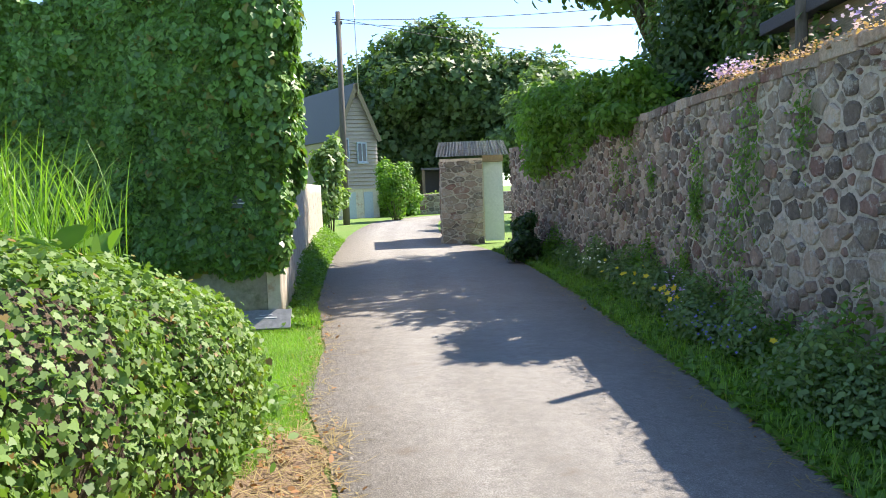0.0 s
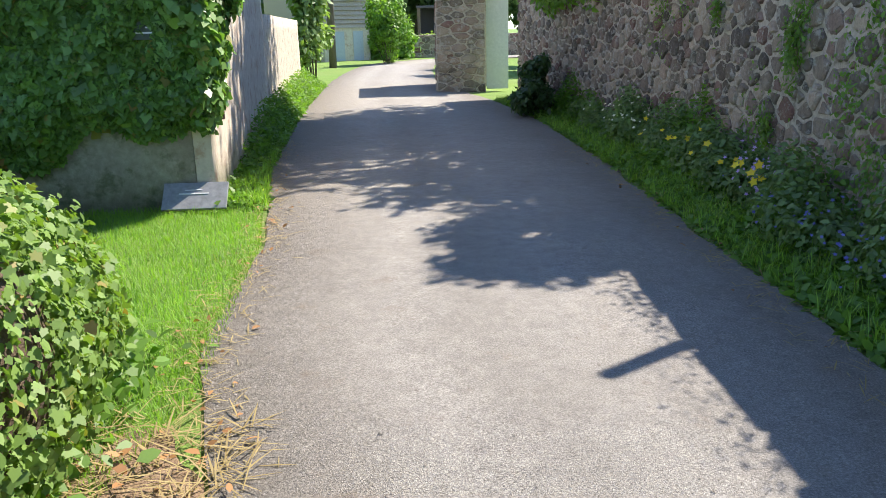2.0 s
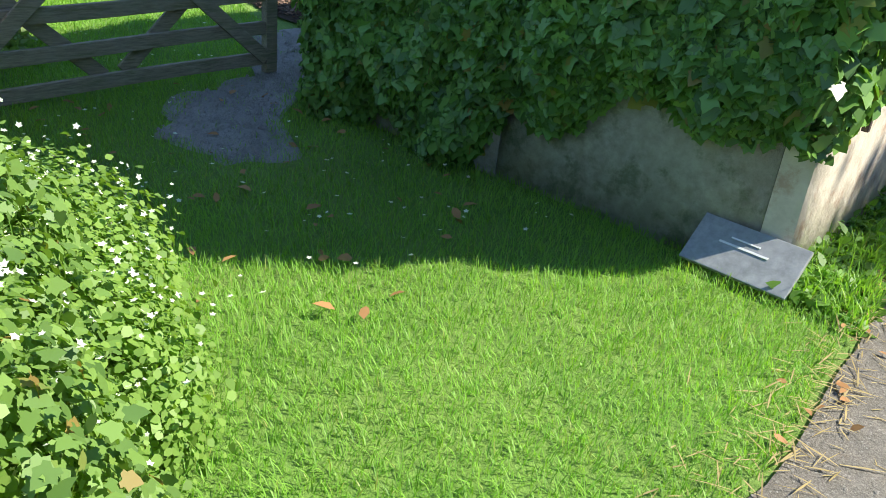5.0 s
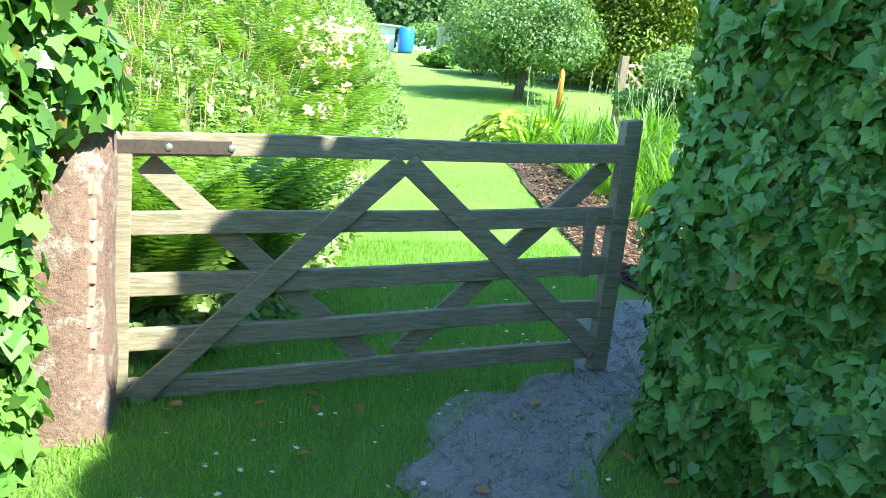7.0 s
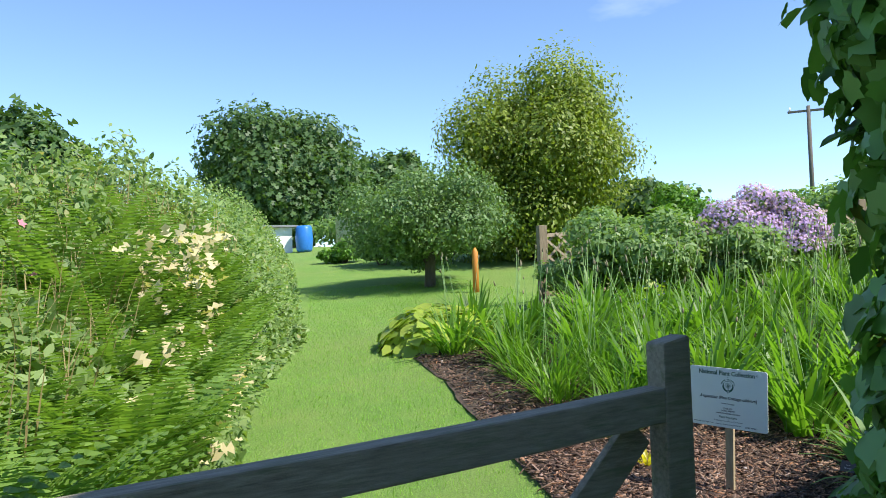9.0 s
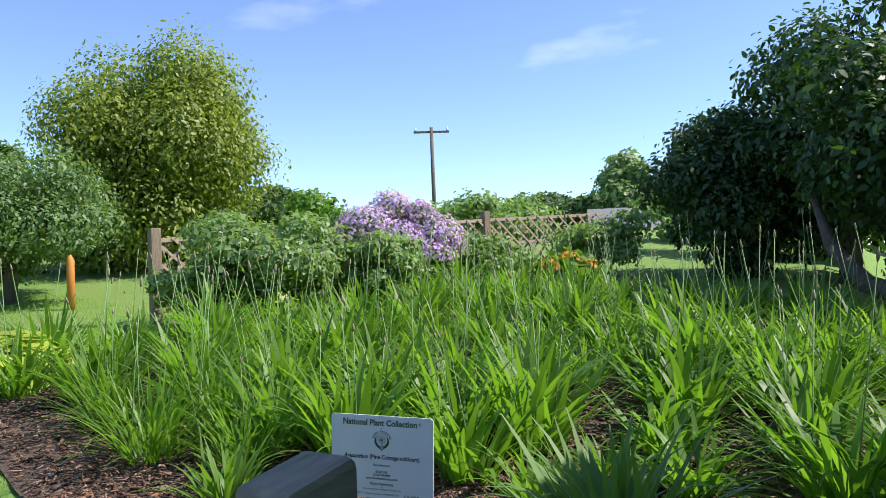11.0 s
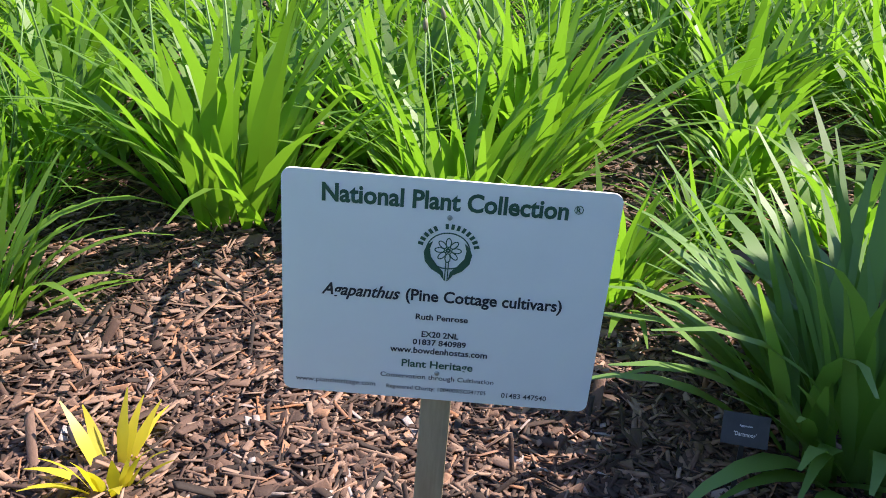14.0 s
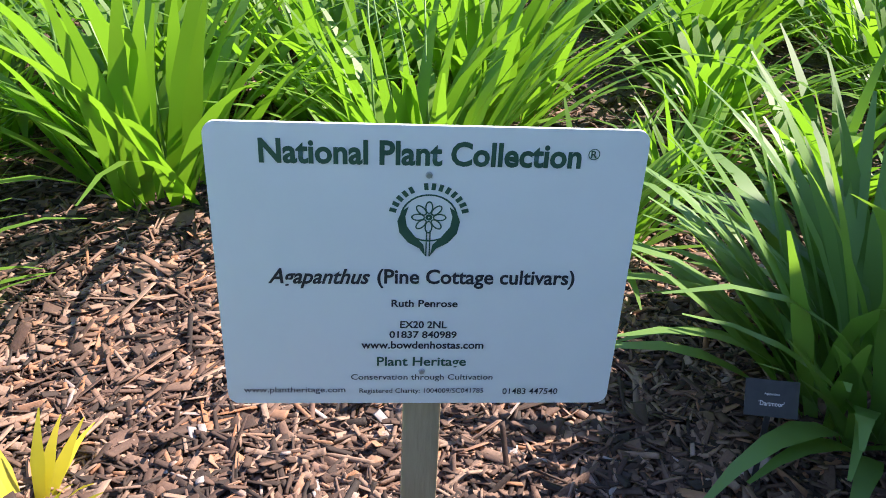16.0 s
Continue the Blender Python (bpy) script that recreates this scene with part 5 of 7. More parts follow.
# ---- lane furniture: slate, plaque, iron tie ----
slate_board = thing("slate_board", (-1.8, 8.24, 0.03), "grey slate board leaning at the wall's foot", "board", turn=6)
bm = bmesh.new()
add_box(bm, -0.24, -0.012, 0.0, 0.24, 0.012, 0.24, 0.004, Matrix.Rotation(radians(-46), 4, "X"))
part("slate_slab", bm, M_SLATE, slate_board)
boxed("lettering_bar", (-0.12, -0.016, 0.13, 0.1, -0.0135, 0.14), M_WHITEINK, slate_board, m=Matrix.Rotation(radians(-46), 4, "X"))
boxed("lettering_bar", (-0.08, -0.016, 0.165, 0.05, -0.0135, 0.172), M_WHITEINK, slate_board, m=Matrix.Rotation(radians(-46), 4, "X"))
plaque = thing("wall_plaque", (-1.93, 8.2, 1.33), "small dark green plaque half hidden in ivy", "plaque", turn=6)
boxed("plate", (-0.16, -0.01, -0.07, 0.16, 0.01, 0.07), M_PLAQUE, plaque, 0.003)
boxed("lettering_bar", (-0.12, -0.013, -0.028, 0.12, -0.011, -0.018), M_WHITEINK, plaque)
boxed("lettering_bar", (-0.05, -0.013, 0.008, 0.05, -0.011, 0.017), M_WHITEINK, plaque)
tie = thing("iron_wall_tie", (-1.72, 8.85, 0.75), "rusty iron tie fixed to the cream wall", "wall tie", turn=8)
boxed("bar", (0.0, -0.015, -0.12, 0.03, 0.015, 0.14), M_IRON, tie, 0.004)
boxed("hook", (0.0, -0.05, -0.03, 0.025, 0.05, 0.0), M_IRON, tie, 0.004)

# ---- verges ----
rng = np.random.default_rng(44)


def verge_leaves(name, n, sampler, size, mat, label, hmax=0.3, shape=OVAL_LEAF, category="weeds"):
    x, y, h = sampler(n)
    P = np.stack([x, y, ground_z(x, y) + h], 1)
    ob = new(name, leaves(name, P, np.tile((0, 0, 1.0), (n, 1)), size, mat, shape, 0.55, 0.1, 0.45, rng))
    return tagged(ob, label, category, kind="stuff")


def right_verge(n):
    y = rng.uniform(3.2, 17, n)
    wx = np.array([wall_at(v + 12.0)[0] for v in np.linspace(3.2, 17, 60)])
    xw = np.interp(y, np.linspace(3.2, 17, 60), wx)
    _, e = road_edges(y)
    f = rng.random(n)
    x = e - 0.05 + (xw - e - 0.02) * f + 0.05
    tall_ = (0.05 + 0.5 * f ** 2.2) * (0.65 + 0.6 * np.sin(y * 2.1) * np.sin(y * 0.7 + 1) + 0.3 * np.sin(y * 5.3))
    return x, y, rng.random(n) * np.maximum(tall_, 0.03)


def left_verge(n):
    y = rng.uniform(8.3, 22, n)
    e, _ = road_edges(y)
    hx = np.interp(y, [8.3, 13.2, 20.5, 22], [-1.66, -2.4, -3.5, -3.8])
    f = rng.random(n)
    x = e + (hx - e) * f
    return x, y, rng.random(n) * (0.05 + 0.5 * f) * (0.18 + 0.82 * sm(9, 12, y))


verge_leaves("verge_weeds", 40000, right_verge, 0.055, M_WEED, "leafy green weeds along the wall's foot")
verge_leaves("verge_weeds", 16000, left_verge, 0.055, M_WEED, "leafy weeds along the house's foot")


# clumps of darker plants leaning on the wall
clumps = []
for k in range(46):
    y = 4.4 + 9.2 * rng.random()
    r = 0.12 + 0.16 * rng.random()
    clumps.append((float(np.interp(y, [2, 6, 8.5, 11, 14.3], [2.68, 2.6, 2.5, 2.4, 1.9])) - 0.16 - 0.32 * rng.random() ** 1.5, y, 0.1 + 0.1 * rng.random(), r, r * 1.3, 0.16 + 0.34 * rng.random() ** 1.5))
P, N, _ = blob_cloud(clumps, 26000, rng, 0.5, 0.06)
ok = P[:, 2] > 0.02
foot = new("wall_foot_plants", leaves("wall_foot_plants", P[ok], N[ok] + np.array([0, 0, 0.5]), 0.045, M_TREE_OLIVE, OVAL_LEAF, 0.6, 0.3, 0.4, rng))
tagged(foot, "dark leafy plants crowding the stone wall's foot", "plants", kind="stuff")


def flower_spots(name, pts, mat, size, label, cat="flowers"):
    P = np.array(pts)
    ob = new(name, leaves(name, P, np.tile((-0.3, -0.6, 0.7), (len(P), 1)), size, mat, PETAL5, 0.3, 0, 0.25, rng))
    return tagged(ob, label, cat, kind="stuff")


def grass_patch(name, n, sampler, length, width, mat, label, lean=0.5, curl=1.0, segs=2):
    x, y = sampler(n)
    P = np.stack([x, y, ground_z(x, y) - 0.005], 1)
    ob = new(name, blades(name, P, rng.uniform(0, 6.28, len(x)), rng.uniform(0, lean, len(x)), length * rng.uniform(0.5, 1.3, len(x)), width * rng.uniform(0.7, 1.3, len(x)), rng.uniform(0.1, curl, len(x)), mat, segs))
    return tagged(ob, label, "grass", kind="stuff")


def in_poly(x, y, poly):
    ok = np.zeros(len(x), dtype=bool)
    for (x0, y0), (x1, y1) in zip(poly, poly[1:] + poly[:1]):
        c = (y0 > y) != (y1 > y)
        ok ^= c & (x < (x1 - x0) * (y - y0) / (y1 - y0 + 1e-12) + x0)
    return ok


LAWN_GATE = [(-0.75, 5.2), (-1.05, 7.3), (-1.45, 8.9), (-1.7, 8.5), (-4.4, 8.0), (-4.9, 8.3), (-5.6, 8.4), (-6.6, 8.45), (-7.4, 8.55), (-7.6, 7.0), (-5.2, 5.7), (-4.3, 5.6), (-3.2, 4.2), (-1.7, 4.2), (-0.85, 4.2)]
PATHPOLY = [(-3.85, 7.0), (-4.35, 6.8), (-4.9, 7.2), (-5.35, 7.8), (-6.1, 8.25), (-6.1, 8.65), (-5.5, 8.45), (-4.9, 7.85), (-4.4, 7.4), (-3.95, 7.25)]


def gate_lawn(n):
    x, y = rng.uniform(-7.6, -0.7, n), rng.uniform(4.2, 8.9, n)
    ok = in_poly(x, y, LAWN_GATE) & ~(in_poly(x, y, PATHPOLY) & (rng.random(n) < 0.93))
    return x[ok], y[ok]


grass_patch("lawn_grass", 190000, gate_lawn, 0.055, 0.0034, M_GRASS, "short mown grass before the gate", 0.8, 1.2)

grass_patch("verge_grass", 9000, lambda n: right_verge(n)[:2], 0.13, 0.006, M_GRASS, "rough grass along the wall's foot", 0.5, 1.3, 3)
grass_patch("verge_grass", 9000, lambda n: left_verge(n)[:2], 0.13, 0.006, M_GRASS, "tall rough grass along the lane's edge", 0.4, 1.2, 3)


def litter(n):
    y = rng.uniform(3.5, 12, n)
    a, b = road_edges(y)
    left = rng.random(n) < 0.6
    return np.where(left, a + rng.normal(0.0, 0.09, n), b + rng.normal(-0.02, 0.1, n)), y


x, y = litter(2200)
P = np.stack([x, y, np.full(len(x), 0.022)], 1)
lit = new("dry_straw", blades("dry_straw", P, rng.uniform(0, 6.28, len(x)), 1.45, rng.uniform(0.03, 0.14, len(x)), rng.uniform(0.003, 0.007, len(x)), 0.1, M_DRY, 2))
tagged(lit, "dry straw and grass clippings along the road's edge", "litter", kind="stuff")
n = 1500
x, y = rng.uniform(-1.2, -0.4, n), rng.uniform(2.0, 5.0, n)
P = np.stack([x, y, np.full(n, 0.03)], 1)
lit = new("dry_straw", blades("bank_straw", P, rng.uniform(0, 6.28, n), 1.4, rng.uniform(0.04, 0.2, n), rng.uniform(0.003, 0.008, n), 0.15, M_DRY, 2))
tagged(lit, "dry straw and twigs over the brown earth", "litter", kind="stuff")
n = 600
x, y = rng.normal(-1.12, 0.12, n), rng.uniform(4.2, 5.6, n)
h = rng.random(n) * 0.16
P = np.stack([x - 0.1 * (y - 5), y, 0.02 + h], 1)
hw_ = new("bank_foot_weeds", leaves("bank_foot_weeds", P, np.tile((0.3, -0.3, 1.0), (n, 1)), 0.06, M_WEED, OVAL_LEAF, 0.5, 0.3, 0.4, rng))
tagged(hw_, "broad green weeds at the hedge bank's foot", "weeds", kind="stuff")
n = 260
x, y = rng.uniform(-1.15, -0.42, n), rng.uniform(2.2, 4.9, n)
P = np.stack([x, y, np.full(n, 0.034)], 1)
dl = new("dead_leaves", leaves("bank_dead_leaves", P, np.tile((0, 0, 1.0), (n, 1)), 0.045, M_DEAD, OVAL_LEAF, 0.35, 0, 0.4, rng))
tagged(dl, "fallen brown leaves on the earth strip", "leaves", kind="stuff")
n = 170
x, y = litter(n)
P = np.stack([x, y, np.full(n, 0.03)], 1)
dl = new("dead_leaves", leaves("dead_leaves", P, np.tile((0, 0, 1.0), (n, 1)), 0.036, M_DEAD, OVAL_LEAF, 0.3, 0, 0.4, rng))
tagged(dl, "fallen brown leaves at the road's edge", "leaves", kind="stuff")
n = 60
x, y = rng.uniform(-5.2, -2.2, n), rng.uniform(5.9, 7.9, n)
P = np.stack([x, y, ground_z(x, y) + 0.035], 1)
dl = new("dead_leaves", leaves("dead_leaves_lawn", P, np.tile((0, 0, 1.0), (n, 1)), 0.06, M_DEAD, OVAL_LEAF, 0.3, 0, 0.4, rng))
tagged(dl, "fallen brown leaves on the shaded grass", "leaves", kind="stuff")
n = 170
x, y = rng.uniform(-6.5, -2.5, n), rng.uniform(5.9, 8.1, n)
ok = in_poly(x, y, LAWN_GATE) & ~in_poly(x, y, PATHPOLY)
P = np.stack([x, y, ground_z(x, y) + 0.055], 1)[ok]
dz_ = new("daisies", leaves("daisies", P, np.tile((0, 0, 1.0), (len(P), 1)), 0.024, M_WHITE, PETAL5, 0.2, 0, 0.3, rng))
tagged(dz_, "white daisies dotted over the shaded grass", "flowers", kind="stuff")
# flowers at the wall's foot and on its top
yp = [(2.15, 9.3), (2.2, 9.2), (2.1, 9.6), (2.12, 8.7), (2.2, 8.3), (2.15, 7.6), (2.1, 7.5), (2.25, 5.6), (2.2, 7.9), (2.0, 9.9)]
flower_spots("yellow_poppies", [(a - rng.random() * 0.15, b_, 0.3 + 0.15 * rng.random()) for a, b_ in yp for _ in range(2)], M_YELLOW, 0.065, "yellow poppies flowering at the wall's foot")
flower_spots("purple_flowers", [(2.2 + rng.normal(0, 0.06), 7.95 + rng.normal(0, 0.12), 0.3 + rng.normal(0, 0.08)) for _ in range(60)], M_PURPLE, 0.03, "purple flower spikes at the wall's foot")
flower_spots("white_flowers", [(1.95 + rng.normal(0, 0.12), 11.4 + rng.normal(0, 0.5), 0.35 + rng.normal(0, 0.1)) for _ in range(60)], M_WHITE, 0.035, "small white flowers at the wall's foot")
flower_spots("blue_flowers", [(2.05 + rng.normal(0, 0.15), 6.3 + rng.normal(0, 0.5), 0.3 + rng.normal(0, 0.1)) for _ in range(70)], M_BLUE, 0.022, "tiny blue flowers among the verge weeds")
n = 1500
y = rng.uniform(4.0, 8.0, n)
P = np.stack([np.interp(y, [4, 8.5], [2.68, 2.52]) + rng.normal(0, 0.1, n), y, 2.17 + np.abs(rng.normal(0, 0.035, n))], 1)
st_ = new("stonecrop", leaves("stonecrop", P, np.tile((-0.3, -0.2, 1.0), (n, 1)), 0.03, M_RUST, OVAL_LEAF, 0.6, -0.2, 0.4, rng))
tagged(st_, "russet and pink stonecrop along the wall's top", "plants", kind="stuff")
n = 500
y = np.r_[rng.normal(7.4, 0.2, 250), rng.normal(4.6, 0.4, 250)]
P = np.stack([2.6 + rng.normal(0, 0.08, n), y, 2.26 + np.abs(rng.normal(0, 0.05, n))], 1)
st_ = new("lilac_stonecrop", leaves("lilac_stonecrop", P, np.tile((-0.3, -0.2, 1.0), (n, 1)), 0.035, M_PURPLE, PETAL5, 0.5, 0, 0.4, rng))
tagged(st_, "lilac flowers along the wall's top", "flowers", kind="stuff")
# plants rooted in the wall face
n = 3800
k = rng.integers(0, 16, n)
cy, cz, cr = rng.uniform(5.2, 12, 16), rng.uniform(0.3, 1.9, 16), rng.uniform(0.08, 0.3, 16)
y = cy[k] + rng.normal(0, 1, n) * cr[k] * 0.5
z = np.clip(cz[k] + rng.normal(0, 1, n) * cr[k] * 0.9, 0.05, 2.1)
P = np.stack([np.interp(y, [2, 6, 8.5, 11, 14.3], [2.68, 2.6, 2.5, 2.4, 1.9]) - 0.03 - 0.06 * rng.random(n), y, z], 1)
wp = new("wall_plants", leaves("wall_plants", P, np.tile((-1, 0, 0.3), (n, 1)), 0.035, M_WEED, OVAL_LEAF, 0.5, 0.6, 0.4, rng))
tagged(wp, "small ferns and weeds rooted in the wall", "plants", kind="stuff")

# ---- garden ----
rng = np.random.default_rng(55)
LAWN_G = [(-6.6, 7.2), (-7.4, 8.6), (-8.7, 8.78), (-9.9, 8.95), (-11.3, 9.05), (-12.4, 9.3), (-12.6, 12), (-15, 12.2), (-18, 12), (-18, 9.2), (-13, 8.3), (-10.5, 7.5), (-7.6, 6.9)]


def garden_lawn(n):
    x, y = rng.uniform(-18, -6.6, n), rng.uniform(6.8, 12.2, n)
    ok = in_poly(x, y, LAWN_G)
    return x[ok], y[ok]


grass_patch("lawn_grass", 90000, garden_lawn, 0.035, 0.006, M_GRASS, "close-mown sunny garden lawn", 0.8, 1.0, 1)

# bark chips over the bed
n = 66000
near = rng.random(n) < 0.6
x = np.where(near, rng.normal(-7.1, 0.75, n), rng.uniform(-12.3, -5.2, n))
y = np.where(near, rng.normal(9.7, 0.55, n), rng.uniform(8.6, 12.5, n))
ok = in_poly(x, y, BED)
x, y = x[ok], y[ok]
n = len(x)
chip = np.array([(-0.5, -0.5, 0), (0.5, -0.42, 0), (0.46, 0.5, 0), (-0.52, 0.4, 0), (-0.46, -0.4, 1), (0.44, -0.36, 1), (0.4, 0.44, 1), (-0.44, 0.36, 1)])
cf = np.array([(0, 3, 2, 1), (4, 5, 6, 7), (0, 1, 5, 4), (1, 2, 6, 5), (2, 3, 7, 6), (3, 0, 4, 7)])
dims = np.stack([rng.gamma(1.6, 0.022, n) + 0.012, rng.gamma(1.6, 0.0045, n) + 0.003, rng.uniform(0.0012, 0.004, n)], 1)
loc = chip[None] * dims[:, None, :]
az, tl, rl = rng.uniform(0, 6.28, n), rng.normal(0, 0.3, n), rng.normal(0, 0.6, n)
X, Y, Z = loc[..., 0], loc[..., 1], loc[..., 2]
Z, X = Z * np.cos(tl)[:, None] + X * np.sin(tl)[:, None], X * np.cos(tl)[:, None] - Z * np.sin(tl)[:, None]
Z, Y = Z * np.cos(rl)[:, None] + Y * np.sin(rl)[:, None], Y * np.cos(rl)[:, None] - Z * np.sin(rl)[:, None]
V = np.stack([x[:, None] + X * np.cos(az)[:, None] - Y * np.sin(az)[:, None], y[:, None] + X * np.sin(az)[:, None] + Y * np.cos(az)[:, None], (ground_z(x, y) + 0.036 + rng.uniform(-0.004, 0.012, n))[:, None] + Z], -1)
chips = new("bark_chips", mesh_from("bark_chips", V.reshape(-1, 3), (np.arange(n)[:, None, None] * 8 + cf[None]).reshape(-1, 4), M_CHIP))
tagged(chips, "brown shredded bark chips mulching the bed", "mulch", kind="stuff")


# agapanthus clumps


def agapanthus(seed, n, length, width, lean, stems, mat, label, stem_len=0.75, curl=1.5, split=False):
    rng = np.random.default_rng(seed)
    t = thing("agapanthus", (0, 0, -50), label, "plant", "agapanthus clumps in the bed")
    a = rng.uniform(0, 6.28, n)
    r = 0.13 * np.sqrt(rng.random(n)) * (length / 0.5)
    P = np.stack([r * np.cos(a), r * np.sin(a), np.zeros(n)], 1)
    az = a + rng.normal(0, 0.7, n)
    le = np.clip(lean * (0.15 + r / (0.13 * length / 0.5)) * rng.uniform(0.4, 1.3, n), 0, 1.3)
    ll, ww, cc = length * rng.uniform(0.6, 1.2, n), width * rng.uniform(0.7, 1.25, n), rng.uniform(0.1, curl, n)
    if split:
        for k in range(n):
            under(new("leaf", blades("leaf", P[k:k + 1], az[k:k + 1], le[k:k + 1], ll[k:k + 1], ww[k:k + 1], cc[k:k + 1], mat, 6)), t)
    else:
        under(new("leaves", blades("leaves", P, az, le, ll, ww, cc, mat, 6)), t)
    for k in range(stems):
        p = Vector((rng.normal(0, 0.08), rng.normal(0, 0.08), 0))
        d = Vector((rng.normal(0, 0.13), rng.normal(0, 0.13), 1)) * stem_len * rng.uniform(0.8, 1.2)
        bm = bmesh.new()
        tube(bm, [p, p + d * 0.5 + Vector((0.01, 0, 0)), p + d], [0.004, 0.0032, 0.0025], 5)
        st = part("flower_stem", bm, M_STEM, t)
        bm = bmesh.new()
        tube(bm, [p + d, p + d * 1.015, p + d * 1.035, p + d * 1.06], [0.003, 0.008, 0.007, 0.0015], 6)
        part("bud", bm, M_BUD, st, "closed pale flower bud")
    return t


KINDS = [
    agapanthus(1, 90, 0.6, 0.041, 0.62, 2, M_STRAP, "clump of arching bright green strap leaves with buds"),
    agapanthus(2, 90, 0.57, 0.034, 0.67, 3, M_STRAP, "clump of narrow green strap leaves and tall stems", 0.85),
    agapanthus(3, 92, 0.54, 0.043, 0.72, 1, M_STRAP, "dense clump of glossy green strap leaves"),
    agapanthus(4, 150, 0.56, 0.015, 0.75, 4, M_STRAP, "fine-leaved green clump with many thin flower stems", 0.8),
    agapanthus(5, 60, 0.34, 0.022, 0.8, 0, M_STRAP, "small young clump of upright green strap leaves"),
    agapanthus(6, 150, 0.58, 0.036, 0.72, 0, M_STRAP_SHADED, "dark broad-leaved clump in shade beside the sign"),
    agapanthus(7, 75, 0.48, 0.038, 0.95, 0, M_STRAP, "loose clump of broad arching pale leaves", 0.7, 2.0),
    agapanthus(11, 100, 0.6, 0.04, 0.62, 4, M_STRAP, "clump of arching bright green strap leaves with buds", split=True),
    agapanthus(12, 70, 0.36, 0.024, 0.85, 0, M_STRAP, "small young clump of upright green strap leaves", split=True),
    agapanthus(13, 150, 0.56, 0.036, 0.72, 0, M_STRAP_SHADED, "dark broad-leaved clump in shade beside the sign", split=True),
    agapanthus(14, 80, 0.48, 0.038, 0.95, 0, M_STRAP, "loose clump of broad arching pale leaves", 0.7, 2.0, split=True),
]


def plant(kind, x, y, scale=1.0, turn=None):
    m = Matrix.Translation((x, y, gz(x, y) + 0.025)) @ Matrix.Rotation(random.uniform(0, 6.28) if turn is None else turn, 4, "Z") @ Matrix.Diagonal((scale, scale, scale, 1))
    return copy_thing(KINDS[kind], m)


NAMED = [(8, -8.05, 9.42, 1.0), (7, -8.0, 10.15, 1.05), (7, -7.45, 11.0, 1.05), (10, -6.85, 11.35, 1.0), (9, -6.4, 10.08, 1.02), (7, -7.42, 10.4, 0.85), (8, -6.98, 10.35, 0.95), (6, -6.5, 10.95, 0.95), (0, -7.85, 10.75, 1.0), (2, -7.0, 11.9, 1.1), (3, -8.45, 9.75, 0.8), (1, -8.62, 10.1, 1.0), (3, -8.95, 9.5, 1.0), (2, -6.35, 12.2, 1.1), (0, -7.4, 12.9, 1.2), (4, -6.85, 10.75, 0.9), (3, -9.7, 9.6, 1.0), (1, -10.4, 9.75, 1.0), (0, -5.6, 11.6, 1.1), (2, -5.7, 12.8, 1.1)]
for k, x, y, s_ in NAMED:
    plant(k, x, y, s_)
placed = [(p[1], p[2]) for p in NAMED]
rnd3 = random.Random(3)
for _ in range(3600):
    x, y = rnd3.uniform(-11.9, -5.4), rnd3.uniform(9.3, 15.8)
    if not in_poly(np.array([x]), np.array([y]), BED)[0]:
        continue
    if y < 10.4 + 0.35 * max(0, -(x + 8.2)) * 0 and x > -8.6:
        continue
    if x > -7.8 and y < 11.2:
        continue
    if y < 9.2 + 0.06 * (-x - 8) or min(math.dist((x, y), q) for q in placed) < 0.47:
        continue
    placed.append((x, y))
    plant(rnd3.choice((0, 1, 1, 2, 3)), x, y, rnd3.uniform(0.85, 1.15))
for k in KINDS:
    for o in list(k.children_recursive) + [k]:
        bpy.data.objects.remove(o)

# yellow-leaved seedling, hosta
rngp = np.random.default_rng(9)


def rosette(name, x, y, n, length, width, mat, label, lean=0.9, curl=0.9):
    t = thing(name, (x, y, gz(x, y) + 0.03), label, "plant")
    a = rngp.uniform(0, 6.28, n)
    P = np.stack([0.03 * np.cos(a), 0.03 * np.sin(a), np.zeros(n)], 1)
    under(new("leaves", blades("leaves", P, a, rngp.uniform(0.15, lean, n), length * rngp.uniform(0.6, 1.1, n), width * rngp.uniform(0.8, 1.2, n), rngp.uniform(0.2, curl, n), mat, 6, tip=0.1)), t)
    return t


rosette("yellow_plant", -7.46, 9.28, 22, 0.15, 0.02, M_YELLOW_LEAF, "small tuft of golden yellow strap leaves")
hosta = thing("hosta", (-11.75, 9.55, gz(-11.75, 9.55)), "broad-leaved yellow-green hosta at the lawn's edge", "plant")
n = 460
d = unit(rngp.normal(0, 1, (n, 3)))
d[:, 2] = np.abs(d[:, 2])
P = d * np.array([0.6, 0.6, 0.42])
under(new("leaves", leaves("leaves", P, d + np.array([0, 0, 0.5]), 0.17, M_HOSTA, OVAL_LEAF * np.array([1.5, 1, 1]), 0.3, 0.8, 0.3, rngp)), hosta)

# ---- the sign ----
S_TL, S_TR, S_BR, S_BL = Vector((-7.079, 9.3, 0.972)), Vector((-6.735, 9.487, 0.95)), Vector((-6.75, 9.485, 0.652)), Vector((-7.1, 9.303, 0.668))
sx = ((S_TR - S_TL) + (S_BR - S_BL)).normalized()
sz_ = ((S_TL - S_BL) + (S_TR - S_BR)).normalized()
sy = sz_.cross(sx).normalized()          # away from the reader
sz_ = sx.cross(sy)
s_c = (S_TL + S_TR + S_BR + S_BL) / 4
SW, SH = ((S_TR - S_TL).length + (S_BR - S_BL).length) / 2, ((S_TL - S_BL).length + (S_TR - S_BR).length) / 2
sign = new("plant_collection_sign")
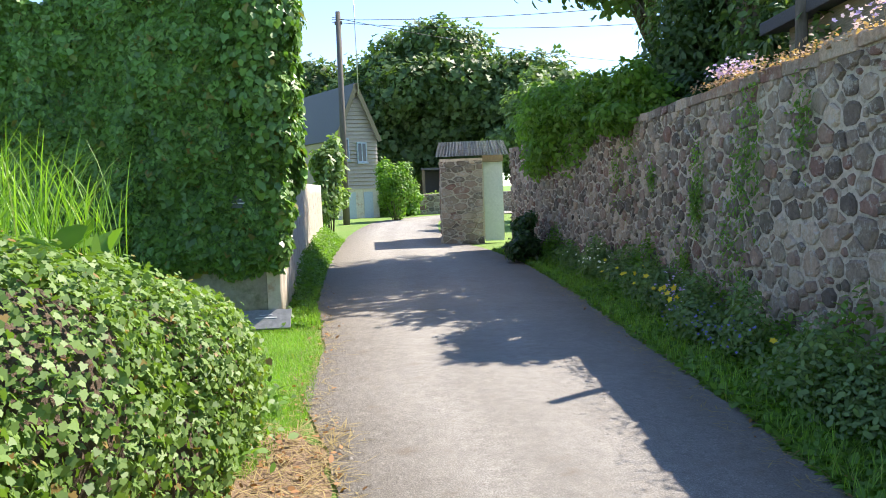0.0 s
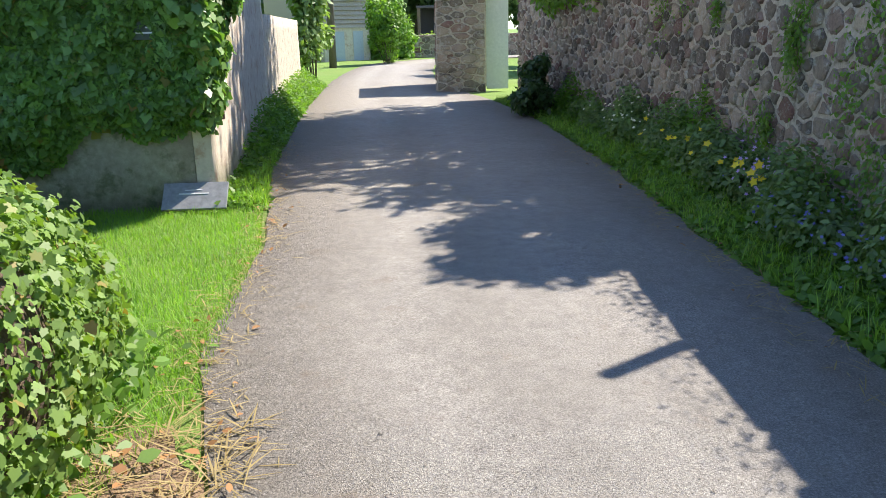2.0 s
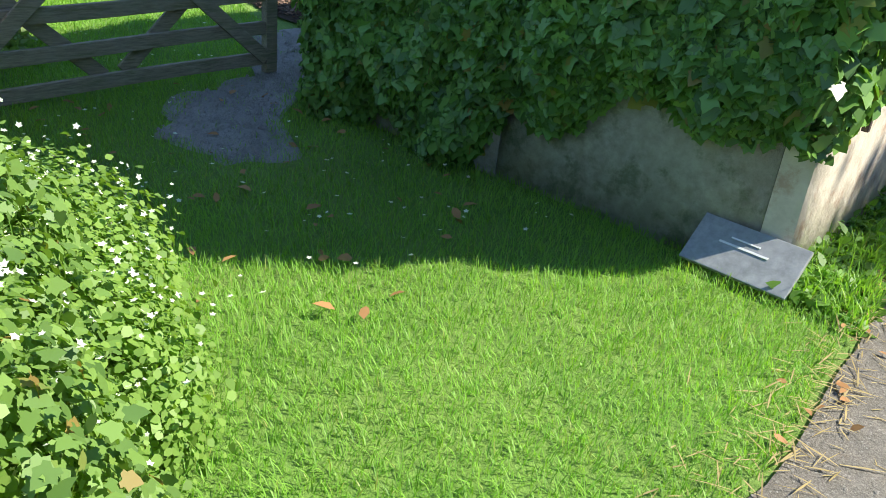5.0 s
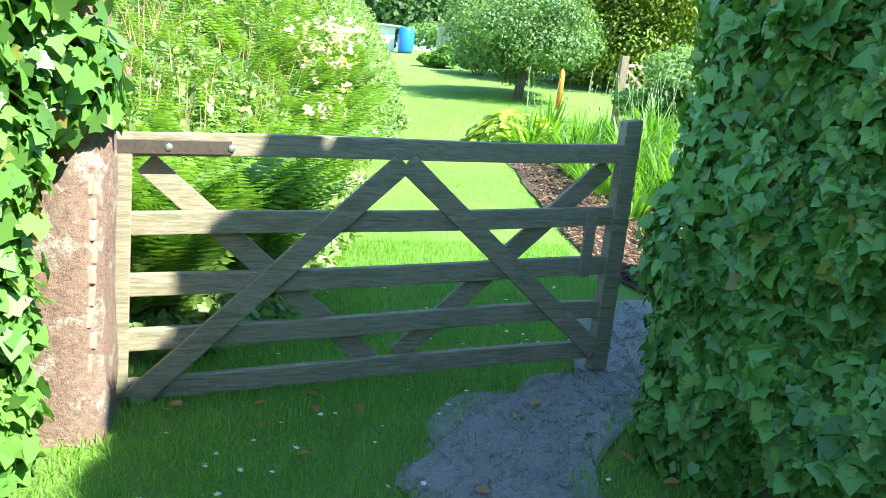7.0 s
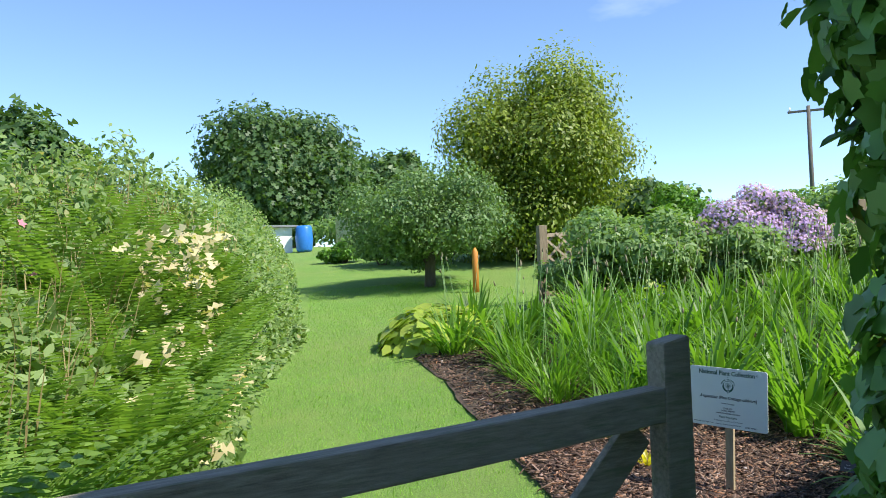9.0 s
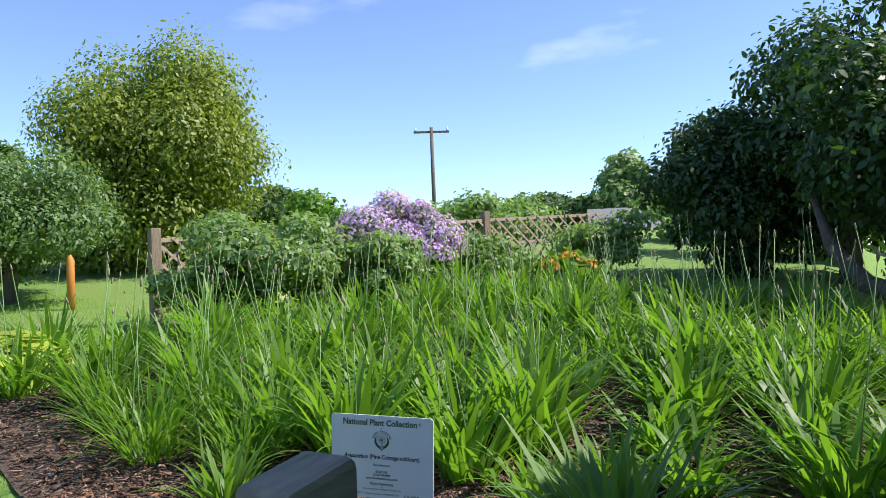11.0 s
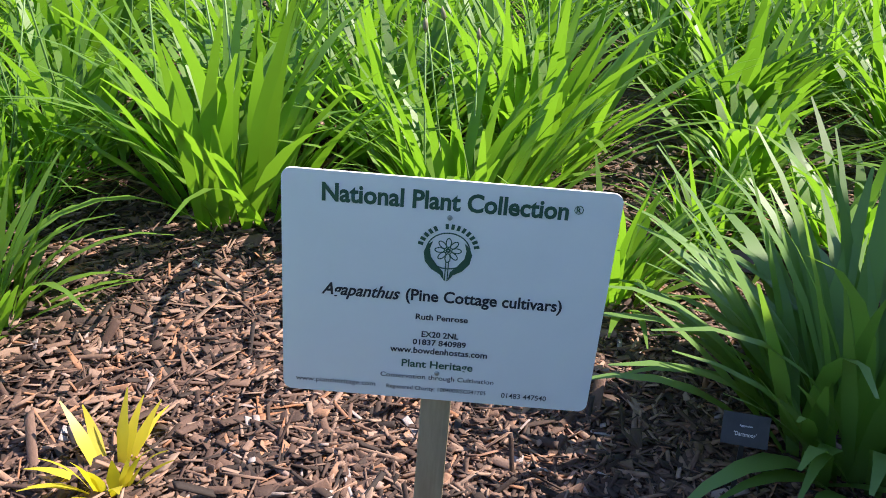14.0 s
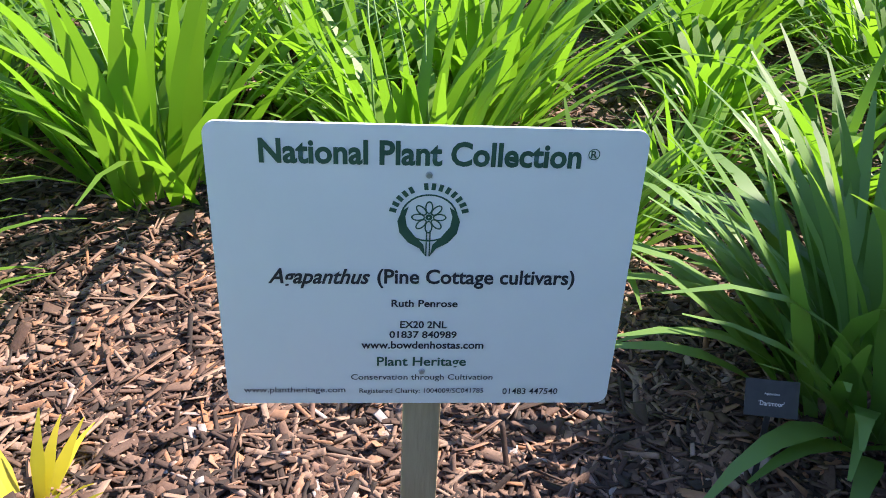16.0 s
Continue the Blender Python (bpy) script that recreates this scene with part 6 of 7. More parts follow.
sign.matrix_basis = Matrix(((sx.x, sy.x, sz_.x, s_c.x), (sx.y, sy.y, sz_.y, s_c.y), (sx.z, sy.z, sz_.z, s_c.z), (0, 0, 0, 1)))
tagged(sign, "white lettered collection sign on a wooden stake", "sign")


def rounded_plate(name, w_, h, t, r, material, parent):
    bm = bmesh.new()
    pts = []
    for cx, cz, a0 in ((w_ / 2 - r, h / 2 - r, 0), (-w_ / 2 + r, h / 2 - r, 90), (-w_ / 2 + r, -h / 2 + r, 180), (w_ / 2 - r, -h / 2 + r, 270)):
        for k in range(7):
            a = radians(a0 + 15 * k)
            pts.append((cx + r * math.cos(a), cz + r * math.sin(a)))
    f = bm.faces.new([bm.verts.new((x, 0, z)) for x, z in pts])
    e = bmesh.ops.extrude_face_region(bm, geom=[f])
    bmesh.ops.translate(bm, verts=[v for v in e["geom"] if isinstance(v, bmesh.types.BMVert)], vec=(0, t, 0))
    bmesh.ops.recalc_face_normals(bm, faces=bm.faces)
    return part(name, bm, material, parent)


plate = rounded_plate("plate", SW, SH, 0.004, 0.012, M_SIGN, sign)


def text(body, x, z, width, height, material, parent, name="lettering", bold=0.0, shear=0.0, y=-0.0008):
    """A line of lettering, centred at x, z, fitted to a width and a capital height."""
    cu = bpy.data.curves.new("lettering", "FONT")
    cu.body, cu.align_x, cu.align_y, cu.extrude, cu.offset, cu.shear, cu.resolution_u = body, "CENTER", "CENTER", 0.0, bold, shear, 3
    ob = bpy.data.objects.new("lettering", cu)
    scene.collection.objects.link(ob)
    dg = bpy.context.evaluated_depsgraph_get()
    me = bpy.data.meshes.new_from_object(ob.evaluated_get(dg))
    bpy.data.objects.remove(ob)
    co = np.array([v.co[:] for v in me.vertices])
    lo, hi = co.min(0), co.max(0)
    k = width / (hi[0] - lo[0])
    kz = height / (hi[1] - lo[1])
    for v in me.vertices:
        v.co = Vector(((v.co.x - (lo[0] + hi[0]) / 2) * k + x, y, (v.co.y - (lo[1] + hi[1]) / 2) * kz + z))
    me.materials.clear()
    me.materials.append(material)
    return under(new(name, me), parent)


def sxz(u, v):
    """Fractions of the plate, from its top left corner."""
    return (u - 0.5) * SW, (0.5 - v) * SH


SIGN_LINES = [
    ("National Plant Collection", 0.483, 0.084, 0.726, 0.078, M_GREENINK, 0.03, 0),
    ("Agapanthus", 0.244, 0.507, 0.245, 0.072, M_BLACKINK, 0.022, 0.35),
    ("(Pine Cottage cultivars)", 0.626, 0.505, 0.485, 0.07, M_BLACKINK, 0.022, 0),
    ("Ruth Penrose", 0.501, 0.596, 0.164, 0.027, M_BLACKINK, 0.02, 0),
    ("EX20 2NL", 0.5, 0.677, 0.117, 0.028, M_BLACKINK, 0.02, 0),
    ("01837 840989", 0.5, 0.716, 0.17, 0.028, M_BLACKINK, 0.02, 0),
    ("www.bowdenhostas.com", 0.5, 0.757, 0.311, 0.03, M_BLACKINK, 0.02, 0),
    ("Plant Heritage", 0.499, 0.829, 0.23, 0.048, M_GREENINK, 0.018, 0),
    ("Conservation through Cultivation", 0.502, 0.891, 0.369, 0.03, M_BLACKINK, 0.004, 0),
    ("www.plantheritage.com", 0.172, 0.944, 0.261, 0.03, M_BLACKINK, 0.006, 0),
    ("Registered Charity: 1004009/SC041785", 0.502, 0.948, 0.326, 0.026, M_BLACKINK, 0.006, 0),
    ("01483 447540", 0.79, 0.948, 0.148, 0.026, M_BLACKINK, 0.006, 0),
    ("R", 0.874, 0.076, 0.014, 0.024, M_GREENINK, 0.018, 0),
]
for body, u, v, w_, h, mt, bd, shear in SIGN_LINES:
    x, z = sxz(u, v)
    text(body, x, z, w_ * SW, h * SH, mt, plate, "lettering", bd, shear)


def flat_shape(name, pts, material, parent, y=-0.0008):
    bm = bmesh.new()
    bm.faces.new([bm.verts.new((x, y, z)) for x, z in pts])
    bmesh.ops.triangulate(bm, faces=bm.faces[:])
    return part(name, bm, material, parent)


def ring_shape(name, cx, cz, rx, rz, t, material, parent, y=-0.0008, turn=0.0):
    bm = bmesh.new()
    n_ = 28
    co, si = math.cos(turn), math.sin(turn)
    o = []
    for k in range(n_):
        a = 2 * math.pi * k / n_
        o.append([bm.verts.new((cx + co * math.cos(a) * (rx - d) - si * math.sin(a) * (rz - d), y, cz + si * math.cos(a) * (rx - d) + co * math.sin(a) * (rz - d))) for d in (0, t)])
    for k in range(n_):
        bm.faces.new((o[k][0], o[(k + 1) % n_][0], o[(k + 1) % n_][1], o[k][1]))
    return part(name, bm, material, parent)


ex, ez = sxz(0.503, 0.303)
u_ = SW * 0.068
cxr, czr = sxz(0.874, 0.076)
ring_shape("registered_ring", cxr, czr, SW * 0.0135, SW * 0.0135, SW * 0.002, M_GREENINK, plate)
for s_ in (-1, 1):   # two cupped leaf shapes
    pts = [(ex + s_ * u_ * a, ez + u_ * b) for a, b in ((0.08, -1.35), (0.16, -0.9), (0.45, -0.6), (0.75, -0.2), (0.82, 0.25), (0.7, 0.55), (0.95, 0.35), (1.08, 0.0), (1.0, -0.45), (0.7, -0.82), (0.3, -1.05))]
    flat_shape("emblem_leaf", pts, M_GREENINK, plate)
    boxed("emblem_stalk", (ex + s_ * u_ * 0.06 - 0.0006, -0.0012, ez - u_ * 1.35, ex + s_ * u_ * 0.06 + 0.0006, -0.0006, ez - u_ * 0.35), M_GREENINK, plate)
ring_shape("emblem_ring", ex, ez + u_ * 0.12, u_ * 1.0, u_ * 0.9, u_ * 0.06, M_GREENINK, plate)
for k in range(8):
    a = k * math.pi / 4
    ring_shape("emblem_petal", ex + math.cos(a) * u_ * 0.37, ez + u_ * 0.15 + math.sin(a) * u_ * 0.37, u_ * 0.24, u_ * 0.14, u_ * 0.05, M_GREENINK, plate, turn=a)
ring_shape("emblem_heart", ex, ez + u_ * 0.15, u_ * 0.12, u_ * 0.12, u_ * 0.09, M_GREENINK, plate)
for k in range(14):     # arched band of lettering, kept as plain bars
    if k == 5:
        continue
    a = radians(165 - k * 150 / 13)
    m = Matrix.Translation((ex + math.cos(a) * u_ * 1.28, 0, ez + u_ * 0.1 + math.sin(a) * u_ * 1.2)) @ Matrix.Rotation(-(a - math.pi / 2), 4, "Y")
    boxed("emblem_bar", (-u_ * 0.07, -0.0011, -u_ * 0.12, u_ * 0.07, -0.0006, u_ * 0.12), M_GREENINK, plate, m=m)
for v in (0.152, 0.865):
    x, z = sxz(0.5, v)
    bm = bmesh.new()
    bmesh.ops.create_cone(bm, cap_ends=True, segments=14, radius1=0.0034, radius2=0.0026, depth=0.0022, matrix=Matrix.Translation((x, -0.001, z)) @ Matrix.Rotation(radians(90), 4, "X"))
    part("screw", bm, M_STEEL, plate, "small steel screw head")
stake_h = (s_c.z + SH * 0.4) - gz(s_c.x, s_c.y) + 0.1
boxed("stake", (-0.018, 0.006, SH * 0.4 - stake_h, 0.022, 0.03, SH * 0.4), M_STAKE, sign, 0.002)


def plant_label(x, y, z, turn, lines, tilt=-25):
    t = thing("plant_label", (x, y, z), "small black plastic plant label on a stake", "plant label", "plant labels in the bed", turn=turn)
    m = Matrix.Rotation(radians(tilt), 4, "X")
    pl = boxed("plate", (-0.036, -0.001, -0.026, 0.036, 0.001, 0.026), M_BLACKPLASTIC, t, 0.0005, m)
    boxed("stake", (-0.004, 0.001, -(z - gz(x, y)) - 0.05, 0.004, 0.004, 0.0), M_BLACKPLASTIC, t)
    if lines:
        for body, zz, w_, h in lines:
            ob = text(body, 0, zz, w_, h, M_WHITEINK, pl, "lettering", 0.01, y=-0.0016)
            ob.data.transform(m)
    return t


plant_label(-6.58, 9.8, 0.495, 14, [("Agapanthus", 0.006, 0.02, 0.0045), ("'Dartmoor'", -0.007, 0.034, 0.007)])
plant_label(-7.62, 9.95, 0.52, 20, None)
plant_label(-6.72, 10.5, 0.5, 20, None)

# ---- garden beyond the bed ----


def slope_obj(x, y):
    return (x, y, gz(x, y))


def trellis(a, b, h, seed):
    """A post and a panel of crossed laths."""
    a, b = Vector(a), Vector(b)
    t = thing("trellis_fence", (a.x, a.y, gz(a.x, a.y)), "wooden trellis fence panel with square posts", "fence", "trellis fence panels", turn=math.degrees(math.atan2(b.y - a.y, b.x - a.x)))
    L = (b - a).length
    dz = gz(b.x, b.y) - gz(a.x, a.y)
    boxed("post", (-0.06, -0.06, -0.2, 0.06, 0.06, h + 0.12), M_POST, t, 0.008)
    for z in (0.12, h * 0.55, h - 0.05):
        bm = bmesh.new()
        add_box(bm, 0.06, -0.02, z, L - 0.06, 0.02, z + 0.05, 0.004)
        for v in bm.verts:
            v.co.z += dz * v.co.x / L
        part("rail", bm, M_TRELLIS, t)
    k = -h
    while k < L:
        for s_, yy in ((1, 0.026), (-1, -0.026)):
            x0, x1, z0, z1 = k, k + h, 0.1, h
            if s_ < 0:
                x0, x1 = x1, x0
            if x0 != x1:
                pts = []
                for f in np.linspace(0, 1, 30):
                    xx, zz = x0 + (x1 - x0) * f, z0 + (z1 - z0) * f
                    if 0.06 < xx < L - 0.06:
                        pts.append((xx, zz))
                if len(pts) > 2:
                    bm = bmesh.new()
                    p, q = pts[0], pts[-1]
                    d = math.dist(p, q)
                    ang = math.atan2(q[1] - p[1], q[0] - p[0])
                    add_box(bm, 0, -0.006, -0.016, d, 0.006, 0.016, 0.0, Matrix.Translation((p[0], yy, p[1])) @ Matrix.Rotation(-ang, 4, "Y"))
                    for v in bm.verts:
                        v.co.z += dz * v.co.x / L
                    part("lath", bm, M_TRELLIS, t)
        k += 0.24
    return t


FP = [(-13.45, 11.7), (-13.3, 14.4), (-13.1, 17.2), (-12.6, 20.0)]
for a, b in zip(FP, FP[1:]):
    trellis((*a, 0), (*b, 0), 1.0, 1)

shrub("garden_shrub", -12.3, 12.5, (0.8, 0.9, 1.25), M_SHRUB, "leafy grey-green shrub before the trellis", 12000, 0.075, 18, 61, upright=True)
shrub("garden_shrub", -12.75, 11.75, (0.5, 0.5, 0.7), M_SHRUB, "low leafy perennial at the trellis post", 3500, 0.07, 10, 60, upright=True)
shrub("garden_shrub", -11.7, 13.6, (0.6, 0.6, 1.0), M_SHRUB, "bushy green perennial before the trellis", 6000, 0.07, 14, 62, upright=True)
shrub("lilac_bush", -12.7, 14.9, (0.8, 0.8, 1.45), M_SHRUB, "rounded bush smothered in pale lilac flowers", 9000, 0.07, 18, 63, flowers=(M_PURPLE, 17000, 0.05, 0.34))
shrub("garden_shrub", -12.0, 14.25, (0.45, 0.45, 0.8), M_TREE_OLIVE, "green bush with small white flowers", 4000, 0.07, 12, 64, flowers=(M_WHITE, 120, 0.05, 0.3))
shrub("garden_shrub", -12.5, 16.4, (0.8, 0.8, 0.85), M_SHRUB, "green shrub along the trellis", 5500, 0.08, 14, 65, upright=True)
shrub("garden_shrub", -14.3, 18.8, (0.85, 1.3, 1.5), M_SHRUB, "tall pale green willow hedge behind trellis", 7000, 0.1, 18, 66, upright=True)
shrub("garden_shrub", -17.6, 17.3, (0.9, 1.0, 1.5), M_WEED, "green shrubs behind the trellis", 6000, 0.1, 16, 67, upright=True)
shrub("garden_shrub", -16.0, 14.4, (0.7, 0.8, 1.2), M_SHRUB, "pale feathery shrub behind the trellis", 5000, 0.09, 14, 68, upright=True)
shrub("orange_lilies", -10.81, 16.01, (0.5, 0.4, 0.60), M_STRAP, "clump of orange daylilies in flower", 1400, 0.16, 10, 69, flowers=(M_ORANGE, 260, 0.085, 0.6))
shrub("garden_shrub", -11.71, 18.39, (1.1, 0.6, 1.15), M_SHRUB, "mixed green perennials behind the flower bed", 7000, 0.08, 20, 59, upright=True)
shrub("garden_shrub", -21.6, 13.0, (1.1, 1.5, 1.6), M_TREE, "dark shrubs behind the apple tree", 9000, 0.09, 24, 57)
shrub("garden_shrub", -22.6, 11.9, (0.9, 0.9, 1.2), M_TREE, "dark low shrubs at the lawn edge", 6000, 0.09, 18, 58)
shrub("pale_hosta", -11.0, 15.7, (0.4, 0.4, 0.3), M_HOSTA, "pale yellow-green hosta clump", 400, 0.16, 8, 70)
shrub("pale_hosta", -11.6, 12.0, (0.35, 0.35, 0.42), M_HOSTA, "yellow-green hosta behind strap-leaved clumps", 350, 0.17, 8, 71)
tree("apple_tree", -17.1, 11.25, (1.18, 1.75, 1.65, 1.12), M_TREE_OLIVE, "small spreading apple tree on the lawn", 40000, 0.065, 0.09, 46, 72, None, OVAL_LEAF)
tree("golden_beech", -20.1, 14.9, (2.15, 2.2, 2.25, 2.65), M_TREE_GOLD, "dense round tree with golden-green new growth", 95000, 0.09, 0.22, 130, 73, None, OVAL_LEAF, clump_size=0.36)
tree("garden_tree", -52.4, 14.0, (5.0, 5.7, 5.6, 4.2), M_TREE, "large round dark green tree beyond the garden", 34000, 0.32, 0.4, 60, 74)
tree("garden_tree", -63, 24, (5.4, 3.6, 4.0, 3.8), M_TREE, "distant rounded dark green tree", 6000, 0.6, 0.4, 30, 75)
tree("garden_tree", -52, -0.5, (5.0, 3.8, 4.0, 3.8), M_TREE, "distant green tree beyond the fern bank", 9000, 0.5, 0.4, 30, 76)
tree("garden_tree", -58.6, -8, (5.4, 3.6, 4.0, 4.0), M_TREE_OLIVE, "distant pale feathery tree on the skyline", 6000, 0.5, 0.4, 30, 84)
tree("garden_tree", -54, 40.8, (3.2, 2.6, 2.6, 2.0), M_TREE, "distant dark tree on the skyline", 4000, 0.5, 0.4, 24, 77)
tree("garden_tree", -41.3, 55.7, (3.0, 3.4, 3.0, 1.8), M_TREE, "distant row of dark trees on the skyline", 4500, 0.5, 0.4, 24, 78)
tree("garden_tree", -35, 54, (2.2, 4.0, 3.0, 1.4), M_TREE, "distant dark hedgerow trees beyond the fields", 4500, 0.5, 0.3, 24, 79)
tree("garden_tree", -47, 48, (2.4, 4.0, 3.5, 1.6), M_TREE_OLIVE, "distant green hedgerow on the skyline", 4500, 0.5, 0.3, 24, 85)
tree("garden_tree", -21.5, 36.3, (1.9, 1.7, 1.7, 1.9), M_TREE_OLIVE, "loose green tree behind the grey roofs", 5000, 0.25, 0.2, 22, 80)
tree("dark_tree", -9.8, 19.8, (1.5, 1.6, 1.5, 1.5), M_DARK, "dark low tree behind the flower bed", 24000, 0.1, 0.14, 50, 81, None, OVAL_LEAF, clump_size=0.34)
tree("dark_tree", -8.5, 20.2, (2.4, 1.9, 1.7, 1.8), M_DARK, "tall dark tree behind the flower bed", 24000, 0.11, 0.14, 50, 87, None, OVAL_LEAF, clump_size=0.34)
tree("dark_tree", -6.6, 17.0, (2.2, 1.5, 1.5, 1.5), M_DARK, "dark leafy tree beside the house", 18000, 0.1, 0.12, 44, 82, None, OVAL_LEAF, clump_size=0.34)
tree("dark_tree", -6.4, 21.0, (3.6, 2.6, 2.2, 2.8), M_DARK, "tall dark tree behind the house", 20000, 0.14, 0.18, 50, 86, None, OVAL_LEAF)
leaner = thing("leaning_trunk", (-6.35, 15.9, gz(-6.35, 15.9)), "thick bare leaning branch of the dark tree", "tree trunk")
bm = bmesh.new()
tube(bm, [(0.2, 0, -0.1), (0.0, 0.05, 0.35), (-0.4, 0.15, 0.7), (-0.8, 0.2, 0.85), (-1.15, 0.35, 1.25), (-1.35, 0.5, 1.8)], [0.15, 0.14, 0.12, 0.1, 0.07, 0.03], 9)
part("branch", bm, M_BARK, leaner)
bm = bmesh.new()
tube(bm, [(-0.5, 0.17, 0.72), (-0.45, 0.3, 1.2), (-0.5, 0.35, 1.9)], [0.09, 0.07, 0.04], 8)
part("branch", bm, M_BARK, leaner)
# clipped hedgerows that close the garden
for k, (hx_, hy_, hw, hd, hh) in enumerate(((-26, 30, 5, 1.5, 1.6), (-31, 22, 1.5, 6, 1.8), (-13.0, 27, 3, 1.2, 1.7), (-38, 34, 5, 4, 1.7), (-34, 15, 1.5, 3, 1.5), (-24, 20, 2.5, 1.5, 1.7), (-10.0, 24, 3.5, 1.2, 2.6))):
    shrub("hedgerow", hx_, hy_, (hw, hd, hh), M_TREE if k % 2 else M_SHRUB, "uneven green hedgerow closing the garden", 6500, 0.2, 50, 200 + k, category="hedge")

op = thing("orange_post", slope_obj(-15.6, 11.55), "orange-stained pointed wooden post in the lawn", "post")
bm = bmesh.new()
tube(bm, [(0, 0, -0.15), (0, 0, 0.66), (0, 0, 0.74)], [0.055, 0.055, 0.012], 8)
part("stake", bm, M_ORANGEWOOD, op)

tp = thing("telegraph_pole", (-33.55, 36.85, gz(-33.55, 36.85)), "slender telegraph pole with a wooden crossarm", "telegraph pole")
bm = bmesh.new()
tube(bm, [(0, 0, -0.3), (0, 0, 6.5)], [0.12, 0.09], 8)
part("shaft", bm, M_POLE, tp)
boxed("crossarm", (-0.95, -0.05, 6.2, 0.95, 0.05, 6.31), M_POLE, tp, 0.01, Matrix.Rotation(radians(48), 4, "Z"))
for k in (-0.85, 0.85):
    bm = bmesh.new()
    tube(bm, [(k * 0.67, k * 0.74, 6.31), (k * 0.67, k * 0.74, 6.5)], [0.05, 0.035], 6)
    part("insulator", bm, M_WHITEPAINT, tp, "pale insulator")


def barn(x, y, turn, w_, d, e, r, label, mat):
    c = thing("barn", (x, y, gz(x, y)), label, "barn", turn=turn)
    boxed("wall", (0, 0, -0.3, w_, d, e), M_GREYRENDER, c)
    for s_ in (-1, 1):
        slope = math.atan2(r - e, d / 2)
        ln = math.hypot(r - e, d / 2) + 0.2
        m = Matrix.Translation((0, d / 2, r)) @ Matrix.Rotation(-s_ * slope, 4, "X")
        bm = bmesh.new()
        add_box(bm, -0.2, 0 if s_ > 0 else -ln, 0, w_ + 0.2, ln if s_ > 0 else 0, 0.08, 0.01, m)
        part("roof_slope", bm, mat, c)
    bm = bmesh.new()
    f = [bm.verts.new(v) for v in ((0.01, 0, e), (0.01, d, e), (0.01, d / 2, r))]
    bm.faces.new(f)
    f = [bm.verts.new(v) for v in ((w_ - 0.01, 0, e), (w_ - 0.01, d, e), (w_ - 0.01, d / 2, r))]
    bm.faces.new(f)
    part("gable", bm, M_GREYRENDER, c)
    return c


barn(-20.9, 32.5, 35, 4.5, 3.0, -0.15, 0.95, "low barn with pale grey slate roof", M_GREYROOF)
barn(-18.9, 36.2, 35, 4, 4, 2.2, 4.3, "tall building with pale grey slate roof", M_GREYROOF)
barn(-27.5, 0.3, 200, 4, 3.4, 2.55, 3.2, "white-walled outbuilding with red tiled roof", M_REDTILE)

gs = thing("potting_shed", slope_obj(-32.6, 8.9), "low pale-roofed potting shed at the lawn's end", "shed")
boxed("wall", (0, 0, -0.2, 1.6, 2.0, 0.85), M_WHITEPAINT, gs)
boxed("roof", (-0.2, -0.2, 0.852, 1.8, 2.2, 0.93), M_GREYROOF, gs, 0.01)
brl = thing("water_butt", slope_obj(-30.6, 11.25), "bright blue plastic water barrel", "barrel")
bm = bmesh.new()
tube(bm, [(0, 0, 0), (0, 0, 0.08), (0, 0, 0.45), (0, 0, 0.82), (0, 0, 0.9)], [0.24, 0.28, 0.31, 0.28, 0.24], 16)
part("drum", bm, M_BLUEPLASTIC, brl)
zs = thing("corrugated_screen", slope_obj(-28.4, 11.9), "upright screen of corrugated metal sheet", "screen", turn=70)
corrugated("sheet", 0.9, 1.15, M_ZINC, zs, Matrix.Rotation(radians(90), 4, "X"), 0.12, 0.02)
shrub("hedge_bush", -24.3, 11.2, (0.5, 0.6, 0.7), M_WEED, "bright green clipped bush by the lawn", 4000, 0.12, 12, 83)

# fern and wildflower bank
M_BANK = leaf('bank_leaf', (0.07, 0.14, 0.035), (0.28, 0.38, 0.13), 0.5, 0.4, (0.5, 0.4, 0.2))
rng = np.random.default_rng(66)


def bank_h(x, y):
    """Height of the planted bank above the ground."""
    edge = np.interp(x, [-30, -13, -10.5, -7.6, -6.3, -5.3], [10.6, 8.2, 7.35, 6.9, 6.5, 5.9])
    f = np.maximum(0, edge - y)
    return (1.25 + 1.1 * sm(7.5, 12, -x)) * (1 - np.exp(-f / 0.9)) * sm(5.2, 7.0, -x)


n = 85000
x = rng.uniform(-26, -5.4, n)
x = np.where(rng.random(n) < 0.6, rng.uniform(-14, -5.4, n), x)
edge = np.interp(x, [-30, -13, -10.5, -7.6, -6.3, -5.3], [10.6, 8.2, 7.35, 6.9, 6.5, 5.9])
y = edge + 0.1 - rng.gamma(1.6, 1.0, n)
lump = np.array([noise.noise(Vector((a * 0.9, b_ * 0.9, 0))) + 0.6 * noise.noise(Vector((a * 2.4, b_ * 2.4, 4))) for a, b_ in zip(x, y)])
h = bank_h(x, y) * (rng.uniform(0.45, 1.0, n) + 0.32 * lump) + 0.05
P = np.stack([x, y, ground_z(x, y) + h], 1)
bank = new("bank_plants", leaves("bank_plants", P, np.tile((0.3, 0.2, 1.0), (n, 1)), 0.07, M_BANK, OVAL_LEAF, 0.7, -0.5, 0.5, rng))
tagged(bank, "tangled green perennials filling the garden bank", "plants", kind="stuff")


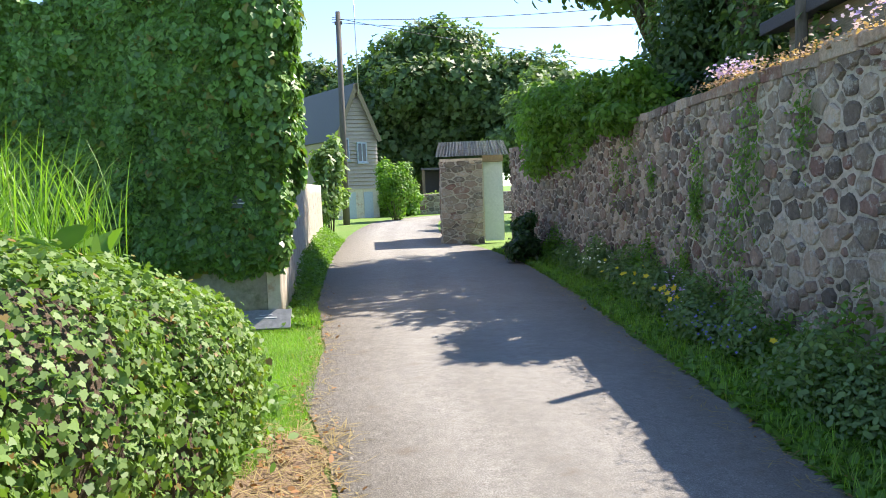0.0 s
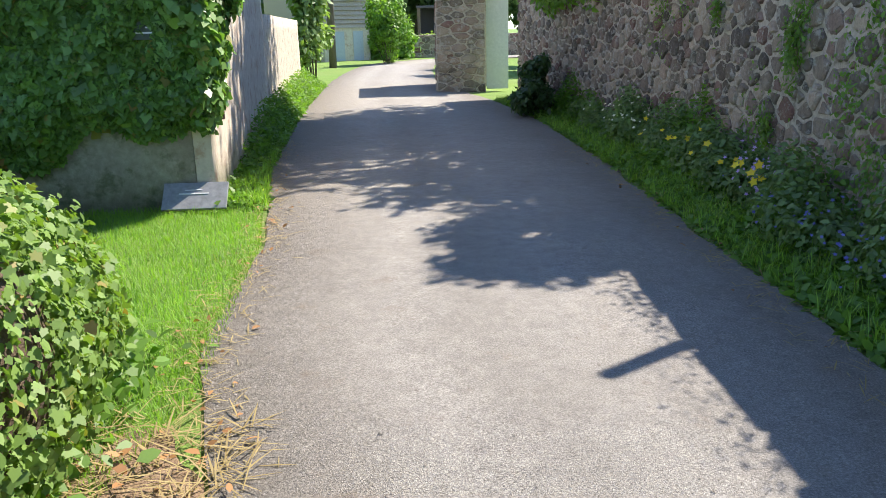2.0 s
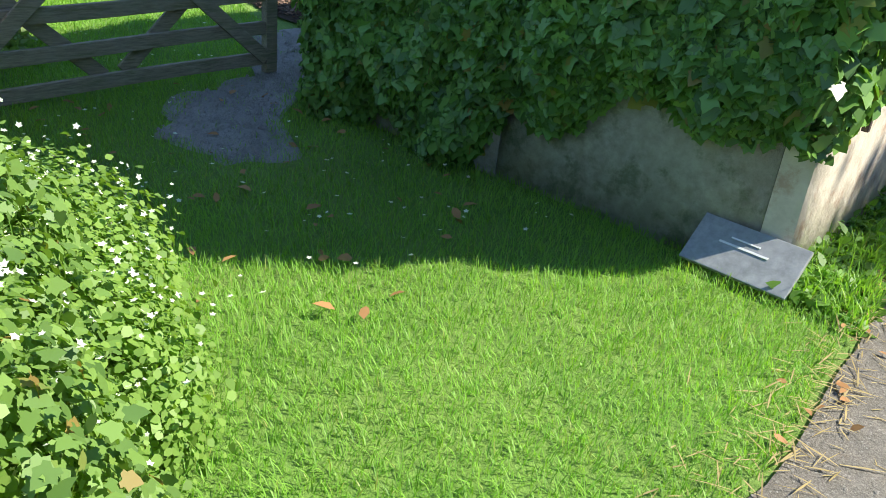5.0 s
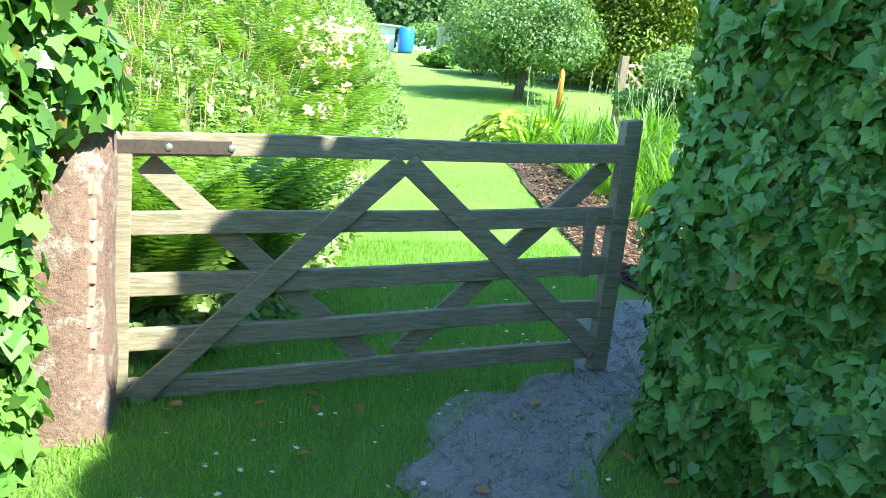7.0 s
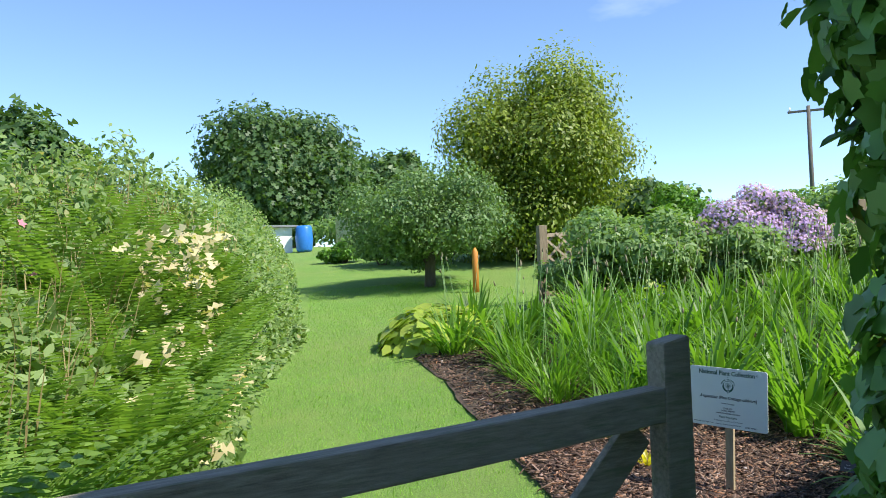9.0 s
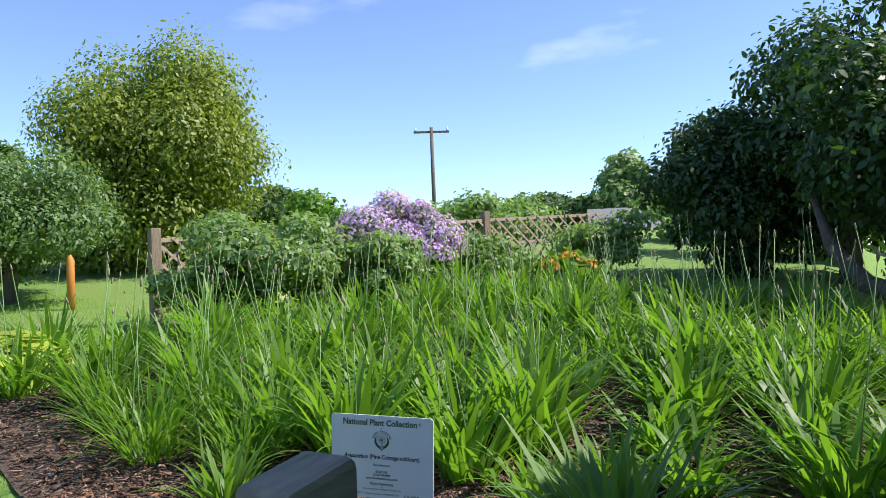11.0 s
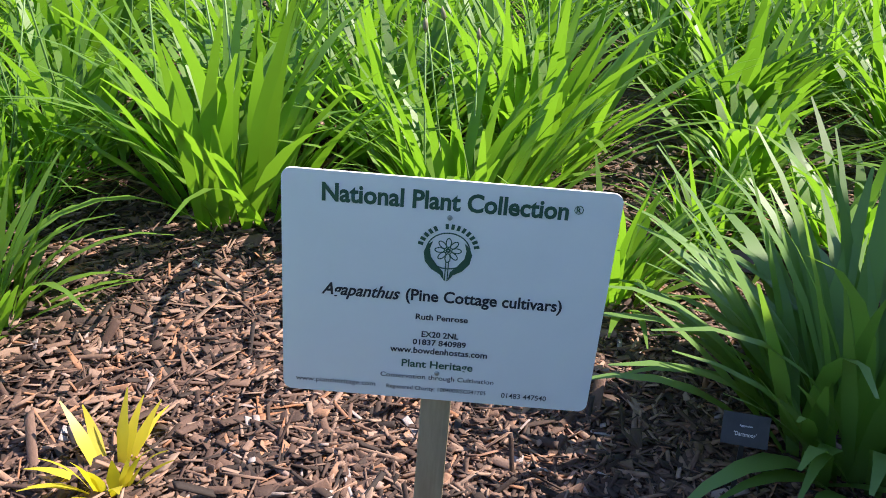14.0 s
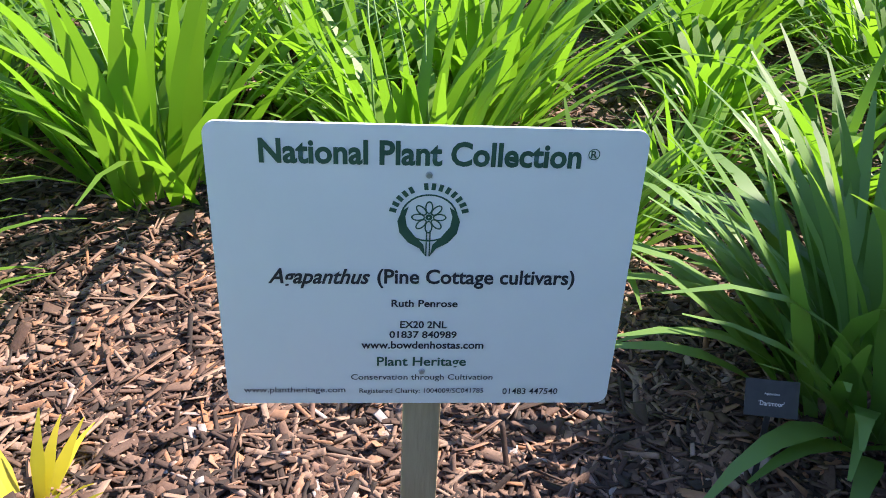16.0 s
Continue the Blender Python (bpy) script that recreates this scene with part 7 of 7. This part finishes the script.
def fern(x, y, z, size, seed):
    """A shuttlecock of fronds, each a rib with paired leaflets."""
    rng = np.random.default_rng(seed)
    Ps, Ns, Ts, Ss = [], [], [], []
    for k in range(13):
        a = rng.uniform(0, 6.28)
        d = np.array([math.cos(a), math.sin(a), 0])
        sd = np.array([-d[1], d[0], 0])
        L = size * rng.uniform(0.75, 1.1)
        p = np.zeros(3)
        ln = rng.uniform(0.15, 0.4)
        m = 24
        for i in range(m):
            f = i / m
            an = ln + 0.95 * f ** 1.6
            step = d * math.sin(an) + np.array([0, 0, math.cos(an)])
            p = p + step * L / m
            if i > 2:
                w_ = L * 0.2 * math.sin(math.pi * min(1, 0.12 + 0.9 * (1 - f))) ** 0.8 * (1.05 - f * 0.75)
                nn = np.cross(step, sd)
                for s_ in (-1, 1):
                    Ps.append(p.copy()), Ns.append(nn if nn[2] > 0 else -nn), Ts.append(sd * s_ + step * 0.35), Ss.append((w_, L / m * 0.66))
    P, N, T, S = np.array(Ps), unit(np.array(Ns)), unit(np.array(Ts)), np.array(Ss)
    B = np.cross(T, N)
    out = np.array([(-0.5, 0), (-0.32, 0.6), (0, 1.0), (0.32, 0.6), (0.5, 0)])
    V = P[:, None] + S[:, None, 1:2] * out[None, :, 0:1] * B[:, None] + S[:, None, 0:1] * out[None, :, 1:2] * (T[:, None] - np.array([0, 0, 0.15]))
    n_ = len(P)
    return mesh_from("fronds", V.reshape(-1, 3), np.arange(n_ * 5).reshape(n_, 5), M_FERN)


fern_meshes = [fern(0, 0, 0, 1.0, 100 + k) for k in range(5)]
rnd4 = random.Random(4)
for k in range(190):
    x = rnd4.uniform(-11.8, -5.6)
    e = float(np.interp(x, [-30, -13, -10.5, -7.6, -6.3, -5.3], [10.6, 8.2, 7.35, 6.9, 6.5, 5.9]))
    y = e - 0.25 - abs(rnd4.gauss(0, 0.75))
    t = thing("fern", (x, y, gz(x, y) + max(0, float(bank_h(x, y)) - 0.7) * 0.95), "feathery light green fern on the bank", "fern", "ferns on the bank", turn=rnd4.uniform(0, 360))
    f = under(new("fronds", fern_meshes[k % 5]), t)

# plumes and flower heads in the bank
n = 420
x = np.r_[rng.normal(-9.9, 0.4, 160), rng.uniform(-10.9, -8.0, n - 160)]
e = np.interp(x, [-30, -13, -10.5, -7.6, -6.3, -5.3], [10.6, 8.2, 7.35, 6.9, 6.5, 5.9])
y = e - np.r_[rng.uniform(0.1, 0.7, 160), rng.uniform(-0.05, 0.5, n - 160)]
P = np.stack([x, y, ground_z(x, y) + np.r_[rng.uniform(1.05, 1.5, 160), bank_h(x[160:], y[160:]) * 0.9 + rng.uniform(0.1, 0.5, n - 160)]], 1)
plumes = new("cream_plumes", leaves("cream_plumes", P, np.tile((0.4, 0, 1), (n, 1)), 0.07, M_CREAM, SPRAY_LEAF, 0.7, -0.5, 0.5, rng))
tagged(plumes, "creamy fading flower plumes beside the lawn", "flowers", kind="stuff")
n = 60
x = rng.uniform(-11.5, -7.5, n)
y = rng.uniform(3.5, 6.0, n)
P = np.stack([x, y, ground_z(x, y) + bank_h(x, y) * rng.uniform(0.9, 1.15, n)], 1)
pk = new("pink_flowers", leaves("pink_flowers", P, np.tile((0.6, 0.2, 0.6), (n, 1)), 0.07, M_PINK, PETAL5, 0.4, 0, 0.4, rng))
tagged(pk, "pink flower heads scattered in the bank", "flowers", kind="stuff")

n = 1500
x = rng.uniform(-13, -7.0, n)
y = np.interp(x, [-30, -13, -10.5, -7.6, -6.3, -5.3], [10.6, 8.2, 7.35, 6.9, 6.5, 5.9]) - rng.uniform(0.6, 3.2, n)
P = np.stack([x, y, ground_z(x, y) + bank_h(x, y) * 0.75], 1)
bg = new("bank_grass", blades("bank_grass", P, rng.uniform(0, 6.28, n), rng.uniform(0, 0.3, n), rng.uniform(0.3, 0.75, n), rng.uniform(0.006, 0.012, n), rng.uniform(0.1, 0.9, n), M_DRY, 4))
tagged(bg, "tall straw-coloured grasses rising from the bank", "grass", kind="stuff")
n = 260
x = rng.uniform(-12.5, -6.2, n)
y = rng.uniform(9.3, 15.5, n)
ok = in_poly(x, y, BED)
P = np.stack([x, y, ground_z(x, y) + rng.uniform(0.35, 0.5, n)], 1)[ok][:90]
bf = new("blue_flowers", leaves("blue_bed_flowers", P[:26] * np.array([0.1, 0.1, 1]) + np.array([-9.6, 10.3, 0]), np.tile((0, -0.5, 1), (26, 1)), 0.03, M_BLUE, PETAL5, 0.4, 0, 0.3, rng))
tagged(bf, "few violet-blue flowers opening among the leaves", "flowers", kind="stuff")

# ---- stones of the walls, last ----
for cells, place, parent, material, name, single, gap, proud, seed in stone_jobs:
    lay_stones(cells, place, parent, material, name, single, gap, proud, random.Random(seed))
